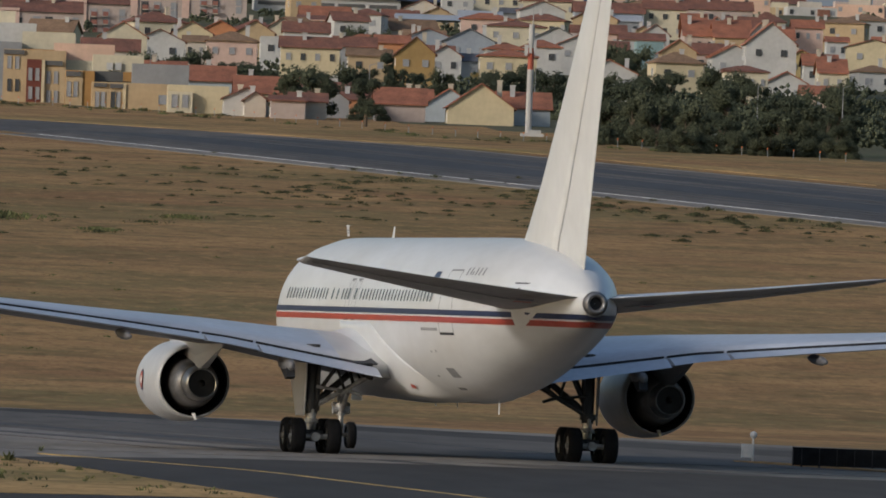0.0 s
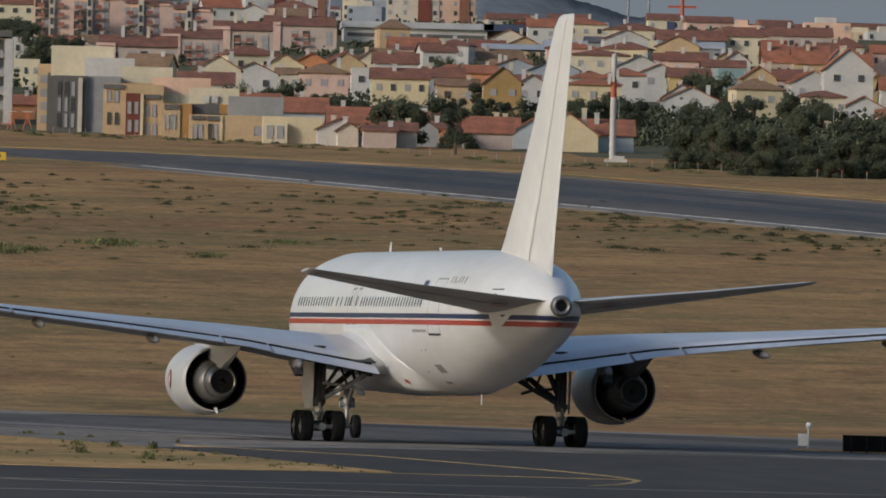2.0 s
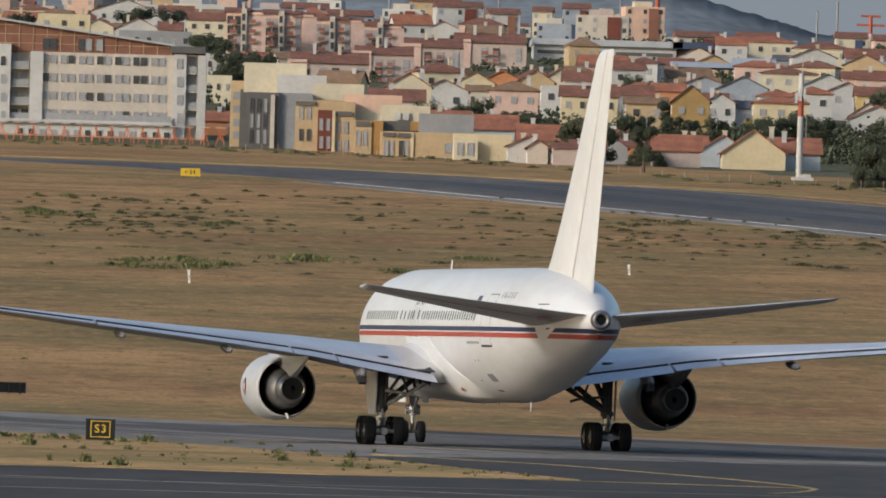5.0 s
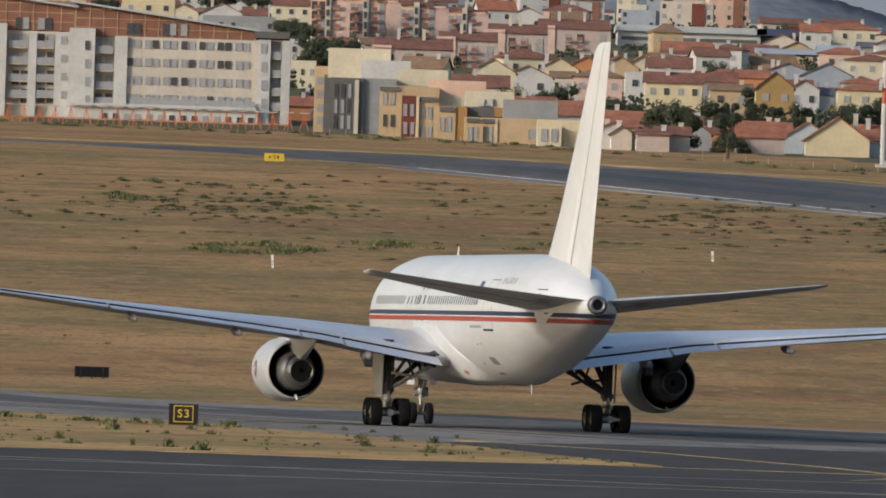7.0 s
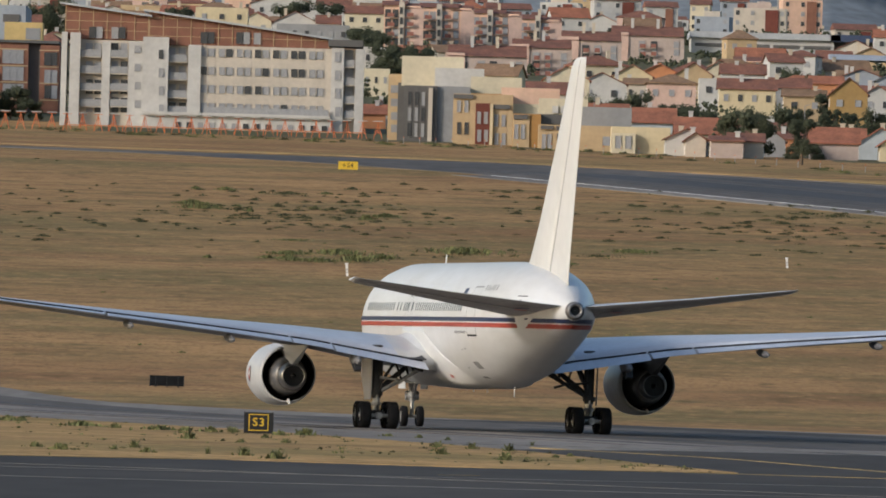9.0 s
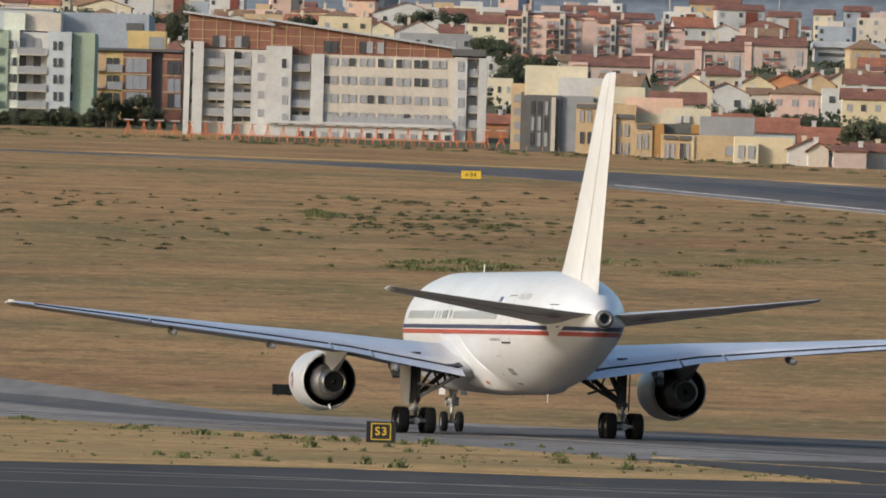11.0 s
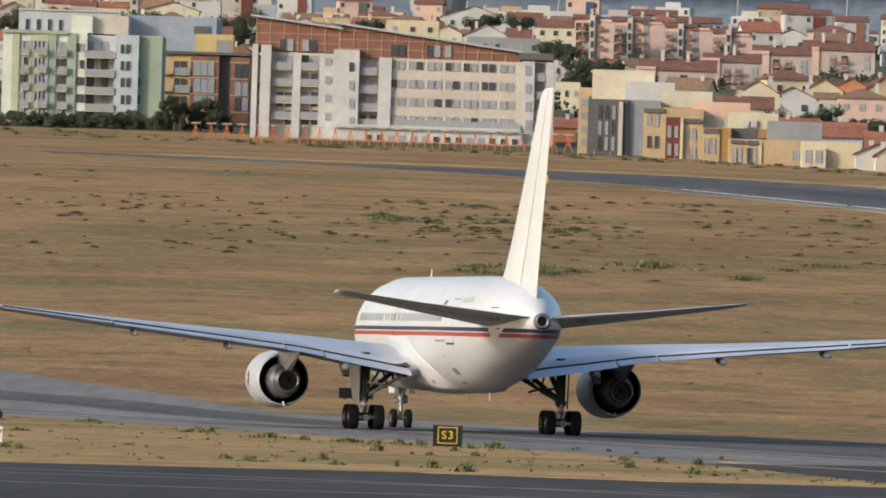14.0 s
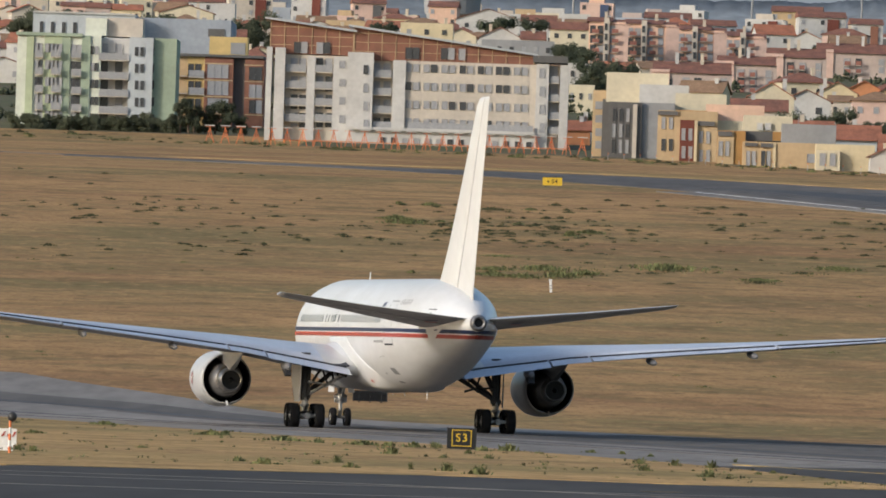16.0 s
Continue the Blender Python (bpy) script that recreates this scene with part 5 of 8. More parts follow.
panes(t, -10.91, -10.91, 5.50, 5.50, 1, 1, 0.80, 1.00, -0.30, "shut", 0.00)
panes(t, -5.98, -4.49, 4.44, 4.44, 1, 2, 0.90, 1.90, 1.20, "mix", 0.00)
panes(t, -17.94, -16.70, 4.74, 4.74, 1, 2, 0.90, 1.90, 0.80, "mix", 0.00)
panes(t, -14.23, -12.91, 4.86, 4.86, 1, 2, 0.90, 1.90, 0.80, "mix", 0.00)
panes(t, 19.66, 19.66, 4.84, 4.84, 1, 1, 1.10, 1.90, 1.20, "mix", 0.00)
panes(t, -7.41, -7.41, 2.12, 2.12, 1, 1, 0.60, 1.20, -0.80, "some", 0.00)
panes(t, 18.11, 18.11, 2.42, 2.42, 1, 1, 0.70, 1.30, -0.40, "shut", 0.00)
panes(t, -10.83, -10.83, 2.86, 2.86, 1, 1, 0.80, 1.00, -0.30, "shut", 0.00)
panes(t, -5.89, -4.41, 1.80, 1.80, 1, 2, 0.90, 1.90, 1.20, "mix", 0.00)
panes(t, -17.85, -16.62, 2.11, 2.11, 1, 2, 0.90, 1.90, 0.80, "mix", 0.00)
panes(t, -14.15, -12.83, 2.23, 2.23, 1, 2, 0.90, 1.90, 0.80, "mix", 0.00)
panes(t, 19.74, 19.74, 2.21, 2.21, 1, 1, 1.10, 1.90, 1.20, "mix", 0.00)
balcony(t, -6.78, -3.94, 9.68, -0.20, 1.20, RAIL, 1.00)
balcony(t, -6.69, -3.85, 7.08, -0.20, 1.20, RAIL, 1.00)
balcony(t, -6.61, -3.76, 4.49, -0.20, 1.20, RAIL, 1.00)
balcony(t, -6.53, -3.69, 2.22, -0.20, 1.20, RAIL, 1.00)
balcony(t, -19.57, -16.31, 10.05, -0.20, 0.80, RAIL, 1.00)
balcony(t, -19.49, -16.24, 7.70, -0.20, 0.80, RAIL, 1.00)
balcony(t, -19.41, -16.15, 5.22, -0.20, 0.80, RAIL, 1.00)
balcony(t, -19.33, -16.08, 2.88, -0.20, 0.80, RAIL, 1.00)
balcony(t, -15.11, -12.48, 10.10, -0.20, 0.80, RAIL, 1.00)
balcony(t, -15.04, -12.40, 7.71, -0.20, 0.80, RAIL, 1.00)
balcony(t, -14.96, -12.32, 5.28, -0.20, 0.80, RAIL, 1.00)
balcony(t, -14.88, -12.24, 2.97, -0.20, 0.80, RAIL, 1.00)
balcony(t, 18.71, 20.36, 9.63, 0.00, 1.20, RAIL, 1.00)
balcony(t, 18.79, 20.44, 6.99, 0.00, 1.20, RAIL, 1.00)
balcony(t, 18.88, 20.53, 4.39, 0.00, 1.20, RAIL, 1.00)
balcony(t, 18.95, 20.60, 2.25, 0.00, 1.20, RAIL, 1.00)
balcony(t, -1.31, 16.81, 2.25, -0.80, 0.00, RAIL, 1.00)
panes(t, -4.93, 16.26, -0.10, 0.31, 1, 14, 0.70, 0.80, -1.20, "mix", 0.00)
attic(t, -21.71, 17.55, -9.53, 16.01, 12.60)
attic(t, -9.56, 16.83, 16.65, 13.43, 12.02)
panes(t, -17.70, -17.70, 12.80, 12.80, 1, 1, 0.90, 1.50, 0.55, "mix", 0.00)
panes(t, -16.75, -16.75, 12.83, 12.83, 1, 1, 0.90, 1.50, 0.55, "mix", 0.00)
panes(t, -14.48, -14.48, 12.83, 12.83, 1, 1, 0.90, 1.50, 0.55, "mix", 0.00)
panes(t, -13.45, -13.45, 12.86, 12.86, 1, 1, 0.90, 1.50, 0.55, "mix", 0.00)
panes(t, -1.56, -1.56, 12.50, 12.50, 1, 1, 0.90, 1.50, 0.55, "mix", 0.00)
panes(t, -0.54, -0.54, 12.53, 12.53, 1, 1, 0.90, 1.50, 0.55, "mix", 0.00)
panes(t, 3.59, 3.59, 12.59, 12.59, 1, 1, 0.90, 1.50, 0.55, "mix", 0.00)
panes(t, 4.57, 4.57, 12.62, 12.62, 1, 1, 0.90, 1.50, 0.55, "mix", 0.00)
panes(t, 6.14, 6.14, 12.59, 12.59, 1, 1, 0.90, 1.50, 0.55, "mix", 0.00)

# pale green and white block
t = building("apartment_block", "pale green and white apartment block with balconies", "apartment building", -82.2, 1830, 0, "apartment blocks")
slab(t, "wall", -12.52, -0.03, 0.00, 14.00, -4.00, 13.60, WALL["palegreen"])
slab(t, "panel", -11.13, -10.06, -0.25, 0.75, -4.00, 13.26, WALL["green"])
slab(t, "panel", -8.47, -5.86, -0.25, 0.75, -4.00, 13.37, WALL["green"])
slab(t, "panel", -5.86, -4.59, -0.25, 0.75, -4.00, 13.43, WALL["sage"])
slab(t, "panel", -2.92, -1.61, -0.25, 0.75, -4.00, 13.52, WALL["sage"])
slab(t, "parapet", -12.72, -2.89, -0.50, 1.50, 13.31, 13.79, WALL["sage"])
slab(t, "wall", -0.29, 4.16, 1.60, 13.60, -4.00, 13.31, WALL["white"])
slab(t, "wall", 4.16, 7.73, -0.40, 12.60, -4.00, 13.50, WALL["blue"])
slab(t, "wall", 7.53, 11.18, 0.60, 14.60, -4.00, 13.48, WALL["sage"])
slab(t, "penthouse", -2.56, 0.61, 2.00, 10.00, 13.63, 16.21, WALL["palegreen"])
slab(t, "penthouse", 0.49, 5.93, 3.00, 11.00, 13.60, 16.38, WALL["stone"])
panes(t, -9.63, -9.11, 10.80, 10.80, 1, 2, 0.60, 1.30, 0.00, "mix", 0.00)
panes(t, -8.03, -6.24, 10.91, 10.91, 1, 4, 0.70, 1.20, -0.25, "shut", 0.00)
panes(t, -4.14, -3.35, 10.56, 10.56, 1, 2, 0.70, 1.50, 0.00, "mix", 0.00)
panes(t, -1.37, -0.73, 10.84, 10.84, 1, 2, 0.50, 1.10, 0.00, "mix", 0.00)
panes(t, 0.35, 2.53, 10.49, 10.49, 1, 2, 1.00, 1.90, 1.60, "mix", 0.00)
panes(t, 5.28, 6.11, 10.80, 10.80, 1, 2, 0.50, 1.20, -0.40, "dark", 0.00)
panes(t, 7.61, 7.61, 10.93, 10.93, 1, 1, 0.40, 1.20, 0.60, "dark", 0.00)
panes(t, -9.54, -9.03, 8.30, 8.30, 1, 2, 0.60, 1.30, 0.00, "mix", 0.00)
panes(t, -7.94, -6.16, 8.41, 8.41, 1, 4, 0.70, 1.20, -0.25, "shut", 0.00)
panes(t, -4.06, -3.27, 8.06, 8.06, 1, 2, 0.70, 1.50, 0.00, "mix", 0.00)
panes(t, -1.28, -0.65, 8.35, 8.35, 1, 2, 0.50, 1.10, 0.00, "mix", 0.00)
panes(t, 0.43, 2.62, 7.99, 7.99, 1, 2, 1.00, 1.90, 1.60, "mix", 0.00)
panes(t, 5.36, 6.19, 8.30, 8.30, 1, 2, 0.50, 1.20, -0.40, "dark", 0.00)
panes(t, 7.70, 7.70, 8.43, 8.43, 1, 1, 0.40, 1.20, 0.60, "dark", 0.00)
panes(t, -9.46, -8.94, 5.80, 5.80, 1, 2, 0.60, 1.30, 0.00, "mix", 0.00)
panes(t, -7.86, -6.08, 5.92, 5.92, 1, 4, 0.70, 1.20, -0.25, "shut", 0.00)
panes(t, -3.98, -3.18, 5.56, 5.56, 1, 2, 0.70, 1.50, 0.00, "mix", 0.00)
panes(t, -1.20, -0.57, 5.85, 5.85, 1, 2, 0.50, 1.10, 0.00, "mix", 0.00)
panes(t, 0.52, 2.70, 5.49, 5.49, 1, 2, 1.00, 1.90, 1.60, "mix", 0.00)
panes(t, 5.44, 6.28, 5.81, 5.81, 1, 2, 0.50, 1.20, -0.40, "dark", 0.00)
panes(t, 7.78, 7.78, 5.93, 5.93, 1, 1, 0.40, 1.20, 0.60, "dark", 0.00)
panes(t, -9.38, -8.86, 3.27, 3.27, 1, 2, 0.60, 1.30, 0.00, "mix", 0.00)
panes(t, -7.78, -5.99, 3.38, 3.38, 1, 4, 0.70, 1.20, -0.25, "shut", 0.00)
panes(t, -3.89, -3.10, 3.03, 3.03, 1, 2, 0.70, 1.50, 0.00, "mix", 0.00)
panes(t, -1.12, -0.48, 3.31, 3.31, 1, 2, 0.50, 1.10, 0.00, "mix", 0.00)
panes(t, 0.60, 2.78, 2.95, 2.95, 1, 2, 1.00, 1.90, 1.60, "mix", 0.00)
panes(t, 5.53, 6.36, 3.27, 3.27, 1, 2, 0.50, 1.20, -0.40, "dark", 0.00)
panes(t, 7.86, 7.86, 3.40, 3.40, 1, 1, 0.40, 1.20, 0.60, "dark", 0.00)
panes(t, -9.29, -8.78, 0.77, 0.77, 1, 2, 0.60, 1.30, 0.00, "mix", 0.00)
panes(t, -7.70, -5.91, 0.89, 0.89, 1, 4, 0.70, 1.20, -0.25, "shut", 0.00)
panes(t, -3.81, -3.02, 0.53, 0.53, 1, 2, 0.70, 1.50, 0.00, "mix", 0.00)
panes(t, -1.03, -0.40, 0.82, 0.82, 1, 2, 0.50, 1.10, 0.00, "mix", 0.00)
panes(t, 0.68, 2.86, 0.45, 0.45, 1, 2, 1.00, 1.90, 1.60, "mix", 0.00)
panes(t, 5.61, 6.44, 0.78, 0.78, 1, 2, 0.50, 1.20, -0.40, "dark", 0.00)
panes(t, 7.95, 7.95, 0.90, 0.90, 1, 1, 0.40, 1.20, 0.60, "dark", 0.00)
balcony(t, -0.32, 4.05, 10.02, -0.60, 1.60, RAIL, 1.00)
balcony(t, -0.23, 4.14, 7.24, -0.60, 1.60, RAIL, 1.00)
balcony(t, -0.14, 4.23, 4.63, -0.60, 1.60, RAIL, 1.00)
balcony(t, -0.06, 4.31, 2.09, -0.60, 1.60, RAIL, 1.00)
balcony(t, -7.47, -5.96, 10.22, -0.95, -0.25, RAIL, 1.00)
balcony(t, -7.38, -5.88, 7.64, -0.95, -0.25, RAIL, 1.00)
balcony(t, -7.30, -5.79, 5.02, -0.95, -0.25, RAIL, 1.00)
balcony(t, -7.21, -5.70, 2.41, -0.95, -0.25, RAIL, 1.00)
balcony(t, -4.46, -2.91, 10.20, -0.80, 0.00, RAIL, 1.00)
balcony(t, -4.37, -2.83, 7.50, -0.80, 0.00, RAIL, 1.00)
balcony(t, -4.28, -2.74, 4.85, -0.80, 0.00, RAIL, 1.00)
balcony(t, -4.20, -2.65, 2.27, -0.80, 0.00, RAIL, 1.00)
balcony(t, -9.86, -8.67, 10.14, -0.70, 0.00, RAIL, 1.00)
balcony(t, -9.77, -8.58, 7.56, -0.70, 0.00, RAIL, 1.00)
balcony(t, -9.69, -8.50, 4.95, -0.70, 0.00, RAIL, 1.00)
balcony(t, -9.60, -8.41, 2.33, -0.70, 0.00, RAIL, 1.00)

# brick and yellow block
t = building("apartment_block", "brick and yellow apartment block with white windows", "apartment building", -65.3, 1860, 0, "apartment blocks")
slab(t, "wall", -6.94, -2.31, 0.60, 11.60, -4.00, 10.60, WALL["tan"])
slab(t, "wall", -5.11, -2.38, 0.30, 8.30, -4.00, 10.42, WALL["yellow"])
slab(t, "wall", -2.53, 1.82, 0.00, 11.00, -4.00, 10.52, WALL["brick"])
slab(t, "wall", 1.62, 3.72, 1.00, 11.00, -4.00, 10.84, WALL["darkgrey"])
slab(t, "wall", 3.60, 6.50, 0.00, 11.00, -4.00, 10.29, WALL["brick"])
slab(t, "penthouse", -1.97, 3.80, 1.00, 8.00, 10.80, 13.62, WALL["yellow"])
slab(t, "roof", -7.10, 6.39, -0.40, 10.60, 10.48, 10.88, WALL["darkgrey"])
slab(t, "shutter", 1.27, 3.49, 0.90, 1.90, 11.00, 12.77, WALL["grey"])
panes(t, -4.61, -3.56, 8.12, 8.12, 1, 2, 0.80, 1.20, 0.30, "dark", 0.00)
panes(t, -4.52, -3.48, 5.50, 5.50, 1, 2, 0.80, 1.20, 0.30, "dark", 0.00)
panes(t, -4.44, -3.39, 2.85, 2.85, 1, 2, 0.80, 1.20, 0.30, "dark", 0.00)
panes(t, -1.60, 0.53, 7.43, 7.43, 1, 3, 0.95, 1.90, 0.00, "shut", 0.00)
panes(t, -1.52, 0.61, 4.86, 4.86, 1, 3, 0.95, 1.90, 0.00, "shut", 0.00)
panes(t, -1.43, 0.70, 2.28, 2.28, 1, 3, 0.95, 1.90, 0.00, "shut", 0.00)
panes(t, 4.69, 5.66, 7.27, 7.27, 1, 2, 0.90, 1.80, 0.00, "mix", 0.00)
panes(t, 4.78, 5.74, 4.61, 4.61, 1, 2, 0.90, 1.80, 0.00, "mix", 0.00)
panes(t, 4.86, 5.82, 2.27, 2.27, 1, 2, 0.90, 1.80, 0.00, "mix", 0.00)
slab(t, "band", -2.68, 1.67, -0.12, 0.08, 9.39, 9.59, WALL["tan"])
slab(t, "band", 3.44, 6.34, -0.12, 0.08, 9.36, 9.52, WALL["tan"])
slab(t, "band", -2.60, 1.75, -0.12, 0.08, 6.89, 7.09, WALL["tan"])
slab(t, "band", 3.53, 6.43, -0.12, 0.08, 6.87, 7.03, WALL["tan"])
slab(t, "band", -2.52, 1.83, -0.12, 0.08, 4.40, 4.60, WALL["tan"])
slab(t, "band", 3.61, 6.51, -0.12, 0.08, 4.37, 4.53, WALL["tan"])
slab(t, "band", -2.44, 1.91, -0.12, 0.08, 1.86, 2.06, WALL["tan"])
slab(t, "band", 3.69, 6.59, -0.12, 0.08, 1.83, 2.00, WALL["tan"])
balcony(t, -7.04, -5.15, 7.53, -0.40, 0.60, WALL["tan"], 1.00)
balcony(t, -6.96, -5.06, 4.92, -0.40, 0.60, WALL["tan"], 1.00)
balcony(t, -6.87, -4.98, 2.38, -0.40, 0.60, WALL["tan"], 1.00)
balcony(t, -5.01, -2.55, 7.40, -0.20, 0.30, RAIL, 1.00)
balcony(t, -4.92, -2.47, 4.78, -0.20, 0.30, RAIL, 1.00)

# long pale warehouse behind the blocks
t = building("warehouse", "long pale grey industrial shed with a flat roof", "warehouse", -91.4, 2150, 0, "warehouses")
slab(t, "wall", -17.28, 0.56, 0.00, 30.00, -4.00, 12.79, WALL["blue"])
slab(t, "wall", 0.17, 17.20, 4.00, 34.00, -4.00, 12.51, WALL["bluegrey"])
slab(t, "roof_edge", -17.37, 0.47, -0.30, 29.70, 12.69, 12.97, WALL["white"])
slab(t, "shutter", 13.24, 16.13, 3.80, 4.80, 9.53, 10.93, WALL["darkgrey"])
panes(t, -15.76, -9.93, 8.94, 9.18, 1, 4, 0.60, 2.00, 0.00, "dark", 0.00)

# stepped row of flats with cream roof boxes
t = building("apartment_block", "narrow cream and grey stair block with bands", "apartment building", -7.0, 1735, 0, "apartment blocks")
slab(t, "wall", -1.35, 1.06, 0.00, 10.00, -4.00, 9.32, WALL["tan"])
slab(t, "panel", -1.01, 0.26, -0.10, 0.10, 6.65, 7.75, WALL["grey"])
slab(t, "panel", -0.95, 0.32, -0.10, 0.10, 4.75, 5.85, WALL["grey"])
slab(t, "panel", -0.88, 0.38, -0.10, 0.10, 2.85, 3.95, WALL["grey"])
slab(t, "panel", -0.83, 0.44, -0.10, 0.10, 1.08, 2.18, WALL["grey"])
slab(t, "wall", 0.02, 1.12, -0.30, 0.70, -4.00, 8.11, WALL["darkgrey"])
t = building("apartment_block", "dark grey-brown block of flats with tall windows", "apartment building", -3.6, 1725, 0, "apartment blocks")
slab(t, "wall", -2.49, 2.21, 0.00, 10.00, -4.00, 7.81, WALL["darkgrey"])
slab(t, "wall", 2.05, 6.83, 0.60, 10.60, -4.00, 7.85, WALL["grey"])
slab(t, "wall", 0.96, 1.55, -0.40, 0.20, -4.00, 7.52, WALL["stone"])
panes(t, -1.64, 0.24, 0.73, 5.14, 3, 3, 0.42, 1.70, 0.00, "mix", 0.00)
slab(t, "wall", -2.92, 5.81, 9.00, 19.00, 7.94, 12.16, WALL["cream"])
slab(t, "wall", 1.75, 8.71, 7.00, 15.00, 7.60, 10.55, WALL["white"])
slab(t, "wall", 6.84, 14.04, 6.00, 14.00, 6.91, 9.44, WALL["cream"])
t = building("apartment_block", "tan block of flats with dark red panel", "apartment building", 5.1, 1700, 0, "apartment blocks")
slab(t, "wall", -4.25, 4.02, 0.00, 10.00, -4.00, 6.93, WALL["tan"])
slab(t, "panel", -1.13, 0.86, -0.25, 0.25, -4.00, 5.69, WALL["maroon"])
slab(t, "roof", -4.23, -1.50, -0.30, 0.70, 6.26, 6.84, WALL["darkgrey"])
slab(t, "roof", 1.28, 3.60, -0.30, 0.70, 4.95, 5.57, WALL["darkgrey"])
slab(t, "wall", -1.82, 2.49, 0.50, 8.50, 5.60, 7.04, WALL["ochre"])
slab(t, "wall", 0.86, 1.27, -0.50, 0.50, -4.00, 5.60, WALL["paleyellow"])
panes(t, -3.48, -2.44, 4.44, 4.44, 1, 2, 0.50, 1.50, 0.00, "mix", 0.00)
panes(t, -3.38, -2.35, 1.42, 1.42, 1, 2, 0.50, 1.50, 0.00, "mix", 0.00)
panes(t, -0.66, 0.29, 2.95, 2.95, 1, 2, 0.50, 1.50, -0.25, "shut", 0.00)
panes(t, -0.57, 0.38, 0.47, 0.47, 1, 2, 0.50, 1.50, -0.25, "shut", 0.00)
panes(t, 1.76, 2.75, 2.62, 2.62, 1, 2, 0.50, 1.50, 0.00, "mix", 0.00)
panes(t, 1.84, 2.83, 0.06, 0.06, 1, 2, 0.50, 1.50, 0.00, "shut", 0.00)
slab(t, "wall", 2.38, 10.47, 5.00, 13.00, 5.60, 8.09, WALL["peach"])
slab(t, "wall", 3.58, 7.93, 2.00, 10.00, 4.27, 5.80, WALL["cream"])
t = building("apartment_block", "ochre and tan block of flats with cream top", "apartment building", 11.0, 1670, 0, "apartment blocks")
slab(t, "wall", -1.99, 1.79, 0.00, 10.00, -4.00, 4.56, WALL["ochre"])
slab(t, "wall", -1.98, 0.25, -0.20, 0.80, -4.00, 4.45, WALL["tan"])
slab(t, "roof", -1.93, -0.02, -0.40, 0.60, 3.79, 4.44, WALL["darkgrey"])
panes(t, -1.53, -0.64, 1.22, 1.22, 1, 2, 0.50, 1.80, -0.20, "mix", 0.00)
slab(t, "wall", 1.51, 8.15, 3.00, 11.00, 4.50, 6.82, WALL["cream"])
slab(t, "roof", 1.43, 5.90, 1.00, 9.00, 3.32, 4.62, WALL["darkgrey"])
slab(t, "wall", 5.49, 6.71, 0.90, 3.90, 3.40, 4.62, WALL["ochre"])
slab(t, "air_conditioner", 3.31, 4.12, 2.60, 3.00, 4.82, 5.79, WALL["white"])
slab(t, "air_conditioner", 4.45, 5.26, 2.60, 3.00, 4.86, 5.83, WALL["white"])
t = building("apartment_block", "low tan and beige building with a blank wall", "apartment building", 17.3, 1640, 0, "apartment blocks")
slab(t, "wall", -5.02, 4.88, 0.00, 10.00, -4.00, 3.37, WALL["tan"])
panes(t, -4.29, -3.57, 0.22, 0.22, 1, 2, 0.50, 1.80, 0.00, "mix", 0.00)
panes(t, -2.29, -1.57, 0.29, 0.29, 1, 2, 0.50, 1.80, 0.00, "mix", 0.00)
slab(t, "roof", -4.75, -3.07, -0.30, 0.70, 2.72, 3.20, WALL["darkgrey"])
slab(t, "roof", -2.67, -1.00, -0.30, 0.70, 2.63, 3.18, WALL["darkgrey"])
panes(t, 4.09, 4.09, 0.84, 0.84, 1, 1, 1.00, 1.10, 0.00, "shut", 0.00)
slab(t, "wall", 0.11, 7.38, 3.00, 11.00, 3.35, 5.95, WALL["grey"])
slab(t, "band", -1.03, -0.63, -0.20, 0.30, -4.00, 3.22, WALL["paleyellow"])
t = building("apartment_block", "low bright yellow building with a pale porch", "apartment building", 25.7, 1620, 0, "apartment blocks")
slab(t, "wall", -3.94, 3.79, 0.00, 10.00, -4.00, 3.49, WALL["paleyellow"])
slab(t, "porch", -3.95, -0.79, -1.20, 0.30, -4.00, 2.61, WALL["cream"])
panes(t, -3.08, -1.74, 0.67, 0.67, 1, 2, 0.70, 1.50, -1.20, "shut", 0.00)

# peach blocks of flats with red-brown balconies
t = building("apartment_block", "peach apartment block with tiled roofs and red-brown balconies", "apartment building", -9.6, 2565, 0, "peach apartment blocks")
slab(t, "wall", -4.08, 3.53, 0.00, 12.00, -4.00, 9.42, WALL["peach"])
slab(t, "wall", 1.42, 4.17, -0.30, 10.70, -4.00, 9.01, WALL["pink"])
slab(t, "stair_strip", -0.97, 0.15, -0.70, 2.30, -4.00, 10.14, WALL["stone"])
slab(t, "stair_window", -0.84, -0.22, -0.80, -0.50, 7.64, 9.02, GLASS_DARK)
slab(t, "stair_window", -0.77, -0.15, -0.80, -0.50, 5.52, 6.90, GLASS_DARK)
slab(t, "stair_window", -0.70, -0.08, -0.80, -0.50, 3.40, 4.77, GLASS_DARK)
slab(t, "stair_window", -0.63, -0.01, -0.80, -0.50, 1.28, 2.65, GLASS_DARK)
panes(t, -3.26, -1.70, 6.98, 6.98, 1, 2, 1.10, 1.50, 0.00, "mix", 0.00)
panes(t, 0.79, 2.54, 7.16, 7.16, 1, 3, 1.00, 1.40, 0.00, "shut", 0.00)
balcony(t, -3.42, -1.93, 6.97, -1.00, 0.00, RAIL_RED, 0.80)
balcony(t, 0.69, 2.07, 7.10, -1.00, 0.00, RAIL_RED, 0.80)
panes(t, -3.20, -1.64, 4.98, 4.98, 1, 2, 1.10, 1.50, 0.00, "mix", 0.00)
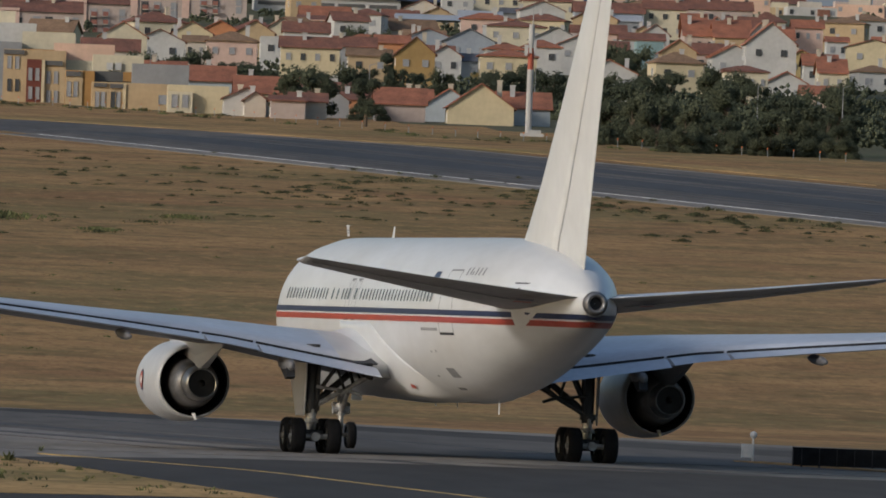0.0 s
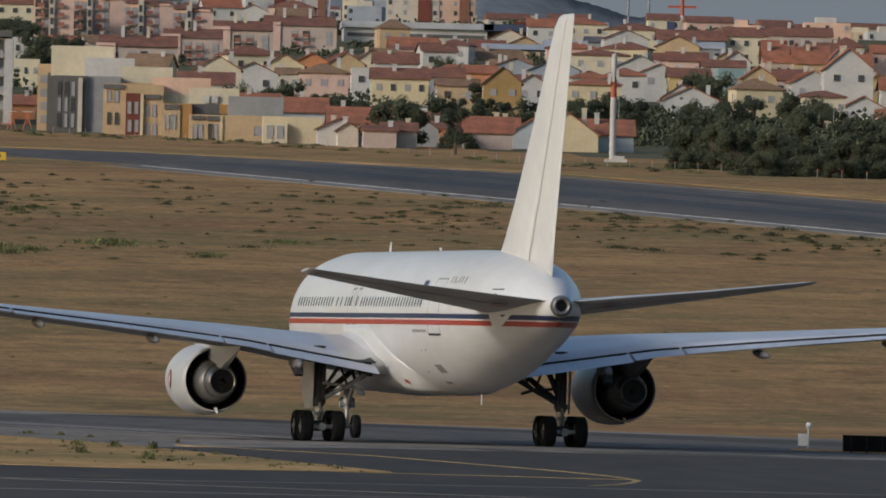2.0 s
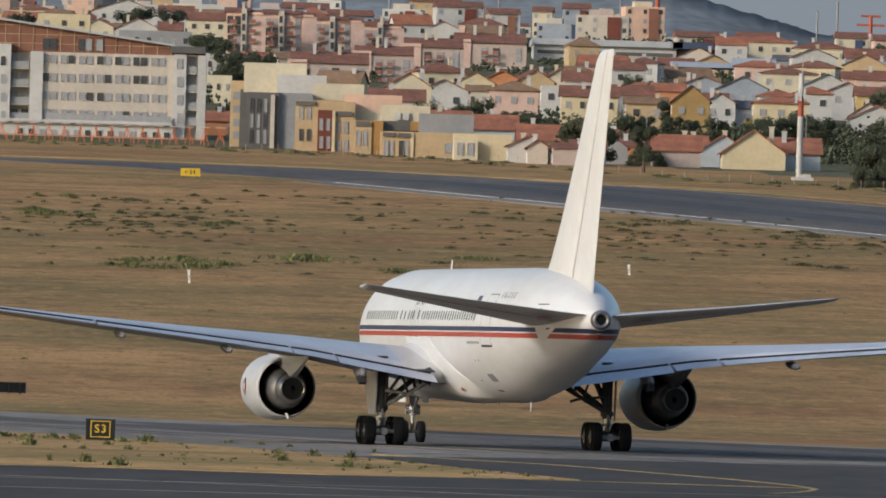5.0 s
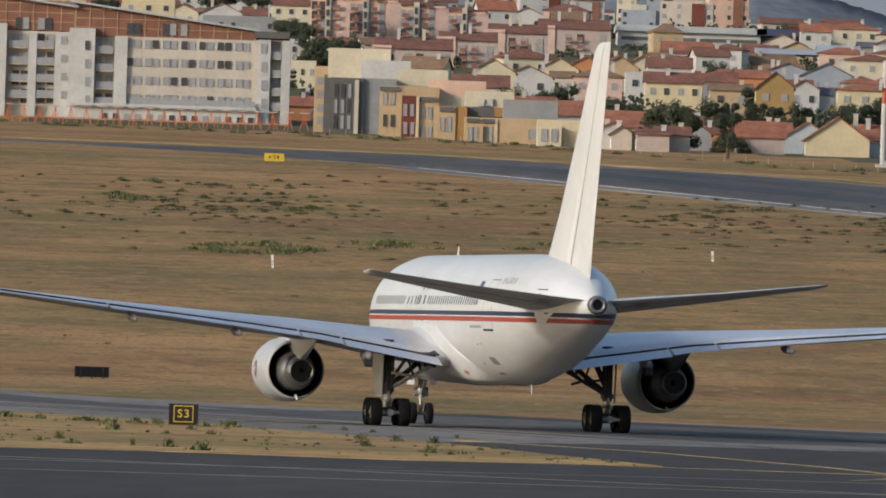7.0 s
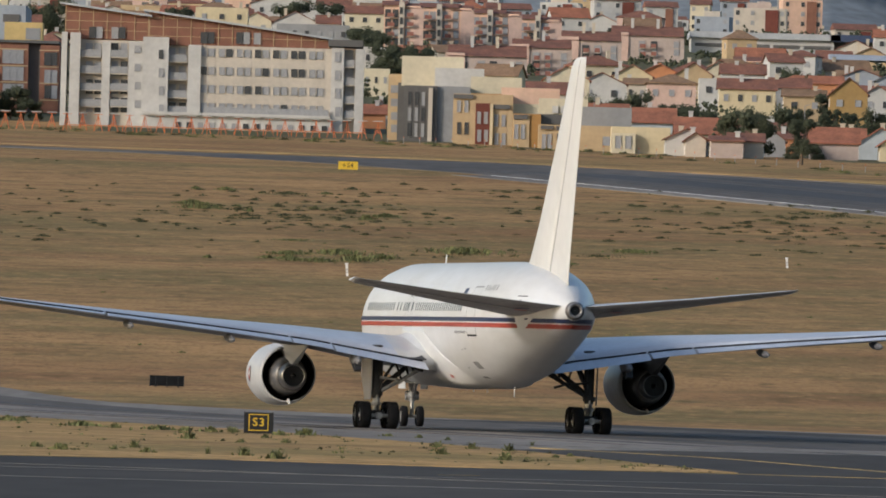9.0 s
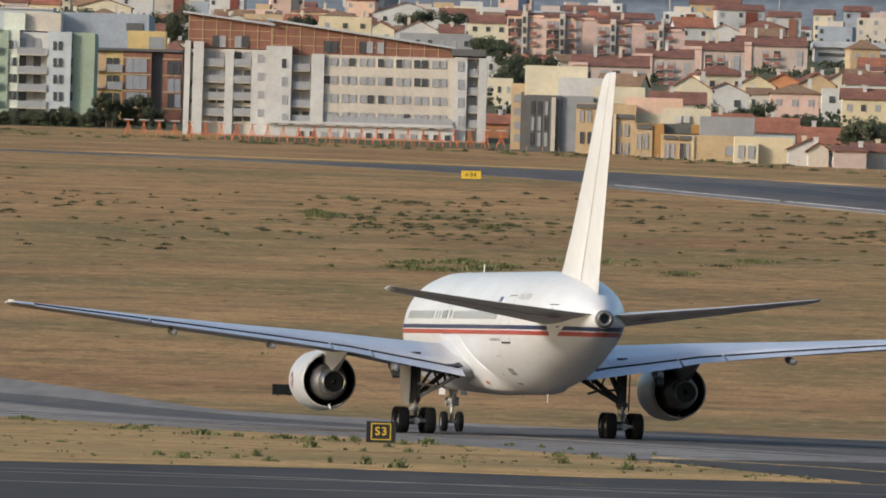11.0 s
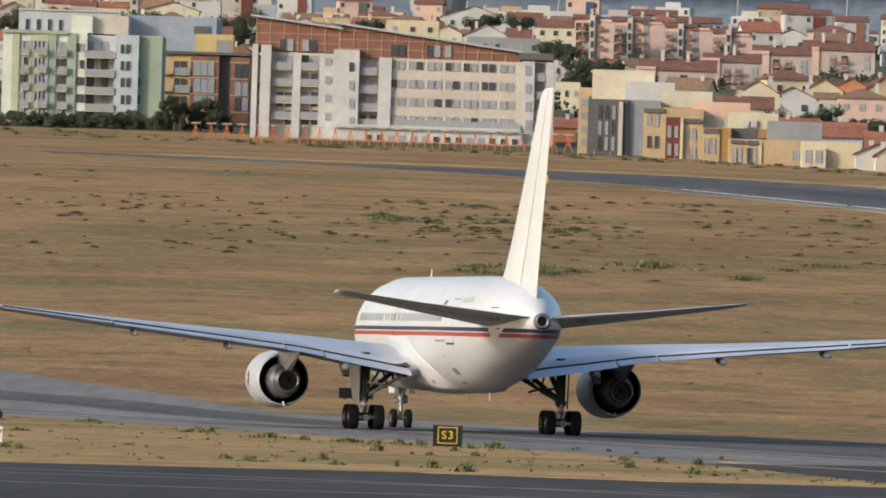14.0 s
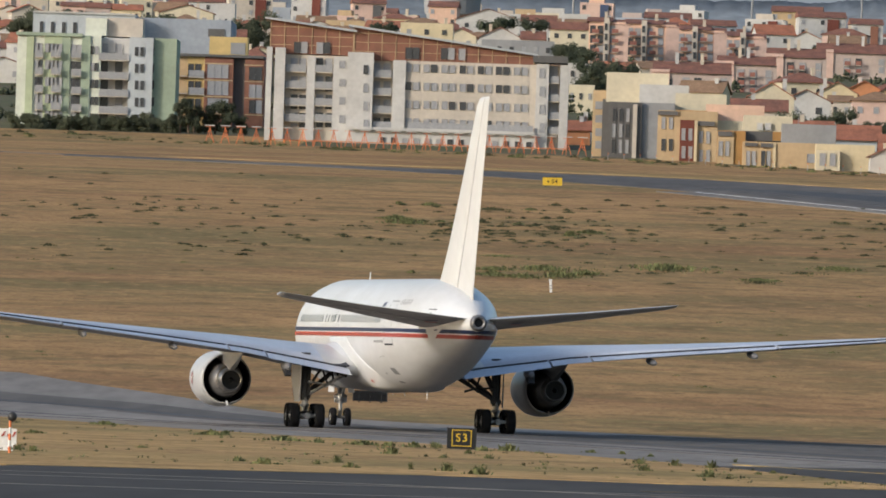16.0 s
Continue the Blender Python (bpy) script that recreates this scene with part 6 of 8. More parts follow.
panes(t, 0.86, 2.61, 5.16, 5.16, 1, 3, 1.00, 1.40, 0.00, "shut", 0.00)
balcony(t, -3.36, -1.86, 4.97, -1.00, 0.00, RAIL_RED, 0.80)
balcony(t, 0.76, 2.13, 5.10, -1.00, 0.00, RAIL_RED, 0.80)
panes(t, -3.13, -1.57, 2.98, 2.98, 1, 2, 1.10, 1.50, 0.00, "mix", 0.00)
panes(t, 0.93, 2.67, 3.17, 3.17, 1, 3, 1.00, 1.40, 0.00, "shut", 0.00)
balcony(t, -3.29, -1.79, 2.97, -1.00, 0.00, RAIL_RED, 0.80)
balcony(t, 0.83, 2.20, 3.11, -1.00, 0.00, RAIL_RED, 0.80)
panes(t, -3.06, -1.50, 0.98, 0.98, 1, 2, 1.10, 1.50, 0.00, "mix", 0.00)
panes(t, 0.99, 2.74, 1.17, 1.17, 1, 3, 1.00, 1.40, 0.00, "shut", 0.00)
balcony(t, -3.23, -1.73, 0.97, -1.00, 0.00, RAIL_RED, 0.80)
balcony(t, 0.89, 2.27, 1.11, -1.00, 0.00, RAIL_RED, 0.80)
ridge_roof(t, -4.27, 0.60, 9.37, 10.50, 12)
ridge_roof(t, -0.63, 3.74, 8.86, 10.11, 12)
chimney(t, -0.6, 5, 10.1)
t = building("apartment_block", "peach apartment block with tiled roofs and red-brown balconies", "apartment building", -0.4, 2585, 0, "peach apartment blocks")
slab(t, "wall", -5.49, 4.95, 0.00, 12.00, -4.00, 8.98, WALL["peach"])
slab(t, "wall", 2.82, 5.58, -0.30, 10.70, -4.00, 8.62, WALL["pink"])
slab(t, "stair_strip", -2.36, -1.23, -0.70, 2.30, -4.00, 9.67, WALL["stone"])
slab(t, "stair_window", -2.25, -1.62, -0.80, -0.50, 7.15, 8.53, GLASS_DARK)
slab(t, "stair_window", -2.18, -1.55, -0.80, -0.50, 5.01, 6.39, GLASS_DARK)
slab(t, "stair_window", -2.11, -1.48, -0.80, -0.50, 2.87, 4.25, GLASS_DARK)
slab(t, "stair_window", -2.04, -1.41, -0.80, -0.50, 0.73, 2.12, GLASS_DARK)
panes(t, -4.68, -3.11, 6.48, 6.48, 1, 2, 1.10, 1.50, 0.00, "mix", 0.00)
panes(t, -0.60, 3.93, 6.72, 6.72, 1, 3, 1.00, 1.40, 0.00, "shut", 0.00)
balcony(t, -4.85, -3.34, 6.47, -1.00, 0.00, RAIL_RED, 0.80)
balcony(t, -0.70, 0.69, 6.60, -1.00, 0.00, RAIL_RED, 0.80)
panes(t, -4.62, -3.04, 4.47, 4.47, 1, 2, 1.10, 1.50, 0.00, "mix", 0.00)
panes(t, -0.53, 4.00, 4.70, 4.70, 1, 3, 1.00, 1.40, 0.00, "shut", 0.00)
balcony(t, -4.78, -3.27, 4.45, -1.00, 0.00, RAIL_RED, 0.80)
balcony(t, -0.63, 0.75, 4.59, -1.00, 0.00, RAIL_RED, 0.80)
panes(t, -4.55, -2.98, 2.45, 2.45, 1, 2, 1.10, 1.50, 0.00, "mix", 0.00)
panes(t, -0.46, 4.07, 2.69, 2.69, 1, 3, 1.00, 1.40, 0.00, "shut", 0.00)
balcony(t, -4.71, -3.21, 2.44, -1.00, 0.00, RAIL_RED, 0.80)
balcony(t, -0.56, 0.82, 2.58, -1.00, 0.00, RAIL_RED, 0.80)
panes(t, -4.48, -2.91, 0.44, 0.44, 1, 2, 1.10, 1.50, 0.00, "mix", 0.00)
panes(t, -0.40, 4.13, 0.67, 0.67, 1, 3, 1.00, 1.40, 0.00, "shut", 0.00)
balcony(t, -4.65, -3.14, 0.43, -1.00, 0.00, RAIL_RED, 0.80)
balcony(t, -0.50, 0.89, 0.56, -1.00, 0.00, RAIL_RED, 0.80)
ridge_roof(t, -5.70, 1.97, 8.94, 10.07, 12)
ridge_roof(t, 0.73, 5.14, 8.47, 9.72, 12)
chimney(t, 0.7, 5, 9.7)
t = building("apartment_block", "peach apartment block with tiled roofs and red-brown balconies", "apartment building", 10.1, 2607, 0, "peach apartment blocks")
slab(t, "wall", -5.26, 4.64, 0.00, 12.00, -4.00, 7.80, WALL["peach"])
slab(t, "wall", 2.49, 5.28, -0.30, 10.70, -4.00, 7.42, WALL["pink"])
slab(t, "stair_strip", -2.10, -0.96, -0.70, 2.30, -4.00, 8.50, WALL["stone"])
slab(t, "stair_window", -1.95, -1.32, -0.80, -0.50, 5.96, 7.35, GLASS_DARK)
slab(t, "stair_window", -1.88, -1.24, -0.80, -0.50, 3.80, 5.20, GLASS_DARK)
slab(t, "stair_window", -1.81, -1.17, -0.80, -0.50, 1.64, 3.04, GLASS_DARK)
slab(t, "stair_window", -1.74, -1.10, -0.80, -0.50, -0.51, 0.88, GLASS_DARK)
panes(t, -4.40, -2.82, 5.29, 5.29, 1, 2, 1.10, 1.50, 0.00, "mix", 0.00)
panes(t, -0.28, 3.65, 5.52, 5.52, 1, 3, 1.00, 1.40, 0.00, "shut", 0.00)
balcony(t, -4.57, -3.04, 5.27, -1.00, 0.00, RAIL_RED, 0.80)
balcony(t, -0.38, 1.01, 5.41, -1.00, 0.00, RAIL_RED, 0.80)
panes(t, -4.34, -2.75, 3.26, 3.26, 1, 2, 1.10, 1.50, 0.00, "mix", 0.00)
panes(t, -0.21, 3.72, 3.48, 3.48, 1, 3, 1.00, 1.40, 0.00, "shut", 0.00)
balcony(t, -4.50, -2.98, 3.24, -1.00, 0.00, RAIL_RED, 0.80)
balcony(t, -0.31, 1.08, 3.38, -1.00, 0.00, RAIL_RED, 0.80)
panes(t, -4.27, -2.68, 1.23, 1.23, 1, 2, 1.10, 1.50, 0.00, "mix", 0.00)
panes(t, -0.15, 3.79, 1.45, 1.45, 1, 3, 1.00, 1.40, 0.00, "shut", 0.00)
balcony(t, -4.43, -2.91, 1.21, -1.00, 0.00, RAIL_RED, 0.80)
balcony(t, -0.25, 1.15, 1.35, -1.00, 0.00, RAIL_RED, 0.80)
ridge_roof(t, -5.43, 1.68, 7.75, 8.89, 12)
ridge_roof(t, 0.43, 4.87, 7.26, 8.53, 12)
chimney(t, 0.4, 5, 8.5)
t = building("apartment_block", "peach apartment block with tiled roofs and red-brown balconies", "apartment building", 19.5, 2628, 0, "peach apartment blocks")
slab(t, "wall", -4.37, 3.88, 0.00, 12.00, -4.00, 6.57, WALL["peach"])
slab(t, "wall", 1.71, 4.53, -0.30, 10.70, -4.00, 6.16, WALL["pink"])
slab(t, "stair_strip", -1.19, -0.04, -0.70, 2.30, -4.00, 7.31, WALL["stone"])
slab(t, "stair_window", -1.01, -0.38, -0.80, -0.50, 4.74, 6.15, GLASS_DARK)
slab(t, "stair_window", -0.94, -0.30, -0.80, -0.50, 2.57, 3.98, GLASS_DARK)
slab(t, "stair_window", -0.87, -0.23, -0.80, -0.50, 0.40, 1.80, GLASS_DARK)
slab(t, "stair_window", -0.80, -0.16, -0.80, -0.50, -1.78, -0.37, GLASS_DARK)
panes(t, -3.48, -1.88, 4.08, 4.08, 1, 2, 1.10, 1.50, 0.00, "mix", 0.00)
panes(t, 0.67, 2.91, 4.28, 4.28, 1, 3, 1.00, 1.40, 0.00, "shut", 0.00)
balcony(t, -3.65, -2.12, 4.05, -1.00, 0.00, RAIL_RED, 0.80)
balcony(t, 0.57, 1.98, 4.19, -1.00, 0.00, RAIL_RED, 0.80)
panes(t, -3.42, -1.82, 2.03, 2.03, 1, 2, 1.10, 1.50, 0.00, "mix", 0.00)
panes(t, 0.74, 2.98, 2.23, 2.23, 1, 3, 1.00, 1.40, 0.00, "shut", 0.00)
balcony(t, -3.58, -2.05, 2.00, -1.00, 0.00, RAIL_RED, 0.80)
balcony(t, 0.64, 2.04, 2.14, -1.00, 0.00, RAIL_RED, 0.80)
ridge_roof(t, -4.52, 0.92, 6.52, 7.67, 12)
ridge_roof(t, -0.34, 4.13, 6.00, 7.28, 12)
chimney(t, -0.3, 5, 7.3)
t = building("apartment_block", "rose-grey apartment block with tiled roof and balconies", "apartment building", 7.0, 2201, 0, "rose-grey apartment blocks")
slab(t, "wall", -7.24, 7.06, 0.00, 12.00, -4.00, 5.02, WALL["rosegrey"])
slab(t, "wall", -7.59, -4.05, -0.30, 10.70, -4.00, 5.57, WALL["pink"])
ridge_roof(t, -6.84, 6.71, 5.02, 7.21, 12.4)
chimney(t, -2.8, 5, 7.2)
chimney(t, 1.7, 5, 7.2)
balcony(t, -1.51, -0.44, 2.85, -1.00, 0.00, RAIL_RED, 0.80)
balcony(t, 0.53, 1.49, 2.91, -1.00, 0.00, RAIL_RED, 0.80)
panes(t, -1.10, 1.04, 2.67, 2.67, 1, 2, 1.20, 1.50, 0.00, "mix", 0.00)
panes(t, 5.62, 5.62, 3.00, 3.00, 1, 1, 1.00, 1.20, 0.00, "shut", 0.00)
panes(t, -4.15, -4.15, 2.68, 2.68, 1, 1, 1.00, 1.20, 0.00, "mix", 0.00)
balcony(t, -1.46, -0.39, 1.45, -1.00, 0.00, RAIL_RED, 0.80)
balcony(t, 0.57, 1.54, 1.52, -1.00, 0.00, RAIL_RED, 0.80)
panes(t, -1.05, 1.09, 1.27, 1.27, 1, 2, 1.20, 1.50, 0.00, "mix", 0.00)
panes(t, 5.67, 5.67, 1.61, 1.61, 1, 1, 1.00, 1.20, 0.00, "shut", 0.00)
panes(t, -4.10, -4.10, 1.29, 1.29, 1, 1, 1.00, 1.20, 0.00, "mix", 0.00)
balcony(t, -1.42, -0.35, 0.06, -1.00, 0.00, RAIL_RED, 0.80)
balcony(t, 0.62, 1.58, 0.13, -1.00, 0.00, RAIL_RED, 0.80)
panes(t, -1.01, 1.14, -0.12, -0.12, 1, 2, 1.20, 1.50, 0.00, "mix", 0.00)
panes(t, 5.71, 5.71, 0.22, 0.22, 1, 1, 1.00, 1.20, 0.00, "shut", 0.00)
panes(t, -4.06, -4.06, -0.11, -0.11, 1, 1, 1.00, 1.20, 0.00, "mix", 0.00)
t = building("apartment_block", "rose-grey apartment block with tiled roof and balconies", "apartment building", 17.5, 2313, 0, "rose-grey apartment blocks")
slab(t, "wall", -5.70, 5.67, 0.00, 12.00, -4.00, 5.16, WALL["rosegrey"])
slab(t, "wall", -6.07, -2.36, -0.30, 10.70, -4.00, 5.81, WALL["pink"])
ridge_roof(t, -5.27, 5.30, 5.16, 6.96, 12.4)
chimney(t, -1.3, 5, 7.0)
chimney(t, 0.3, 5, 7.0)
balcony(t, -1.51, -0.39, 2.88, -1.00, 0.00, RAIL_RED, 0.80)
balcony(t, 0.63, 1.64, 2.95, -1.00, 0.00, RAIL_RED, 0.80)
panes(t, -1.08, 1.17, 2.73, 2.73, 1, 2, 1.20, 1.50, 0.00, "mix", 0.00)
panes(t, 4.15, 4.15, 3.01, 3.01, 1, 1, 1.00, 1.20, 0.00, "shut", 0.00)
panes(t, -4.29, -4.29, 2.73, 2.73, 1, 1, 1.00, 1.20, 0.00, "mix", 0.00)
balcony(t, -1.46, -0.34, 1.42, -1.00, 0.00, RAIL_RED, 0.80)
balcony(t, 0.68, 1.69, 1.49, -1.00, 0.00, RAIL_RED, 0.80)
panes(t, -1.03, 1.22, 1.26, 1.26, 1, 2, 1.20, 1.50, 0.00, "mix", 0.00)
panes(t, 4.20, 4.20, 1.55, 1.55, 1, 1, 1.00, 1.20, 0.00, "shut", 0.00)
panes(t, -4.24, -4.24, 1.27, 1.27, 1, 1, 1.00, 1.20, 0.00, "mix", 0.00)
balcony(t, -1.41, -0.29, -0.05, -1.00, 0.00, RAIL_RED, 0.80)
balcony(t, 0.72, 1.74, 0.02, -1.00, 0.00, RAIL_RED, 0.80)
panes(t, -0.98, 1.27, -0.20, -0.20, 1, 2, 1.20, 1.50, 0.00, "mix", 0.00)
panes(t, 4.25, 4.25, 0.09, 0.09, 1, 1, 1.00, 1.20, 0.00, "shut", 0.00)
panes(t, -4.19, -4.19, -0.19, -0.19, 1, 1, 1.00, 1.20, 0.00, "mix", 0.00)
t = building("apartment_block", "rose-grey apartment block with tiled roof and balconies", "apartment building", 27.4, 2364, 0, "rose-grey apartment blocks")
slab(t, "wall", -5.88, 5.79, 0.00, 12.00, -4.00, 6.10, WALL["rosegrey"])
slab(t, "wall", -6.26, -2.47, -0.30, 10.70, -4.00, 6.75, WALL["pink"])
ridge_roof(t, -5.46, 5.41, 6.09, 8.05, 12.4)
chimney(t, -1.5, 5, 8.1)
chimney(t, 0.4, 5, 8.1)
balcony(t, -1.58, -0.43, 3.76, -1.00, 0.00, RAIL_RED, 0.80)
balcony(t, 0.60, 1.64, 3.83, -1.00, 0.00, RAIL_RED, 0.80)
panes(t, -1.14, 1.16, 3.62, 3.62, 1, 2, 1.20, 1.50, 0.00, "mix", 0.00)
panes(t, 4.24, 4.24, 3.91, 3.91, 1, 1, 1.00, 1.20, 0.00, "shut", 0.00)
panes(t, -4.42, -4.42, 3.63, 3.63, 1, 1, 1.00, 1.20, 0.00, "mix", 0.00)
balcony(t, -1.53, -0.38, 2.27, -1.00, 0.00, RAIL_RED, 0.80)
balcony(t, 0.65, 1.69, 2.34, -1.00, 0.00, RAIL_RED, 0.80)
panes(t, -1.09, 1.21, 2.13, 2.13, 1, 2, 1.20, 1.50, 0.00, "mix", 0.00)
panes(t, 4.29, 4.29, 2.42, 2.42, 1, 1, 1.00, 1.20, 0.00, "shut", 0.00)
panes(t, -4.37, -4.37, 2.13, 2.13, 1, 1, 1.00, 1.20, 0.00, "mix", 0.00)
balcony(t, -1.49, -0.33, 0.77, -1.00, 0.00, RAIL_RED, 0.80)
balcony(t, 0.70, 1.74, 0.84, -1.00, 0.00, RAIL_RED, 0.80)
panes(t, -1.04, 1.26, 0.63, 0.63, 1, 2, 1.20, 1.50, 0.00, "mix", 0.00)
panes(t, 4.33, 4.33, 0.92, 0.92, 1, 1, 1.00, 1.20, 0.00, "shut", 0.00)
panes(t, -4.32, -4.32, 0.63, 0.63, 1, 1, 1.00, 1.20, 0.00, "mix", 0.00)
t = building("apartment_block", "rose-grey apartment block with tiled roof and balconies", "apartment building", 40.6, 2514, 0, "rose-grey apartment blocks")
slab(t, "wall", -7.55, 7.50, 0.00, 12.00, -4.00, 5.20, WALL["rosegrey"])
slab(t, "wall", -7.96, -3.92, -0.30, 10.70, -4.00, 5.85, WALL["pink"])
ridge_roof(t, -7.08, 7.11, 5.20, 7.34, 12.4)
chimney(t, -3.1, 5, 7.3)
chimney(t, 2.1, 5, 7.3)
balcony(t, -1.64, -0.42, 2.72, -1.00, 0.00, RAIL_RED, 0.80)
balcony(t, 0.68, 1.78, 2.79, -1.00, 0.00, RAIL_RED, 0.80)
panes(t, -1.17, 1.27, 2.61, 2.61, 1, 2, 1.20, 1.50, 0.00, "mix", 0.00)
panes(t, 5.86, 5.86, 2.96, 2.96, 1, 1, 1.00, 1.20, 0.00, "shut", 0.00)
panes(t, -4.66, -4.66, 2.61, 2.61, 1, 1, 1.00, 1.20, 0.00, "mix", 0.00)
balcony(t, -1.59, -0.37, 1.12, -1.00, 0.00, RAIL_RED, 0.80)
balcony(t, 0.73, 1.84, 1.20, -1.00, 0.00, RAIL_RED, 0.80)
panes(t, -1.12, 1.33, 1.02, 1.02, 1, 2, 1.20, 1.50, 0.00, "mix", 0.00)
panes(t, 5.92, 5.92, 1.37, 1.37, 1, 1, 1.00, 1.20, 0.00, "shut", 0.00)
panes(t, -4.61, -4.61, 1.02, 1.02, 1, 1, 1.00, 1.20, 0.00, "mix", 0.00)

# long low industrial buildings
t = building("warehouse", "long white and blue industrial building with window band", "warehouse", 78.0, 2653, 0, "warehouses")
slab(t, "wall", -25.70, 5.03, 0.00, 25.00, -4.00, 3.33, WALL["white"])
slab(t, "roof", -26.16, 6.38, -1.00, 27.00, 3.32, 4.64, ROOF["metal"])
slab(t, "band", -24.98, 4.28, -0.20, 0.30, 1.43, 2.16, WALL["darkgrey"])
slab(t, "roof", 4.20, 17.37, -1.00, 27.00, 3.23, 4.70, WALL["navy"])
slab(t, "wall", 5.09, 17.18, 2.00, 22.00, -4.00, 3.32, WALL["darkgrey"])
t = building("warehouse", "long peach hall with red tiled roofs", "warehouse", 65.8, 2367, 0, "warehouses")
slab(t, "wall", -10.52, 7.43, 0.00, 14.00, -4.00, 2.95, WALL["peach"])
slab(t, "wall", 7.13, 10.72, 1.00, 13.00, -4.00, 3.29, WALL["yellow"])
slab(t, "pilaster", -9.88, -9.49, -0.30, 0.20, -4.00, 2.69, WALL["white"])
slab(t, "pilaster", -6.61, -6.22, -0.30, 0.20, -4.00, 2.79, WALL["white"])
slab(t, "pilaster", -3.35, -2.96, -0.30, 0.20, -4.00, 2.89, WALL["white"])
slab(t, "pilaster", -0.09, 0.30, -0.30, 0.20, -4.00, 2.99, WALL["white"])
slab(t, "pilaster", 3.17, 3.57, -0.30, 0.20, -4.00, 3.09, WALL["white"])
slab(t, "pilaster", 6.44, 6.83, -0.30, 0.20, -4.00, 3.19, WALL["white"])
ridge_roof(t, -10.59, -1.12, 2.69, 3.99, 14)
ridge_roof(t, -1.45, 7.69, 2.96, 4.27, 14)
ridge_roof(t, 7.78, 27.39, 3.74, 4.92, 14, "metal")

# houses of the hillside town
house(60.6, 1600, 8.2, 10.0, 2.2, 2.9, "paleyellow", "tile", "gable", 0, 0, 0)
house(66.5, 1612, 6.5, 9.0, 2.2, 2.0, "blue", "tile", "side", 0, 0, 2)
house(57.5, 1625, 6.3, 8.7, 2.2, 2.0, "blue", "tile", "gable", 0, 0, 2)
house(54.2, 1650, 3.9, 7.6, 2.2, 1.7, "white", "tile", "side", 0, 0, 1)
house(50.7, 1605, 6.2, 8.9, 2.2, 2.0, "rosegrey", "tile", "side", 0, 0, 3)
house(41.8, 1625, 6.0, 9.6, 2.2, 2.2, "grey", "oldtile", "gable", 0, 0, 0)
house(38.8, 1590, 4.4, 6.0, 2.2, 1.0, "stone", "oldtile", "side", 0, 0, 0)
house(46.6, 1660, 4.1, 6.0, 2.2, 0.9, "orange", "oldtile", "side", 0, 0, 0)
house(44.6, 1720, 8.3, 7.5, 2.3, 1.7, "maroon", "oldtile", "side", 0, 0, 0)
house(35.7, 1690, 8.3, 10.0, 2.4, 2.2, "cream", "tile", "side", 0, 0, 2)
house(28.5, 1720, 6.8, 9.0, 3.6, 2.0, "blue", "tile", "side", 0, 1, 2)
house(31.3, 1600, 5.5, 9.1, 2.2, 1.3, "white", "oldtile", "gable", 0, 0, 1)
house(32.3, 1592, 2.6, 9.8, 2.2, 0.9, "stone", "oldtile", "gable", 0, 0, 0)
house(36.2, 1585, 4.2, 6.0, 2.2, 0.6, "rosegrey", "oldtile", "side", 0, 0, 0)
house(23.0, 1760, 5.7, 7.2, 4.1, 1.6, "white", "tile", "side", 0, 0, 0)
house(18.6, 1928, 7.2, 9.9, 6.0, 2.2, "cream", "tile", "gable", 0, 1, 2)
house(24.5, 1956, 7.8, 8.2, 5.0, 1.8, "white", "oldtile", "gable", 0, 1, 2)
house(16.7, 1916, 8.5, 7.9, 4.0, 1.8, "stone", "oldtile", "side", 0, 1, 3)
house(30.6, 2038, 6.6, 8.0, 5.0, 1.9, "paleyellow", "oldtile", "gable", 0, 1, 2)
house(35.6, 2070, 6.5, 10.5, 5.0, 1.7, "orange", "tile", "gable", 0, 1, 2)
house(35.0, 1922, 7.6, 8.8, 6.0, 1.6, "pink", "brown", "hip", 0, 2, 3)
house(41.3, 2068, 6.3, 8.7, 5.0, 2.0, "tan", "oldtile", "gable", 0, 1, 2)
house(46.7, 2114, 5.6, 11.0, 5.0, 1.9, "cream", "oldtile", "gable", 0, 1, 2)
house(48.8, 2034, 7.2, 7.1, 6.0, 1.6, "white", "oldtile", "side", 0, 1, 2)
house(42.8, 2016, 3.2, 9.0, 5.0, 0.4, "white", "tile", "flat", 0, 1, 1)
house(46.2, 1896, 8.7, 6.6, 6.0, 1.5, "paleyellow", "oldtile", "side", 0, 1, 4)
house(49.7, 1904, 2.5, 9.0, 4.0, 0.4, "tan", "tile", "flat", 0, 0, 0)
house(55.0, 1974, 6.4, 6.7, 5.0, 1.5, "grey", "oldtile", "side", 0, 1, 2)
house(56.8, 1956, 6.6, 6.0, 4.0, 1.0, "tan", "brown", "side", 0, 1, 2)
house(62.2, 2020, 5.3, 6.0, 5.0, 1.2, "orange", "tile", "side", 0, 1, 2)
house(61.3, 1878, 5.7, 9.4, 6.0, 2.4, "mustard", "oldtile", "gable", 0, 1, 2)
house(70.2, 2090, 7.4, 10.5, 5.0, 1.4, "bluegrey", "oldtile", "gable", 0, 1, 2)
house(67.2, 1940, 3.8, 6.0, 5.0, 1.2, "white", "oldtile", "side", 0, 1, 2)
house(31.0, 2024, 3.7, 6.0, 4.0, 0.9, "stone", "brown", "side", 0, 1, 2)
house(75.1, 1880, 8.3, 9.4, 6.0, 1.2, "paleyellow", "tile", "hip", 0, 1, 3)
house(67.4, 1926, 4.8, 9.9, 5.0, 1.5, "white", "oldtile", "gable", 0, 1, 2)
house(70.9, 1942, 5.4, 6.0, 4.0, 1.1, "white", "slate", "side", 0, 1, 2)
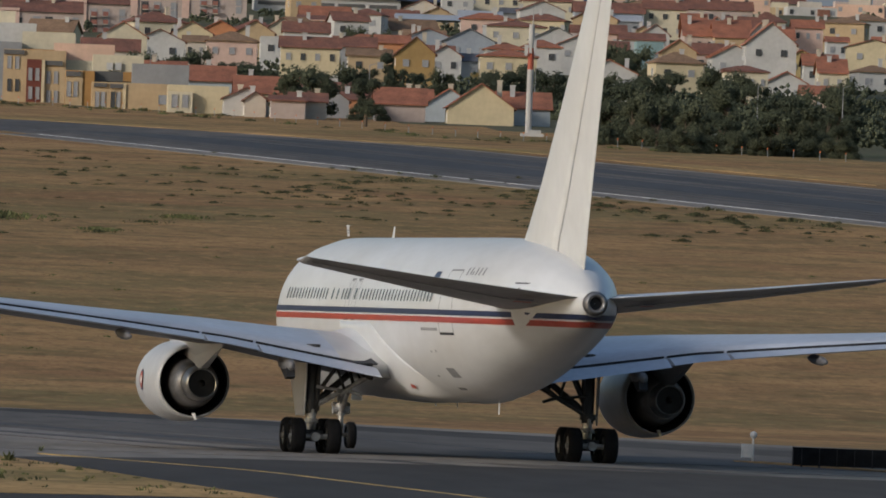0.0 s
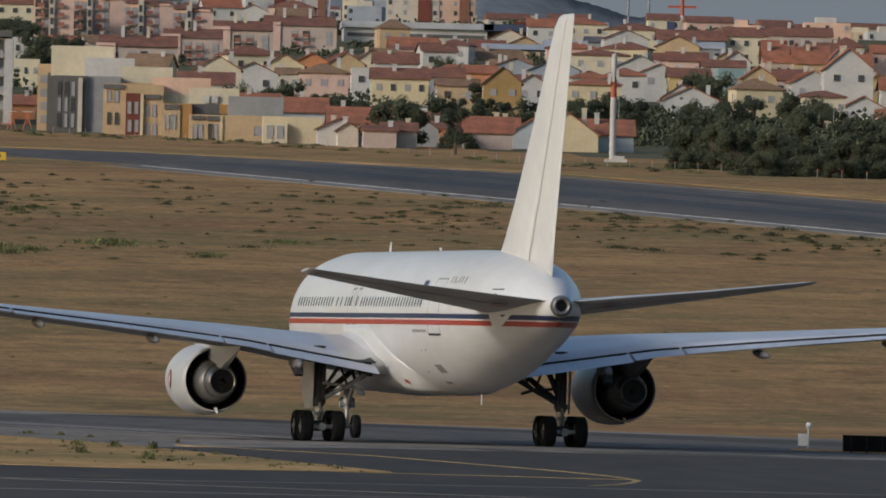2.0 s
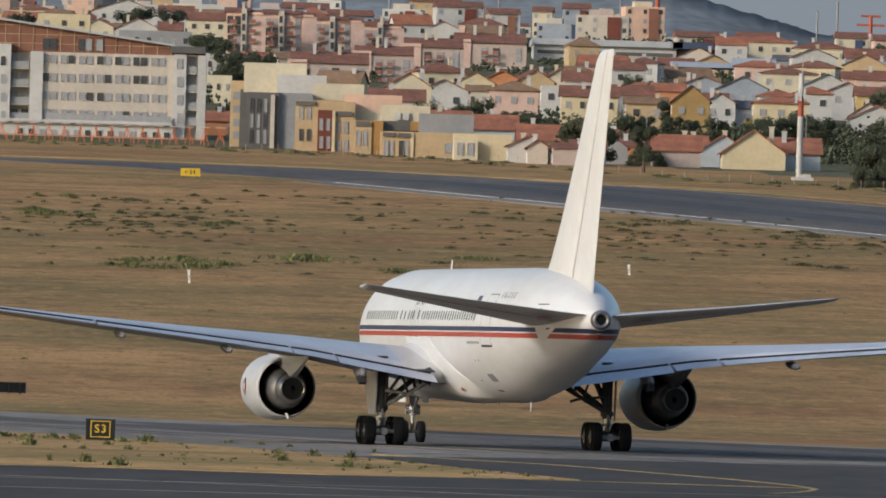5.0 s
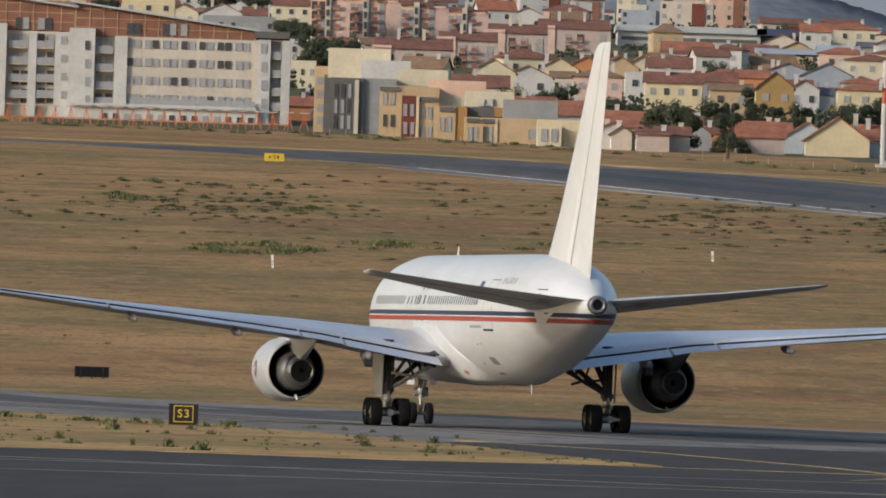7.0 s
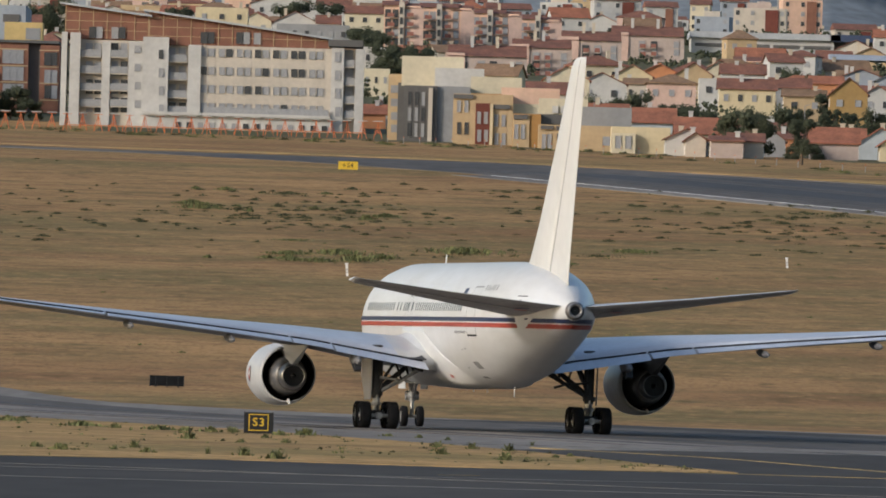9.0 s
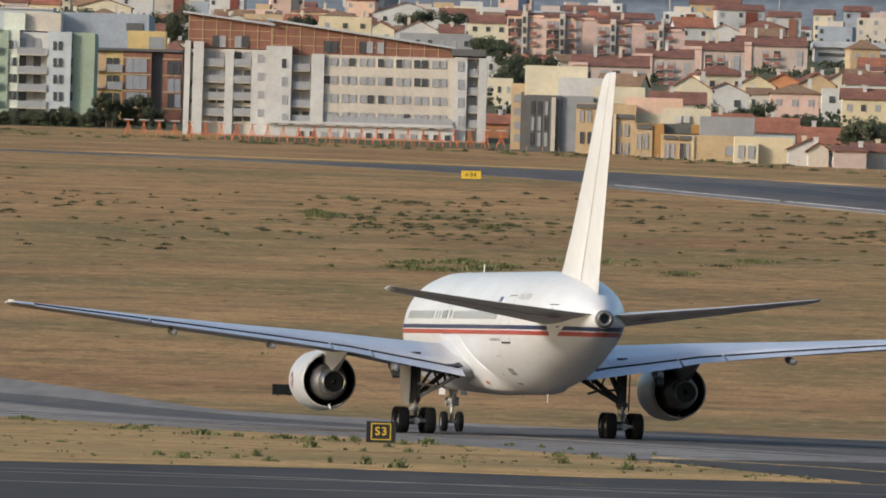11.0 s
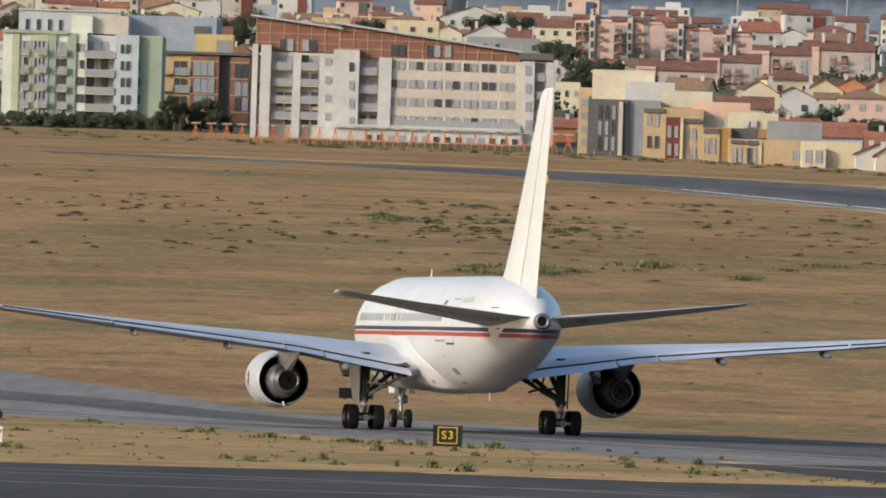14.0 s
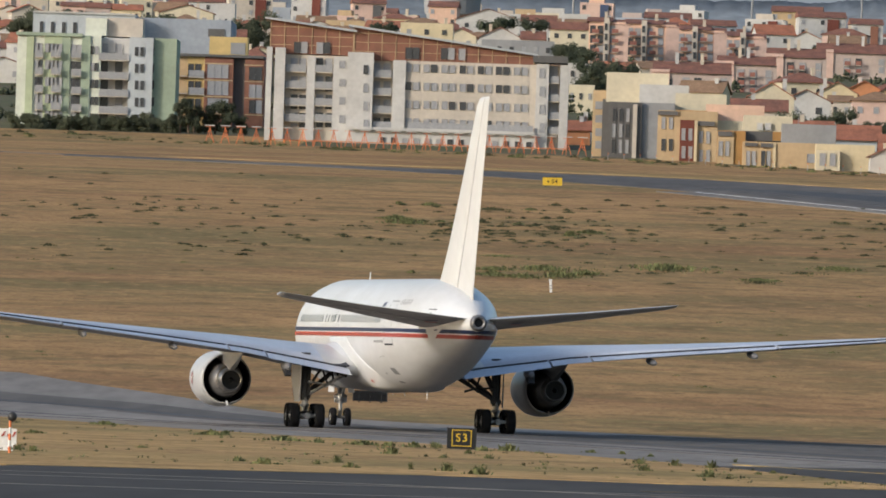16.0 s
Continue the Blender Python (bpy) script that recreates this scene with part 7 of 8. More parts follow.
house(71.2, 1886, 2.3, 9.0, 3.0, 0.4, "yellow", "tile", "flat", 0, 0, 0)
house(90.1, 1884, 8.6, 8.5, 4.0, 2.0, "white", "tile", "gable", 0, 1, 2)
house(102.7, 2012, 4.2, 9.0, 6.0, 0.9, "teal", "tile", "flat", 0, 2, 2)
house(105.5, 1978, 5.5, 9.9, 6.0, 1.9, "tan", "tile", "gable", 0, 0, 0)
house(108.3, 2146, 7.4, 6.0, 5.0, 1.1, "white", "oldtile", "side", 0, 1, 3)
house(104.7, 2202, 7.1, 6.8, 5.0, 1.5, "pink", "oldtile", "side", 0, 1, 2)
house(92.5, 2118, 8.2, 10.6, 5.0, 2.0, "white", "slate", "gable", 0, 1, 2)
house(93.9, 2072, 6.3, 9.6, 5.0, 1.4, "white", "tile", "gable", 0, 1, 2)
house(87.9, 2172, 10.2, 10.2, 6.0, 1.2, "cream", "oldtile", "hip", 0, 1, 3)
house(76.0, 2064, 8.3, 10.0, 5.0, 2.0, "bluegrey", "slate", "gable", 0, 1, 2)
house(79.2, 1996, 6.1, 8.2, 5.0, 1.3, "white", "tile", "hip", 0, 1, 2)
house(86.4, 2030, 6.2, 10.3, 5.0, 1.4, "white", "tile", "hip", 0, 1, 2)
house(96.9, 2032, 6.7, 6.3, 5.0, 1.4, "yellow", "oldtile", "side", 0, 1, 2)
house(113.6, 2206, 4.9, 9.8, 5.0, 1.8, "white", "oldtile", "gable", 0, 1, 2)
house(102.0, 2204, 6.1, 6.0, 5.0, 1.2, "rosegrey", "oldtile", "side", 0, 1, 2)
house(122.1, 2236, 4.2, 11.6, 6.0, 2.6, "cream", "tile", "side", 0, 2, 2)
house(124.6, 2212, 4.2, 8.9, 6.0, 2.5, "white", "tile", "gable", 0, 2, 2)
house(127.0, 2188, 4.1, 10.9, 6.0, 2.4, "tan", "tile", "side", 0, 2, 2)
house(129.3, 2164, 4.1, 8.1, 6.0, 2.3, "white", "tile", "gable", 0, 2, 2)
house(131.7, 2142, 4.0, 10.1, 6.0, 2.2, "stone", "tile", "side", 0, 2, 2)
house(115.9, 2018, 6.4, 10.6, 5.0, 1.8, "white", "tile", "gable", 0, 1, 2)
house(110.8, 1900, 5.0, 9.4, 5.0, 0.8, "cream", "oldtile", "hip", 0, 1, 4)
house(115.2, 2078, 4.0, 9.0, 3.0, 0.5, "white", "tile", "flat", 0, 0, 2)
house(113.1, 2028, 5.3, 7.5, 5.0, 1.7, "rosegrey", "oldtile", "side", 0, 1, 2)
house(103.2, 2666, 11.8, 10.2, 5.0, 1.6, "cream", "tile", "hip", 0, 1, 4)
house(111.9, 2594, 11.5, 10.6, 5.0, 1.6, "cream", "oldtile", "hip", 0, 1, 4)
house(118.2, 2470, 13.6, 8.6, 5.0, 1.9, "bluegrey", "oldtile", "side", 0, 1, 4)
house(129.2, 2472, 8.2, 7.7, 6.0, 1.7, "cream", "oldtile", "side", 0, 2, 3)
house(141.2, 2496, 13.1, 7.7, 6.0, 1.7, "rosegrey", "oldtile", "side", 0, 2, 4)
house(93.6, 2614, 6.5, 7.5, 5.0, 1.7, "white", "tile", "side", 0, 1, 2)
house(118.9, 2428, 6.7, 6.0, 4.0, 1.1, "grey", "metal", "side", 0, 1, 3)
house(100.7, 2476, 6.8, 6.0, 4.0, 1.0, "grey", "slate", "side", 0, 1, 3)
house(91.0, 2416, 8.0, 6.0, 4.0, 1.0, "stone", "metal", "side", 0, 1, 3)
house(116.0, 2010, 7.0, 10.1, 5.0, 1.9, "white", "tile", "gable", 0, 1, 2)
house(119.2, 1968, 7.8, 10.8, 8.0, 3.2, "white", "tile", "gable", 0, 1, 2)
house(114.6, 2086, 5.0, 12.0, 7.0, 2.7, "rosegrey", "tile", "side", 0, 2, 3)
house(119.5, 2080, 5.5, 12.0, 7.0, 2.7, "tan", "tile", "side", 0, 2, 3)
house(107.2, 1828, 6.1, 9.2, 6.0, 1.1, "cream", "oldtile", "hip", 0, 2, 4)
house(115.1, 1862, 6.0, 10.4, 4.0, 1.6, "white", "tile", "gable", 0, 1, 2)
house(127.8, 2028, 4.4, 9.3, 5.0, 1.2, "yellow", "tile", "gable", 0, 1, 2)
house(126.7, 1964, 5.2, 7.8, 5.0, 1.7, "white", "tile", "side", 0, 1, 2)
house(124.6, 1904, 4.1, 9.2, 5.0, 2.1, "cream", "tile", "side", 0, 1, 2)
house(116.1, 1792, 6.4, 6.0, 4.0, 1.1, "pink", "tile", "side", 0, 1, 4)
house(145.5, 2208, 3.7, 6.0, 5.0, 0.8, "white", "tile", "side", 0, 1, 2)
house(145.7, 2292, 5.5, 6.2, 6.0, 1.4, "pink", "tile", "side", 0, 1, 3)
house(-39.3, 2900, 15.1, 10.8, 5.0, 2.5, "white", "oldtile", "gable", 0, 1, 3)
house(-32.4, 2586, 9.0, 10.6, 5.0, 2.2, "white", "oldtile", "gable", 0, 1, 2)
house(-25.4, 2580, 4.8, 7.5, 5.0, 1.7, "stone", "oldtile", "side", 0, 1, 2)
house(-46.3, 2500, 10.7, 9.0, 8.3, 0.4, "paleyellow", "tile", "flat", 0, 1, 3)
house(-40.9, 2596, 6.6, 8.3, 5.0, 1.6, "cream", "oldtile", "gable", 0, 1, 2)
house(-26.8, 2420, 14.3, 9.0, 6.5, 0.4, "grey", "tile", "flat", 0, 1, 6)
house(-12.2, 2150, 5.7, 9.0, 6.5, 0.4, "white", "tile", "flat", 0, 2, 3)
house(-12.0, 2060, 4.5, 9.0, 4.2, 0.5, "cream", "tile", "flat", 0, 1, 3)
house(-9.9, 1830, 1.9, 8.4, 2.3, 1.7, "white", "oldtile", "gable", 0, 0, 1)
house(-10.7, 1815, 3.4, 6.0, 2.2, 1.3, "orange", "tile", "side", 0, 0, 0)
house(-18.5, 2688, 8.7, 7.0, 6.0, 1.6, "cream", "oldtile", "side", 0, 2, 3)
house(-26.6, 2824, 7.8, 6.0, 6.0, 1.3, "white", "oldtile", "side", 0, 2, 3)
house(-18.8, 2874, 7.3, 9.0, 6.0, 1.3, "white", "metal", "flat", 0, 2, 4)
house(-67.9, 2700, 8.7, 9.0, 5.8, 0.4, "tan", "tile", "flat", 0, 1, 3)
house(-127.1, 2804, 5.5, 6.0, 6.0, 1.1, "rosegrey", "oldtile", "side", 0, 1, 2)
house(-123.3, 2864, 7.4, 6.0, 5.0, 1.2, "paleyellow", "tile", "side", 0, 1, 3)
house(-105.0, 2758, 11.9, 8.7, 6.0, 1.8, "cream", "oldtile", "gable", 0, 1, 3)
house(-136.9, 2900, 6.3, 6.0, 5.0, 0.9, "pink", "oldtile", "side", 0, 1, 2)
house(-87.6, 2512, 3.5, 9.0, 9.0, 2.2, "white", "metal", "flat", 0, 3, 3)

# smaller houses between
house(101.4, 1900, 7.2, 7.2, 5.6, 1.8, "paleyellow", "brown", "hip", 7, 1, 2)
house(139.3, 1895, 7.5, 8.7, 5.6, 1.8, "pink", "brown", "gable", -3, 1, 2)
house(92.0, 1953, 6.3, 8.5, 3.0, 2.1, "white", "oldtile", "gable", -9, 1, 2)
house(7.6, 1975, 7.0, 7.1, 5.6, 1.8, "paleyellow", "brown", "side", -12, 1, 2)
house(145.8, 1972, 6.2, 8.0, 3.0, 2.1, "white", "brown", "hip", -7, 1, 2)
house(140.3, 2032, 6.1, 8.7, 3.0, 1.3, "white", "brown", "hip", 6, 1, 2)
house(26.2, 2099, 8.8, 8.9, 5.6, 1.9, "cream", "oldtile", "hip", 12, 1, 2)
house(60.2, 2097, 9.4, 8.2, 3.0, 2.1, "pink", "tile", "hip", 3, 1, 2)
house(145.5, 2116, 9.6, 8.3, 5.6, 1.4, "paleyellow", "oldtile", "gable", -6, 1, 2)
house(-114.2, 2160, 8.7, 7.1, 3.0, 1.5, "white", "oldtile", "gable", 1, 1, 2)
house(-70.4, 2150, 6.3, 8.3, 5.6, 2.2, "tan", "oldtile", "hip", -9, 1, 2)
house(-55.8, 2152, 7.8, 8.1, 3.0, 1.4, "stone", "oldtile", "side", -3, 1, 2)
house(-38.0, 2173, 9.3, 7.2, 3.0, 1.9, "white", "brown", "hip", -11, 1, 2)
house(-23.2, 2158, 6.7, 8.3, 5.6, 1.4, "stone", "brown", "side", -9, 1, 2)
house(71.7, 2155, 7.0, 8.5, 3.0, 2.1, "tan", "brown", "side", -1, 1, 2)
house(165.5, 2157, 6.7, 7.4, 3.0, 1.6, "pink", "tile", "side", 1, 1, 2)
house(-100.5, 2229, 8.7, 7.6, 5.6, 1.7, "paleyellow", "tile", "side", 12, 1, 2)
house(-87.8, 2197, 8.5, 7.4, 5.6, 1.5, "white", "tile", "hip", 9, 1, 2)
house(-72.3, 2222, 8.5, 7.1, 3.0, 1.9, "white", "brown", "side", -2, 1, 2)
house(-56.3, 2218, 6.5, 8.7, 5.6, 2.0, "white", "tile", "hip", -6, 1, 2)
house(43.6, 2205, 8.1, 8.2, 3.0, 2.2, "paleyellow", "oldtile", "hip", -8, 1, 2)
house(60.4, 2196, 6.1, 8.2, 5.6, 1.5, "white", "oldtile", "side", 7, 1, 2)
house(-115.9, 2270, 7.4, 7.2, 5.6, 1.7, "white", "tile", "side", -12, 1, 2)
house(-92.3, 2265, 7.3, 8.8, 3.0, 1.6, "white", "oldtile", "side", 0, 1, 2)
house(-78.4, 2283, 6.4, 7.6, 3.0, 1.4, "tan", "oldtile", "side", -7, 1, 2)
house(-47.7, 2252, 9.2, 7.9, 3.0, 2.0, "white", "oldtile", "hip", -7, 1, 2)
house(-32.3, 2282, 8.8, 8.9, 3.0, 1.4, "white", "brown", "side", 12, 1, 2)
house(-18.3, 2258, 8.4, 8.6, 3.0, 2.1, "white", "brown", "side", 11, 1, 2)
house(52.2, 2251, 9.9, 7.2, 3.0, 2.2, "paleyellow", "brown", "hip", 5, 1, 2)
house(64.6, 2270, 6.2, 8.6, 5.6, 1.3, "white", "oldtile", "hip", -10, 1, 2)
house(74.1, 2278, 8.7, 7.2, 3.0, 2.0, "stone", "brown", "side", 12, 1, 2)
house(86.6, 2269, 9.3, 7.4, 5.6, 1.3, "pink", "tile", "hip", -1, 1, 2)
house(96.7, 2282, 8.7, 7.7, 5.6, 1.4, "paleyellow", "oldtile", "hip", -11, 1, 2)
house(134.6, 2284, 8.4, 8.9, 5.6, 2.1, "stone", "oldtile", "side", 3, 1, 2)
house(159.4, 2283, 6.1, 8.8, 3.0, 2.0, "pink", "tile", "side", -11, 1, 2)
house(-65.1, 2311, 7.5, 8.6, 5.6, 1.6, "cream", "brown", "hip", 2, 1, 2)
house(-7.9, 2321, 6.1, 8.3, 3.0, 1.8, "cream", "tile", "side", -6, 1, 2)
house(108.8, 2330, 8.3, 8.9, 5.6, 2.0, "tan", "oldtile", "gable", -4, 1, 2)
house(117.2, 2319, 6.2, 8.6, 3.0, 1.7, "tan", "oldtile", "gable", -3, 1, 2)
house(171.0, 2313, 8.1, 7.8, 3.0, 2.0, "pink", "tile", "hip", 6, 1, 2)
house(-125.8, 2360, 9.1, 8.5, 3.0, 1.4, "white", "oldtile", "side", 4, 1, 2)
house(-109.1, 2388, 7.8, 7.6, 3.0, 1.5, "tan", "brown", "hip", -11, 1, 2)
house(-96.7, 2393, 7.3, 7.8, 3.0, 1.3, "tan", "oldtile", "side", -10, 1, 2)
house(-83.7, 2384, 8.8, 7.2, 5.6, 2.1, "white", "oldtile", "side", 1, 1, 2)
house(-75.4, 2366, 8.2, 7.1, 3.0, 1.7, "cream", "oldtile", "gable", 10, 1, 2)
house(-62.0, 2382, 8.6, 7.3, 3.0, 1.5, "cream", "oldtile", "gable", 8, 1, 2)
house(-47.1, 2357, 9.8, 8.1, 3.0, 2.0, "tan", "brown", "gable", -12, 1, 2)
house(1.4, 2365, 7.4, 8.9, 3.0, 1.4, "stone", "brown", "side", 11, 1, 2)
house(60.8, 2394, 9.4, 7.3, 3.0, 2.1, "cream", "tile", "side", 1, 1, 2)
house(74.7, 2378, 6.6, 7.2, 3.0, 2.2, "stone", "oldtile", "side", 2, 1, 2)
house(132.5, 2392, 9.4, 8.7, 3.0, 2.2, "pink", "oldtile", "gable", -9, 1, 2)
house(141.7, 2395, 8.9, 7.5, 3.0, 2.2, "white", "oldtile", "side", -2, 1, 2)
house(158.9, 2394, 8.1, 7.9, 5.6, 1.3, "tan", "brown", "hip", -11, 1, 2)
house(-128.7, 2439, 7.6, 8.1, 3.0, 1.6, "stone", "brown", "side", -1, 1, 2)
house(-41.5, 2424, 8.3, 8.0, 3.0, 1.5, "cream", "oldtile", "hip", 5, 1, 2)
house(102.7, 2414, 8.6, 7.1, 5.6, 1.8, "white", "oldtile", "gable", 3, 1, 2)
house(167.3, 2444, 8.3, 8.4, 5.6, 1.5, "white", "brown", "hip", 8, 1, 2)
house(181.2, 2419, 9.3, 8.9, 3.0, 2.1, "tan", "oldtile", "hip", -7, 1, 2)
house(-112.1, 2494, 6.9, 7.7, 3.0, 1.5, "pink", "oldtile", "hip", -11, 1, 2)
house(-99.6, 2469, 6.9, 7.9, 5.6, 1.5, "white", "oldtile", "gable", 9, 1, 2)
house(-72.9, 2482, 6.7, 7.6, 3.0, 1.4, "white", "brown", "side", 6, 1, 2)
house(-62.9, 2482, 8.0, 7.8, 5.6, 2.2, "stone", "brown", "side", 12, 1, 2)
house(59.0, 2477, 6.0, 8.4, 5.6, 2.0, "tan", "brown", "hip", 6, 1, 2)
house(84.9, 2478, 6.6, 8.8, 3.0, 1.5, "tan", "brown", "gable", 1, 1, 2)
house(181.3, 2492, 7.1, 8.6, 3.0, 1.9, "paleyellow", "oldtile", "hip", 11, 1, 2)
house(-134.4, 2555, 6.5, 7.2, 3.0, 1.6, "white", "oldtile", "gable", -7, 1, 2)
house(-122.8, 2560, 6.5, 8.8, 3.0, 2.0, "tan", "brown", "hip", -3, 1, 2)
house(-102.0, 2546, 6.8, 8.5, 5.6, 2.0, "paleyellow", "oldtile", "hip", -11, 1, 2)
house(84.3, 2549, 8.5, 7.9, 3.0, 2.0, "stone", "oldtile", "gable", -7, 1, 2)
house(128.8, 2543, 7.1, 8.5, 5.6, 1.6, "paleyellow", "brown", "hip", -10, 1, 2)
house(154.9, 2558, 6.6, 8.0, 3.0, 2.2, "cream", "oldtile", "hip", 4, 1, 2)
house(167.0, 2540, 7.9, 7.5, 3.0, 1.3, "white", "brown", "side", -11, 1, 2)
house(186.2, 2556, 6.2, 8.4, 3.0, 2.0, "white", "oldtile", "hip", -8, 1, 2)
house(-111.9, 2591, 9.0, 8.4, 3.0, 1.9, "white", "oldtile", "side", 3, 1, 2)
house(-99.2, 2612, 7.7, 8.4, 5.6, 2.0, "tan", "brown", "hip", 7, 1, 2)
house(-84.9, 2594, 8.5, 8.6, 5.6, 1.5, "stone", "tile", "hip", 11, 1, 2)
house(-71.4, 2605, 8.9, 8.2, 5.6, 1.5, "white", "brown", "gable", 0, 1, 2)
house(-62.9, 2582, 8.0, 7.5, 3.0, 1.8, "stone", "brown", "side", -11, 1, 2)
house(-140.2, 2652, 9.1, 8.7, 3.0, 1.8, "tan", "tile", "hip", -5, 1, 2)
house(-119.8, 2663, 6.3, 7.5, 3.0, 1.6, "stone", "oldtile", "gable", 8, 1, 2)
house(-58.5, 2646, 7.4, 8.3, 5.6, 1.5, "white", "tile", "side", -7, 1, 2)
house(41.7, 2644, 7.5, 7.0, 5.6, 1.6, "white", "brown", "side", 3, 1, 2)
house(-138.3, 2714, 7.3, 7.9, 5.6, 1.6, "stone", "tile", "gable", 10, 1, 2)
house(-89.6, 2717, 9.4, 7.6, 3.0, 2.0, "stone", "brown", "side", -5, 1, 2)
house(-76.7, 2698, 7.3, 8.5, 3.0, 1.6, "white", "oldtile", "side", 11, 1, 2)
house(-51.4, 2722, 8.5, 7.0, 5.6, 1.6, "white", "brown", "hip", 7, 1, 2)
house(-37.0, 2715, 9.1, 8.5, 3.0, 1.4, "white", "brown", "side", 0, 1, 2)
house(-141.5, 2777, 8.8, 8.2, 3.0, 1.7, "stone", "tile", "side", -7, 1, 2)
house(-116.3, 2757, 7.0, 7.2, 3.0, 1.3, "pink", "oldtile", "gable", 1, 1, 2)
house(-76.9, 2778, 7.5, 8.4, 3.0, 1.9, "paleyellow", "oldtile", "side", -5, 1, 2)
house(-17.4, 2773, 9.3, 9.0, 5.6, 1.7, "paleyellow", "brown", "side", -6, 1, 2)
house(1.6, 2754, 9.2, 7.5, 5.6, 1.9, "tan", "brown", "gable", 8, 1, 2)
house(9.8, 2779, 7.3, 8.2, 3.0, 2.0, "paleyellow", "brown", "gable", 8, 1, 2)
house(27.2, 2755, 8.4, 7.9, 5.6, 2.1, "white", "tile", "side", 9, 1, 2)
house(42.6, 2774, 9.8, 8.7, 5.6, 1.8, "pink", "oldtile", "hip", -8, 1, 2)
house(-111.6, 2821, 6.4, 7.7, 5.6, 2.0, "cream", "brown", "side", -12, 1, 2)
house(-94.3, 2803, 9.1, 7.8, 3.0, 1.4, "white", "tile", "hip", 9, 1, 2)
house(-59.9, 2804, 8.6, 7.6, 5.6, 1.4, "paleyellow", "oldtile", "hip", -10, 1, 2)
house(-45.7, 2820, 7.8, 8.5, 3.0, 2.1, "cream", "oldtile", "hip", 10, 1, 2)
house(19.8, 2816, 6.4, 7.9, 3.0, 1.3, "tan", "tile", "gable", 5, 1, 2)
house(-151.0, 2877, 9.9, 7.8, 3.0, 1.9, "stone", "oldtile", "gable", -5, 1, 2)
house(-79.1, 2865, 8.8, 8.2, 3.0, 2.0, "pink", "brown", "side", -3, 1, 2)
house(-70.4, 2875, 7.3, 7.2, 3.0, 1.8, "pink", "brown", "hip", -9, 1, 2)
house(-55.6, 2873, 8.4, 8.0, 3.0, 1.8, "white", "oldtile", "side", -3, 1, 2)
house(-4.0, 2882, 9.4, 7.9, 3.0, 1.4, "white", "brown", "side", 2, 1, 2)
house(4.6, 2878, 6.7, 7.7, 5.6, 1.8, "stone", "tile", "hip", -1, 1, 2)
house(35.1, 2858, 8.9, 9.0, 3.0, 2.1, "white", "tile", "gable", -2, 1, 2)
house(44.7, 2875, 6.0, 8.7, 3.0, 1.7, "cream", "brown", "gable", -8, 1, 2)

# trees
tree(0, 67.0, 1433, 0.47)
tree(0, 67.7, 1419, 0.55)
tree(0, 68.8, 1408, 0.69)
tree(2, 71.8, 1434, 0.67)
tree(1, 71.2, 1382, 0.94)
tree(2, 72.8, 1385, 0.62)
tree(1, 72.9, 1358, 0.87)
tree(0, 75.4, 1379, 0.64)
tree(0, 76.3, 1373, 0.62)
tree(2, 76.6, 1354, 0.51)
tree(0, 79.0, 1373, 0.49)
tree(0, 80.8, 1364, 0.54)
tree(2, 82.8, 1372, 0.69)
tree(0, 82.6, 1347, 0.72)
tree(1, 83.8, 1345, 0.70)
tree(1, 87.7, 1381, 0.92)
tree(2, 88.5, 1372, 0.62)
tree(1, 89.4, 1366, 0.62)
tree(0, 90.8, 1373, 0.63)
tree(3, 65.3, 1396, 0.45)
tree(3, 67.2, 1402, 0.45)
tree(3, 68.9, 1405, 0.47)
tree(3, 70.2, 1398, 0.49)
tree(3, 72.0, 1403, 0.45)
tree(3, 70.6, 1344, 0.49)
tree(3, 72.0, 1341, 0.53)
tree(3, 73.6, 1342, 0.53)
tree(3, 75.6, 1350, 0.45)
tree(3, 76.7, 1343, 0.53)
tree(3, 78.7, 1351, 0.45)
tree(3, 79.6, 1339, 0.45)
tree(3, 81.2, 1340, 0.47)
tree(3, 82.9, 1343, 0.49)
tree(3, 84.4, 1342, 0.45)
tree(3, 86.4, 1349, 0.51)
tree(3, 87.4, 1341, 0.45)
tree(3, 88.8, 1339, 0.45)
tree(1, 88.0, 1848, 0.80)
tree(0, 94.3, 1924, 0.77)
tree(0, 86.7, 1694, 0.95)
tree(0, 94.7, 1808, 0.87)
tree(1, 101.1, 1830, 0.99)
tree(1, 107.4, 1910, 0.91)
tree(1, 94.0, 1644, 1.16)
tree(1, 106.8, 1822, 1.04)
tree(0, 105.5, 1770, 0.78)
tree(0, 82.6, 1358, 0.93)
tree(1, 90.3, 1450, 1.08)
tree(0, 67.8, 1410, 1.01)
tree(1, 69.6, 1404, 1.01)
tree(1, 124.5, 1912, 0.87)
tree(1, 95.3, 1984, 1.11)
tree(1, 97.4, 1988, 1.11)
tree(1, 98.2, 1976, 1.11)
tree(1, 115.4, 1760, 1.11)
tree(1, 104.3, 1578, 1.11)
tree(0, 69.6, 1774, 0.83)
tree(0, 72.3, 1788, 0.83)
tree(0, 76.5, 1828, 0.83)
tree(0, 77.3, 1786, 0.83)
tree(0, 63.4, 1646, 0.83)
tree(1, 20.8, 1796, 1.01)
tree(1, 22.9, 1790, 1.04)
tree(1, 26.6, 1868, 0.89)
tree(1, 30.3, 1910, 0.84)
tree(2, 33.3, 1976, 0.58)
tree(2, 32.3, 1802, 0.72)
tree(0, 32.9, 1736, 0.89)
tree(2, 38.6, 1804, 0.58)
tree(1, 36.4, 1610, 1.04)
tree(1, 42.3, 1778, 0.91)
tree(2, 44.1, 1788, 0.63)
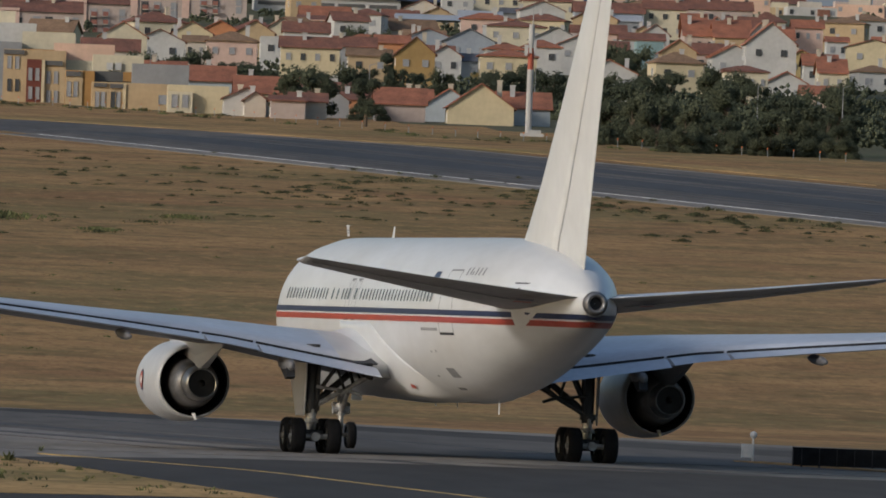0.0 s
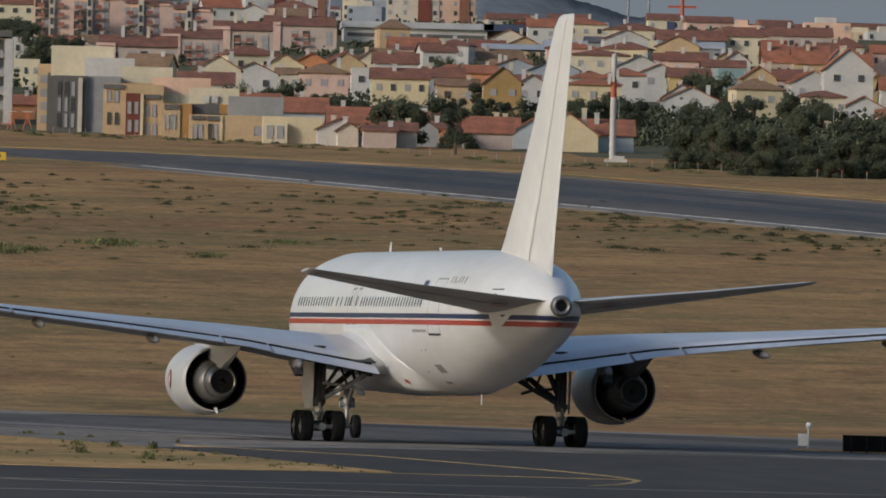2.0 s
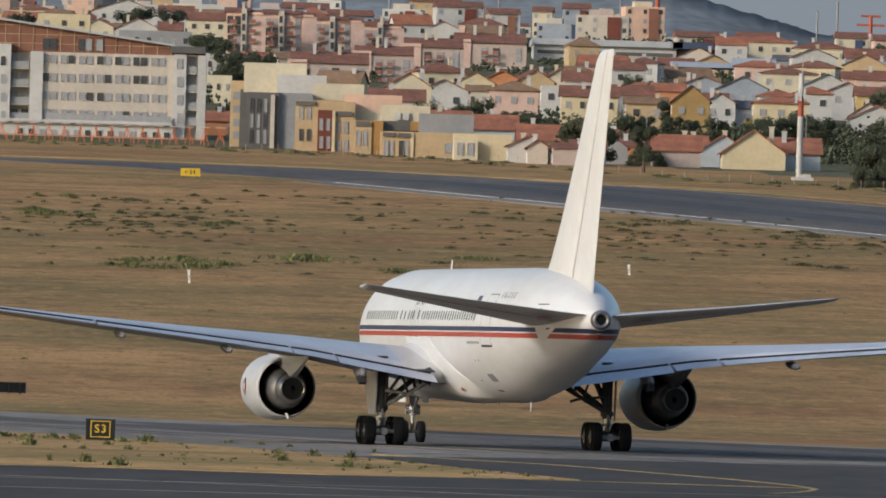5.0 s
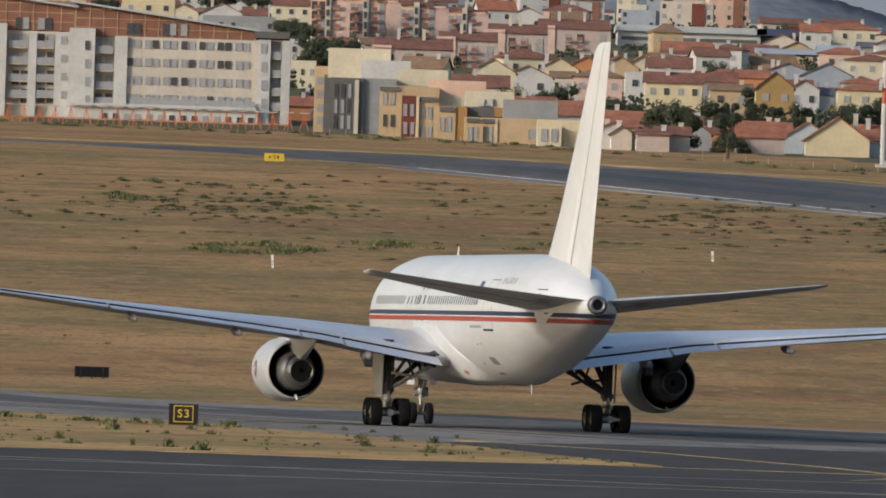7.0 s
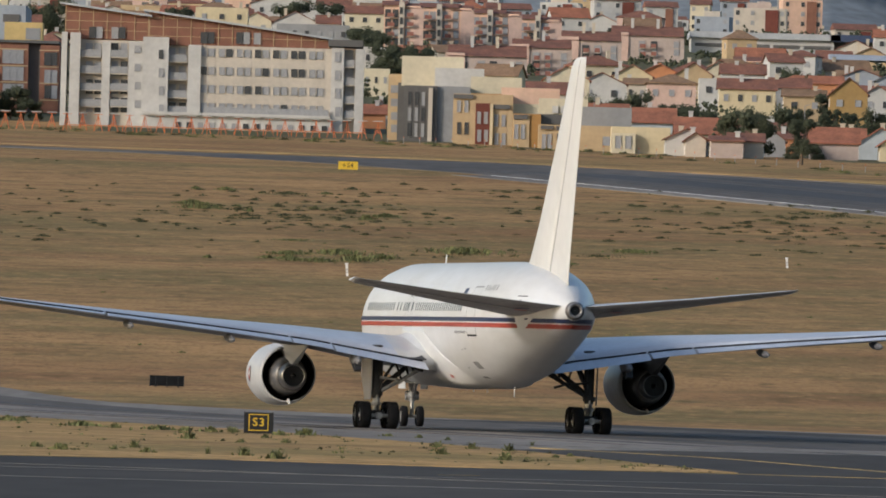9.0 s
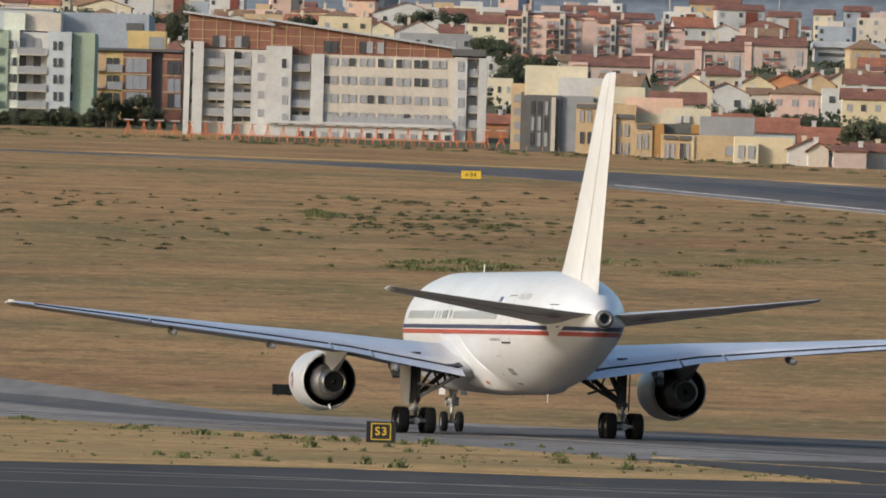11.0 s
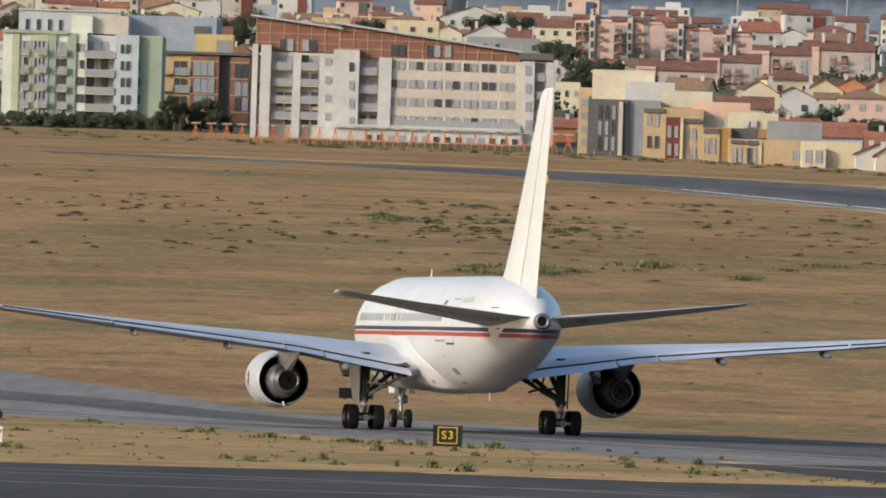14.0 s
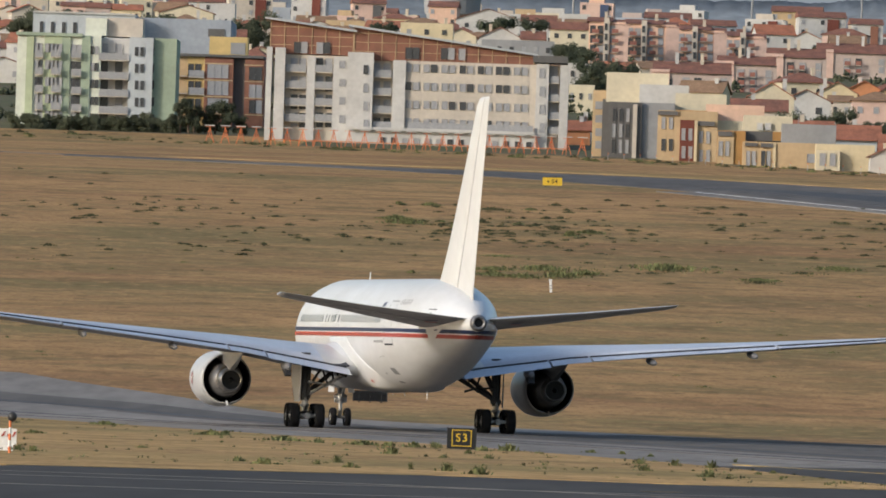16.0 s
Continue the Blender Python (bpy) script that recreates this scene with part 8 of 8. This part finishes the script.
tree(0, 45.7, 1754, 0.75)
tree(1, 47.2, 1706, 1.07)
tree(2, 53.0, 1822, 0.65)
tree(0, 58.3, 1910, 0.79)
tree(2, 57.2, 1824, 0.66)
tree(2, 56.0, 1820, 0.55)
tree(2, 58.0, 1782, 0.70)
tree(1, 63.2, 1816, 0.83)
tree(2, 43.8, 1514, 0.80)
tree(1, 40.4, 1598, 0.99)
tree(1, 27.0, 1792, 0.82)
tree(3, 45.4, 1605, 0.45)
tree(3, 48.5, 1605, 0.45)
tree(1, 59.1, 2126, 0.95)
tree(1, 60.6, 2116, 0.95)
tree(1, 62.5, 2094, 0.95)
tree(2, -17.9, 2372, 0.98)
tree(0, -14.0, 2282, 1.11)
tree(2, -9.5, 2114, 0.98)
tree(0, -34.9, 2656, 1.11)
tree(0, -15.4, 2336, 1.11)
tree(0, -56.3, 2570, 1.11)
tree(0, -7.4, 2136, 1.11)
tree(0, -10.6, 2146, 1.11)
tree(0, -4.5, 2124, 1.11)
tree(3, -92.9, 1801, 0.45)
tree(3, -91.7, 1811, 0.45)
tree(3, -90.9, 1810, 0.45)
tree(3, -89.7, 1806, 0.45)
tree(3, -88.6, 1812, 0.45)
tree(3, -87.2, 1808, 0.45)
tree(3, -85.9, 1802, 0.45)
tree(3, -85.1, 1810, 0.45)
tree(3, -83.3, 1803, 0.45)
tree(3, -82.7, 1813, 0.45)
tree(3, -81.3, 1809, 0.45)
tree(3, -80.2, 1809, 0.45)
tree(3, -78.7, 1808, 0.45)
tree(3, -77.5, 1805, 0.45)
tree(3, -76.9, 1813, 0.50)
tree(3, -75.0, 1806, 0.45)
tree(3, -74.2, 1806, 0.45)
tree(3, -73.4, 1809, 0.60)
tree(3, -71.9, 1807, 0.45)
tree(3, -70.7, 1805, 0.45)
tree(3, -69.6, 1813, 0.57)
tree(0, -65.6, 1808, 0.51)
tree(0, -64.1, 1808, 0.65)
tree(0, -62.2, 1808, 0.71)
tree(1, -60.5, 1808, 0.48)
tree(1, -66.8, 1808, 0.51)
tree(2, -69.1, 1805, 0.63)
tree(2, -67.9, 1805, 0.73)
tree(2, -67.1, 1805, 0.59)
tree(1, -126.8, 2472, 1.43)
tree(1, -126.8, 2524, 1.43)
tree(1, -119.8, 2494, 1.43)
tree(0, -118.0, 2524, 1.25)
tree(0, -104.0, 2490, 1.25)
tree(0, -100.6, 2500, 1.25)
tree(1, -96.8, 2486, 1.43)
tree(1, -82.5, 2578, 1.43)
tree(1, -80.2, 2610, 1.43)
tree(1, -80.8, 2460, 1.43)
tree(0, -33.6, 2652, 1.25)
tree(0, -25.6, 2648, 1.25)

# orange approach frames before the white block
FRAMES.append((-62.6, 1745, 2.89))
FRAMES.append((-60.4, 1745, 2.90))
FRAMES.append((-58.2, 1745, 2.90))
FRAMES.append((-56.0, 1745, 2.91))
FRAMES.append((-53.8, 1745, 2.91))
FRAMES.append((-51.6, 1745, 2.92))
FRAMES.append((-49.4, 1745, 2.92))
FRAMES.append((-47.2, 1745, 2.93))
FRAMES.append((-45.0, 1745, 2.93))
FRAMES.append((-42.8, 1745, 2.94))
FRAMES.append((-40.6, 1745, 2.94))
FRAMES.append((-38.4, 1745, 2.95))
FRAMES.append((-36.2, 1745, 2.96))
FRAMES.append((-34.0, 1745, 2.96))
FRAMES.append((-31.8, 1745, 2.97))
FRAMES.append((-29.5, 1745, 2.97))
FRAMES.append((-27.3, 1745, 2.98))
FRAMES.append((-25.1, 1745, 2.98))
FRAMES.append((-22.9, 1745, 2.99))
FRAMES.append((-20.7, 1745, 3.00))
FRAMES.append((-18.5, 1745, 3.00))
FRAMES.append((-16.3, 1745, 3.01))
FRAMES.append((-14.1, 1745, 3.01))
FRAMES.append((-11.9, 1745, 3.02))
FRAMES.append((-9.7, 1745, 3.03))

# ---- dense far town on the slope behind ----
far = random.Random(31)
far_walls = ["white", "white", "white", "cream", "stone", "peach", "bluegrey", "pink", "tan", "rosegrey", "beige"]
for row, y0 in enumerate((3020, 3180, 3380, 3620, 3900, 4250, 4600)):
    x = -0.060 * y0
    while x < 0.074 * y0:
        w, y = far.uniform(5, 13), y0 + far.uniform(-60, 60)
        tall = 1.0 if x < 0.03 * y0 else 0.45
        h = far.choice((5, 6, 8, 9, 11)) * tall + row * 0.4
        if row < 3 or x < 0.04 * y0:
            m = far.choice(far_walls)
            t = building("apartment_block", "far " + {"bluegrey": "blue-grey", "rosegrey": "rose-grey"}.get(m, m) + " block of flats on the hillside", "apartment building", x + w / 2, y, far.uniform(-8, 8), "far town blocks")
            slab(t, "wall", -w / 2, w / 2, 0, 9, -6, h, WALL[m])
            if far.random() < 0.45:
                ridge_roof(t, -w / 2, w / 2, h, h + 1.6, 9, "oldtile")
            else:
                slab(t, "penthouse", -w / 4, w / 5, 2, 7, h, h + 1.4, WALL[far.choice(far_walls)])
            if far.random() < 0.35:
                slab(t, "panel", w * 0.1, w * 0.35, -0.3, 1, -6, h - 0.4, WALL[far.choice(("navy", "maroon", "darkgrey", "brick"))])
            n, k = max(2, int(w / 3)), max(1, min(3, int(h / 2.6)))
            panes(t, -w / 2 + 1.0, w / 2 - 1.0, h - 1.7 - (k - 1) * 2.4, h - 1.7, k, n, 0.8, 1.0)
        x += w + far.choice((0, 1, 2, 4, 8))

# shrubs and low woods between the houses, too many to count
vs, fs = [], []
for place in range(1080):
    y = 1480 + 1500 * far.random() ** 1.3
    x = far.uniform(-0.055, 0.078) * y
    belt = place >= 900
    if belt:
        y = far.uniform(1690, 1880)
        x = far.uniform(0.018, 0.072) * y
    elif y < edge_at(x, TOWN_EDGE) + 45 or (y < 1660 and x < 78) or (y < 1830 and x < 30):
        continue
    r, hgt = far.uniform(1.2, 3.0) + belt, far.uniform(1.2, 3.6) + 1.4 * belt
    for _ in range(30 + int(6 * hgt)):
        a, q, s = far.uniform(0, math.tau), math.sqrt(far.random()), far.uniform(0.2, 0.55)
        p = Vector((x + math.cos(a) * q * r, y + math.sin(a) * q * r, land(y) + hgt * (1.05 - q * 0.7) * far.uniform(0.15, 1.0)))
        k = len(vs)
        vs += [p + Vector((far.uniform(0.5, 1.2) * s * u, far.uniform(0.5, 1.2) * s * v, far.uniform(0.5, 1.2) * s * w)) for u, v, w in ((1, 0, 0), (-1, 0, 0), (0, 1, 0), (0, -1, 0), (0, 0, 1), (0, 0, -1))]
        fs += [(k + i, k + j, k + l) for i, j, l in ((0, 2, 4), (2, 1, 4), (1, 3, 4), (3, 0, 4), (2, 0, 5), (1, 2, 5), (3, 1, 5), (0, 3, 5))]
me = bpy.data.meshes.new("shrubs")
me.from_pydata([tuple(v) for v in vs], [], fs)
me.materials.append(LEAF[1])
tagged(new("shrubs", me), "dark green shrubs filling the gaps between houses", "shrubs", kind="stuff")

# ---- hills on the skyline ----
# the pale blue-grey base has the distance haze mixed into it
HILL = mat("haze_tinted_hill", (0.175, 0.20, 0.225), 1.0, vary=0.2, scale=0.02, fine=0.15, world_space=True)


def skyline():
    crest = [(-900, 150), (-250, 150), (60, 151), (109, 154.5), (150, 154), (174, 148.5), (193, 143.7), (209, 138.9), (249, 136.8), (286, 135), (420, 132), (900, 128)]
    rnd = random.Random(4)
    bm = bmesh.new()
    prev = None
    x = -900.0
    while x < 900:
        z = edge_at(x, crest) + noise.noise((x * 0.07, 0, 0)) * 0.8 + rnd.uniform(-0.25, 0.45)
        col = [bm.verts.new((x, 4890 - 400 * (1 - k) ** 1.5, 90 + (z - 90) * k if k == 1 else 90 + (edge_at(x, crest) - 90) * k)) for k in (0.0, 0.3, 0.6, 0.9, 1.0)] + [bm.verts.new((x, 4905, 80))]
        if prev:
            for i in range(5):
                bm.faces.new((prev[i], col[i], col[i + 1], prev[i + 1]))
        prev = col
        x += 1.6 if -280 < x < 330 else 12
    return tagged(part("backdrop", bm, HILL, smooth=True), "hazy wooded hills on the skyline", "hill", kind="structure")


skyline()
SKY_SHEET = bpy.data.materials.new("grey_evening_sky")
SKY_SHEET.use_nodes = True
_b = SKY_SHEET.node_tree.nodes["Principled BSDF"]
_b.inputs["Base Color"].default_value, _b.inputs["Roughness"].default_value = (0, 0, 0, 1), 1.0
_b.inputs["Emission Color"].default_value, _b.inputs["Emission Strength"].default_value = (0.225, 0.25, 0.275, 1), 1.0
tagged(part("backdrop", box(bmesh.new(), -1000, 1000, 4918, 4920, 60, 330), SKY_SHEET), "plain grey-blue hazy evening sky", "sky", kind="structure")


# ---- orange frames, masts ----
def approach_frame():
    t = empty("antenna_frame", Matrix(), "orange steel lattice antenna frame on the grass", "antenna", "orange antenna frames")
    for sx in (-1, 1):
        for sy in (-1, 1):
            part("leg", tube(bmesh.new(), (sx * 0.75, sy * 0.75, -0.6), (sx * 0.06, sy * 0.06, 2.0), 0.045, 0.04, 6), ORANGE, t)
        part("brace", tube(bmesh.new(), (sx * 0.46, -0.46, 0.5), (-sx * 0.3, -0.3, 1.1), 0.03, 0.03, 6), ORANGE, t)
    part("pole", tube(bmesh.new(), (0, 0, 1.0), (0, 0, 2.35), 0.06, 0.06, 8), ORANGE, t)
    part("crossbar", box(bmesh.new(), -0.7, 0.7, -0.1, 0.1, 2.35, 2.47), WALL["white"], t)
    part("dipole", box(bmesh.new(), -0.6, 0.6, 0.14, 0.2, 2.2, 2.27), ORANGE, t)
    return t


frame_one = approach_frame()
for i, (x, y, top) in enumerate(FRAMES):
    m = pose(x, y, land(y) + 0.1)
    if i == 0:
        frame_one.matrix_basis = m
    else:
        copy_thing(frame_one, m)
rail = empty("fence", pose(0, 1748, land(1748)), "low orange and white barrier rail", "fence")
for x in range(-54, -10, 2):
    part("post", one_box(x - 0.06, x + 0.06, -0.06, 0.06, -0.3, 0.9), ORANGE, rail)
part("rail", one_box(-54, -12, -0.04, 0.04, 0.7, 0.85), WALL["orange"], rail)

# boundary fence posts, orange tips, along the town edge
fence = empty("fence", pose(0, 0, 0), "thin boundary fence with red-orange post tips", "fence")
for i in range(44):
    x = -8 + i * 2.2
    y = edge_at(x, TOWN_EDGE) - 4
    p = part("post", one_box(x - 0.04, x + 0.04, y - 0.04, y + 0.04, land(y) - 0.2, land(y) + 0.75), BARE_METAL, fence)
    part("tip", one_box(x - 0.055, x + 0.055, y - 0.055, y + 0.055, land(y) + 0.75, land(y) + 0.92), ORANGE, p)


def mast(x, y, bands, r, label):
    """A painted mast; bands of (height, colour)."""
    t = empty("mast", pose(x, y, land(y)), label, "mast")
    z = -1.0
    for h, m in bands:
        part("section", tube(bmesh.new(), (0, 0, z), (0, 0, z + h), r, r * 0.93, 16), m, t)
        z, r = z + h, r * 0.93
    return t, z


RED_PAINT = mat("red_mast_paint", (0.42, 0.09, 0.045), 0.6, vary=0.12)
t, z = mast(61.1, 1470, [(8.6, WALL["white"]), (2.45, RED_PAINT), (2.7, WALL["white"])], 0.38, "white tubular radio mast with one red band")
part("aerial", tube(bmesh.new(), (0.1, 0, z - 0.5), (0.12, 0, z + 2.6), 0.06, 0.04, 8), BARE_METAL, t)
for k in range(3):
    part("panel_aerial", one_box(-0.75 + 0.5 * k, -0.45 + 0.5 * k, -0.55, -0.4, z - 3.6 + 0.3 * k, z - 2.4 + 0.3 * k), WALL["white"], t)
for k in range(10):
    part("cable_clip", one_box(-0.52, -0.4, -0.35, 0.0, 0.6 + k * 0.95, 0.68 + k * 0.95), GAP_DARK, t)
t2 = building("cabin", "small white equipment cabin at the foot of the mast", "cabin", 61.4, 1466)
slab(t2, "wall", -1.3, 1.3, 0, 2, -0.8, 0.35, WALL["white"]), slab(t2, "roof", -0.5, 1.0, 0.3, 1.6, 0.35, 0.75, WALL["white"])
mast(97.9, 3300, [(9.5, WALL["white"]), (9.0, RED_PAINT), (6.0, WALL["white"]), (6.0, RED_PAINT)], 0.7, "red and white banded chimney mast above the town")
t, z = mast(160, 3400, [(9.6, WALL["white"]), (5.2, RED_PAINT)], 0.55, "red and white mast with two crossbars")
part("crossbar", one_box(-2.7, 2.7, -0.3, 0.3, z - 0.6, z), RED_PAINT, t), part("crossbar", one_box(-3.9, 3.9, -0.3, 0.3, z - 3.1, z - 2.5), RED_PAINT, t)
for x, y, h in ((52, 3100, 24), (24, 3050, 20), (84, 3150, 19), (133, 3000, 14), (-20, 3000, 22), (143, 3350, 15)):
    mast(x, y, [(h, WALL["grey"])], 0.28, "thin grey pole rising above the town")
for x, y in ((89, 1500), (21, 1760), (13, 1790), (50, 1720), (103, 1560), (74, 1760)):
    t = building("street_lamp", "thin grey street lamp between the houses", "lamp", x, y)
    part("pole", tube(bmesh.new(), (0, 0, -1), (0, 0, 6.5), 0.07, 0.05, 8), WALL["grey"], t)
    part("arm", tube(bmesh.new(), (0, 0, 6.5), (0.9, 0, 6.8), 0.04, 0.04, 6), WALL["grey"], t)
t = building("water_tank", "round grey concrete water tank on legs", "water tank", -52, 3150)
part("tank", lathe(bmesh.new(), [(8, 0.1), (8, 7), (13, 7.5), (14, 5), (14, 0.1)], (0, 0, 0), 24, "z"), WALL["grey"], t)
part("base", lathe(bmesh.new(), [(-4, 5), (8, 5)], (0, 0, 0), 20, "z"), WALL["rosegrey"], t)


# ---- airfield signs and markers ----
def lettering(t, words, size, x, y, z, m):
    cu = bpy.data.curves.new("lettering", "FONT")
    cu.body, cu.size, cu.extrude, cu.offset = words, size, 0.006, size * 0.012
    cu.space_character = 1.2
    cu.align_x, cu.align_y = "CENTER", "CENTER"
    tmp = bpy.data.objects.new("lettering", cu)
    me = bpy.data.meshes.new_from_object(tmp)
    bpy.data.objects.remove(tmp)
    me.materials.append(m)
    o = new("lettering", me)
    o.parent, o.matrix_basis = t, pose(x, y, z, 90, 0, 0)
    return o


LETTER_DARK = mat("dark_letter_paint", (0.05, 0.035, 0.01), 0.6)
t = empty("taxiway_sign", pose(-6.88, 472, 0.0, 0, 0, 1), "black location sign with yellow border reading S3", "sign")
panel = part("panel", one_box(-0.54, 0.54, -0.13, 0.13, 0.06, 0.86), SIGN_BLACK, t)
bmesh_frame = bmesh.new()
for a in ((-0.38, 0.38, 0.76, 0.795), (-0.38, 0.38, 0.155, 0.19), (-0.38, -0.345, 0.155, 0.795), (0.345, 0.38, 0.155, 0.795)):
    box(bmesh_frame, a[0], a[1], -0.15, -0.128, a[2], a[3])
part("border", bmesh_frame, SIGN_YELLOW, panel, "yellow border line")
lettering(panel, "S3", 0.44, 0, -0.14, 0.475, SIGN_YELLOW)
for x in (-0.56, 0.54):
    part("side_frame", one_box(x, x + 0.03, -0.15, 0.15, 0.05, 0.88), DARK_METAL, t)
for x in (-0.4, 0, 0.4):
    part("leg", one_box(x - 0.03, x + 0.03, -0.05, 0.05, -0.1, 0.08), DARK_METAL, t)

t = empty("taxiway_sign", pose(-10.2, 1292, land(1292) + 0.05), "yellow direction sign with dark arrow reading S4", "sign")
panel = part("panel", one_box(-1.03, 1.03, -0.15, 0.15, 0.12, 0.96), SIGN_YELLOW, t)
lettering(panel, "S4", 0.62, 0.22, -0.17, 0.54, LETTER_DARK)
bm = box(bmesh.new(), -0.55, -0.22, -0.18, -0.152, 0.51, 0.57)
for s in (-1, 1):
    v = [bm.verts.new(p) for p in ((-0.6, -0.17, 0.54), (-0.43, -0.17, 0.54 + 0.17 * s), (-0.38, -0.17, 0.54 + 0.12 * s), (-0.52, -0.17, 0.54))]
    bm.faces.new(v)
part("arrow", bm, LETTER_DARK, panel)
part("top_edge", one_box(-1.05, 1.05, -0.17, 0.17, 0.96, 1.0), DARK_METAL, t)
for x in (-0.7, 0.7):
    part("leg", one_box(x - 0.04, x + 0.04, -0.05, 0.05, -0.1, 0.14), DARK_METAL, t)


def sign_back(x, y, w, h, turn=0):
    t = empty("sign_board", pose(x, y, land(y) - 0.02, 0, 0, turn), "plain black back of an airfield sign on short feet", "sign")
    part("panel", one_box(-w / 2, w / 2, -0.14, 0.14, 0.1, 0.1 + h), SIGN_BACK, t)
    for k in (-1, 1):
        part("end_cap", one_box(k * w / 2 - 0.025, k * w / 2 + 0.025, -0.16, 0.16, 0.08, 0.12 + h), DARK_METAL, t)
    n = max(3, int(w / 0.6))
    for i in range(n):
        xx = -w / 2 + w * (i + 0.5) / n
        part("foot", one_box(xx - 0.04, xx + 0.04, -0.06, 0.06, -0.2, 0.1), DARK_METAL, t)
        part("seam", one_box(xx - 0.012, xx + 0.012, -0.148, -0.138, 0.12, 0.08 + h), DARK_METAL, t)
    return t


sign_back(-15.02, 679, 1.86, 0.58), sign_back(31.25, 486, 4.2, 0.62, -4)
t = empty("marker_box", pose(28.3, 497, 0.13), "white electrical box with a post and ball light", "marker")
part("cabinet", one_box(-0.25, 0.12, -0.15, 0.15, 0.05, 0.52), WHITE_PAINT, t)
p = part("post", tube(bmesh.new(), (0.14, 0, -0.1), (0.14, 0, 0.72), 0.035, 0.035, 10), WHITE_PAINT, t)
part("ball_light", lathe(bmesh.new(), [(-0.13, 0.02), (-0.1, 0.08), (0, 0.13), (0.1, 0.09), (0.13, 0.01)], (0.15, 0, 0.84), 16, "z"), WHITE_PAINT, t, "pale glass ball light", smooth=True)
for x, y, h in ((-7.0, 907, 0.85), (27.0, 964, 0.7)):
    t = empty("marker_post", pose(x, y, land(y), 0, -4, 0), "leaning white marker post with grey bands", "marker")
    part("post", one_box(-0.09, 0.09, -0.09, 0.09, -0.1, h), WHITE_PAINT, t)
    for k in (0.3, 0.55):
        part("band", one_box(-0.1, 0.1, -0.1, 0.1, h * k, h * k + 0.06), RAIL, t)
    part("cap", one_box(-0.12, 0.12, -0.1, 0.1, h, h + 0.12), WHITE_PAINT, t)
t = empty("marker_post", pose(-19.6, 382, 0.14), "orange and white striped post with a dark ball light", "marker")
for k in range(5):
    part("band", tube(bmesh.new(), (0, 0, -0.05 + k * 0.2), (0, 0, 0.15 + k * 0.2), 0.045, 0.045, 12), ORANGE if k % 2 == 0 else WHITE_PAINT, t)
part("ball_light", lathe(bmesh.new(), [(-0.16, 0.03), (-0.1, 0.12), (0, 0.15), (0.1, 0.12), (0.15, 0.02)], (0.06, 0, 1.08), 16, "z"), GEAR_DARK, t, smooth=True)
t = empty("marker_board", pose(-20.4, 396, 0.14), "white marker board with red diagonal stripes", "marker")
part("board", one_box(-0.45, 0.3, -0.05, 0.05, 0.1, 0.62), WHITE_PAINT, t), part("foot", one_box(-0.3, 0.2, -0.1, 0.1, -0.1, 0.1), WHITE_PAINT, t)
for k in range(3):
    bm = skin(bmesh.new(), [[(-0.2 + 0.17 * k + a, -0.06 - q, z + 0.36) for a, z in ((0, 0), (0.07, 0), (0.16, 0.16), (0.09, 0.16))] for q in (0, 0.006)], cap0=True, cap1=True)
    part("stripe", bm, STRIPE_RED, t)


def motions():
    walk(plane, [
        (0.0, pose(16.97, 474.09, 0, 0, 0, 98.94)),
        (0.5, pose(16.12, 474.46, 0, 0, 0, 98.97)),
        (1.0, pose(15.17, 475.31, 0, 0, 0, 99.01)),
        (1.5, pose(14.37, 477.46, 0, 0, 0, 99.03)),
        (2.0, pose(13.52, 480.13, 0, 0, 0, 99.05)),
        (2.5, pose(12.79, 483.90, 0, 0, 0, 99.06)),
        (3.0, pose(11.96, 487.60, 0, 0, 0, 99.07)),
        (3.5, pose(11.16, 490.15, 0, 0, 0, 99.06)),
        (4.0, pose(10.35, 495.31, 0, 0, 0, 99.06)),
        (4.5, pose(9.53, 497.06, 0, 0, 0, 99.06)),
        (5.0, pose(8.67, 499.11, 0, 0, 0, 99.06)),
        (5.2, pose(8.41, 499.89, 0, 0, 0, 99.05)),
        (7.5, pose(4.65, 517.66, 0, 0, 0, 99.04)),
        (8.0, pose(3.73, 521.92, 0, 0, 0, 99.04)),
        (8.5, pose(2.89, 526.69, 0, 0, 0, 99.04)),
        (9.0, pose(1.90, 531.10, 0, 0, 0, 99.04)),
        (9.5, pose(1.00, 536.17, 0, 0, 0, 99.05)),
        (10.0, pose(-0.01, 539.43, 0, 0, 0, 99.05)),
        (10.2, pose(-0.39, 540.50, 0, 0, 0, 99.05)),
        (12.3, pose(-4.37, 559.04, 0, 0, 0, 99.17)),
        (12.5, pose(-4.74, 561.74, 0, 0, 0, 99.19)),
        (13.0, pose(-5.77, 565.74, 0, 0, 0, 99.25)),
        (13.5, pose(-6.76, 570.46, 0, 0, 0, 99.32)),
        (14.0, pose(-7.74, 574.84, 0, 0, 0, 99.41)),
        (14.5, pose(-8.66, 579.24, 0, 0, 0, 99.50)),
        (15.0, pose(-9.61, 584.19, 0, 0, 0, 99.60)),
        (15.5, pose(-10.54, 588.03, 0, 0, 0, 99.71)),
        (16.0, pose(-11.64, 592.34, 0, 0, 0, 99.84)),
    ])


motions()
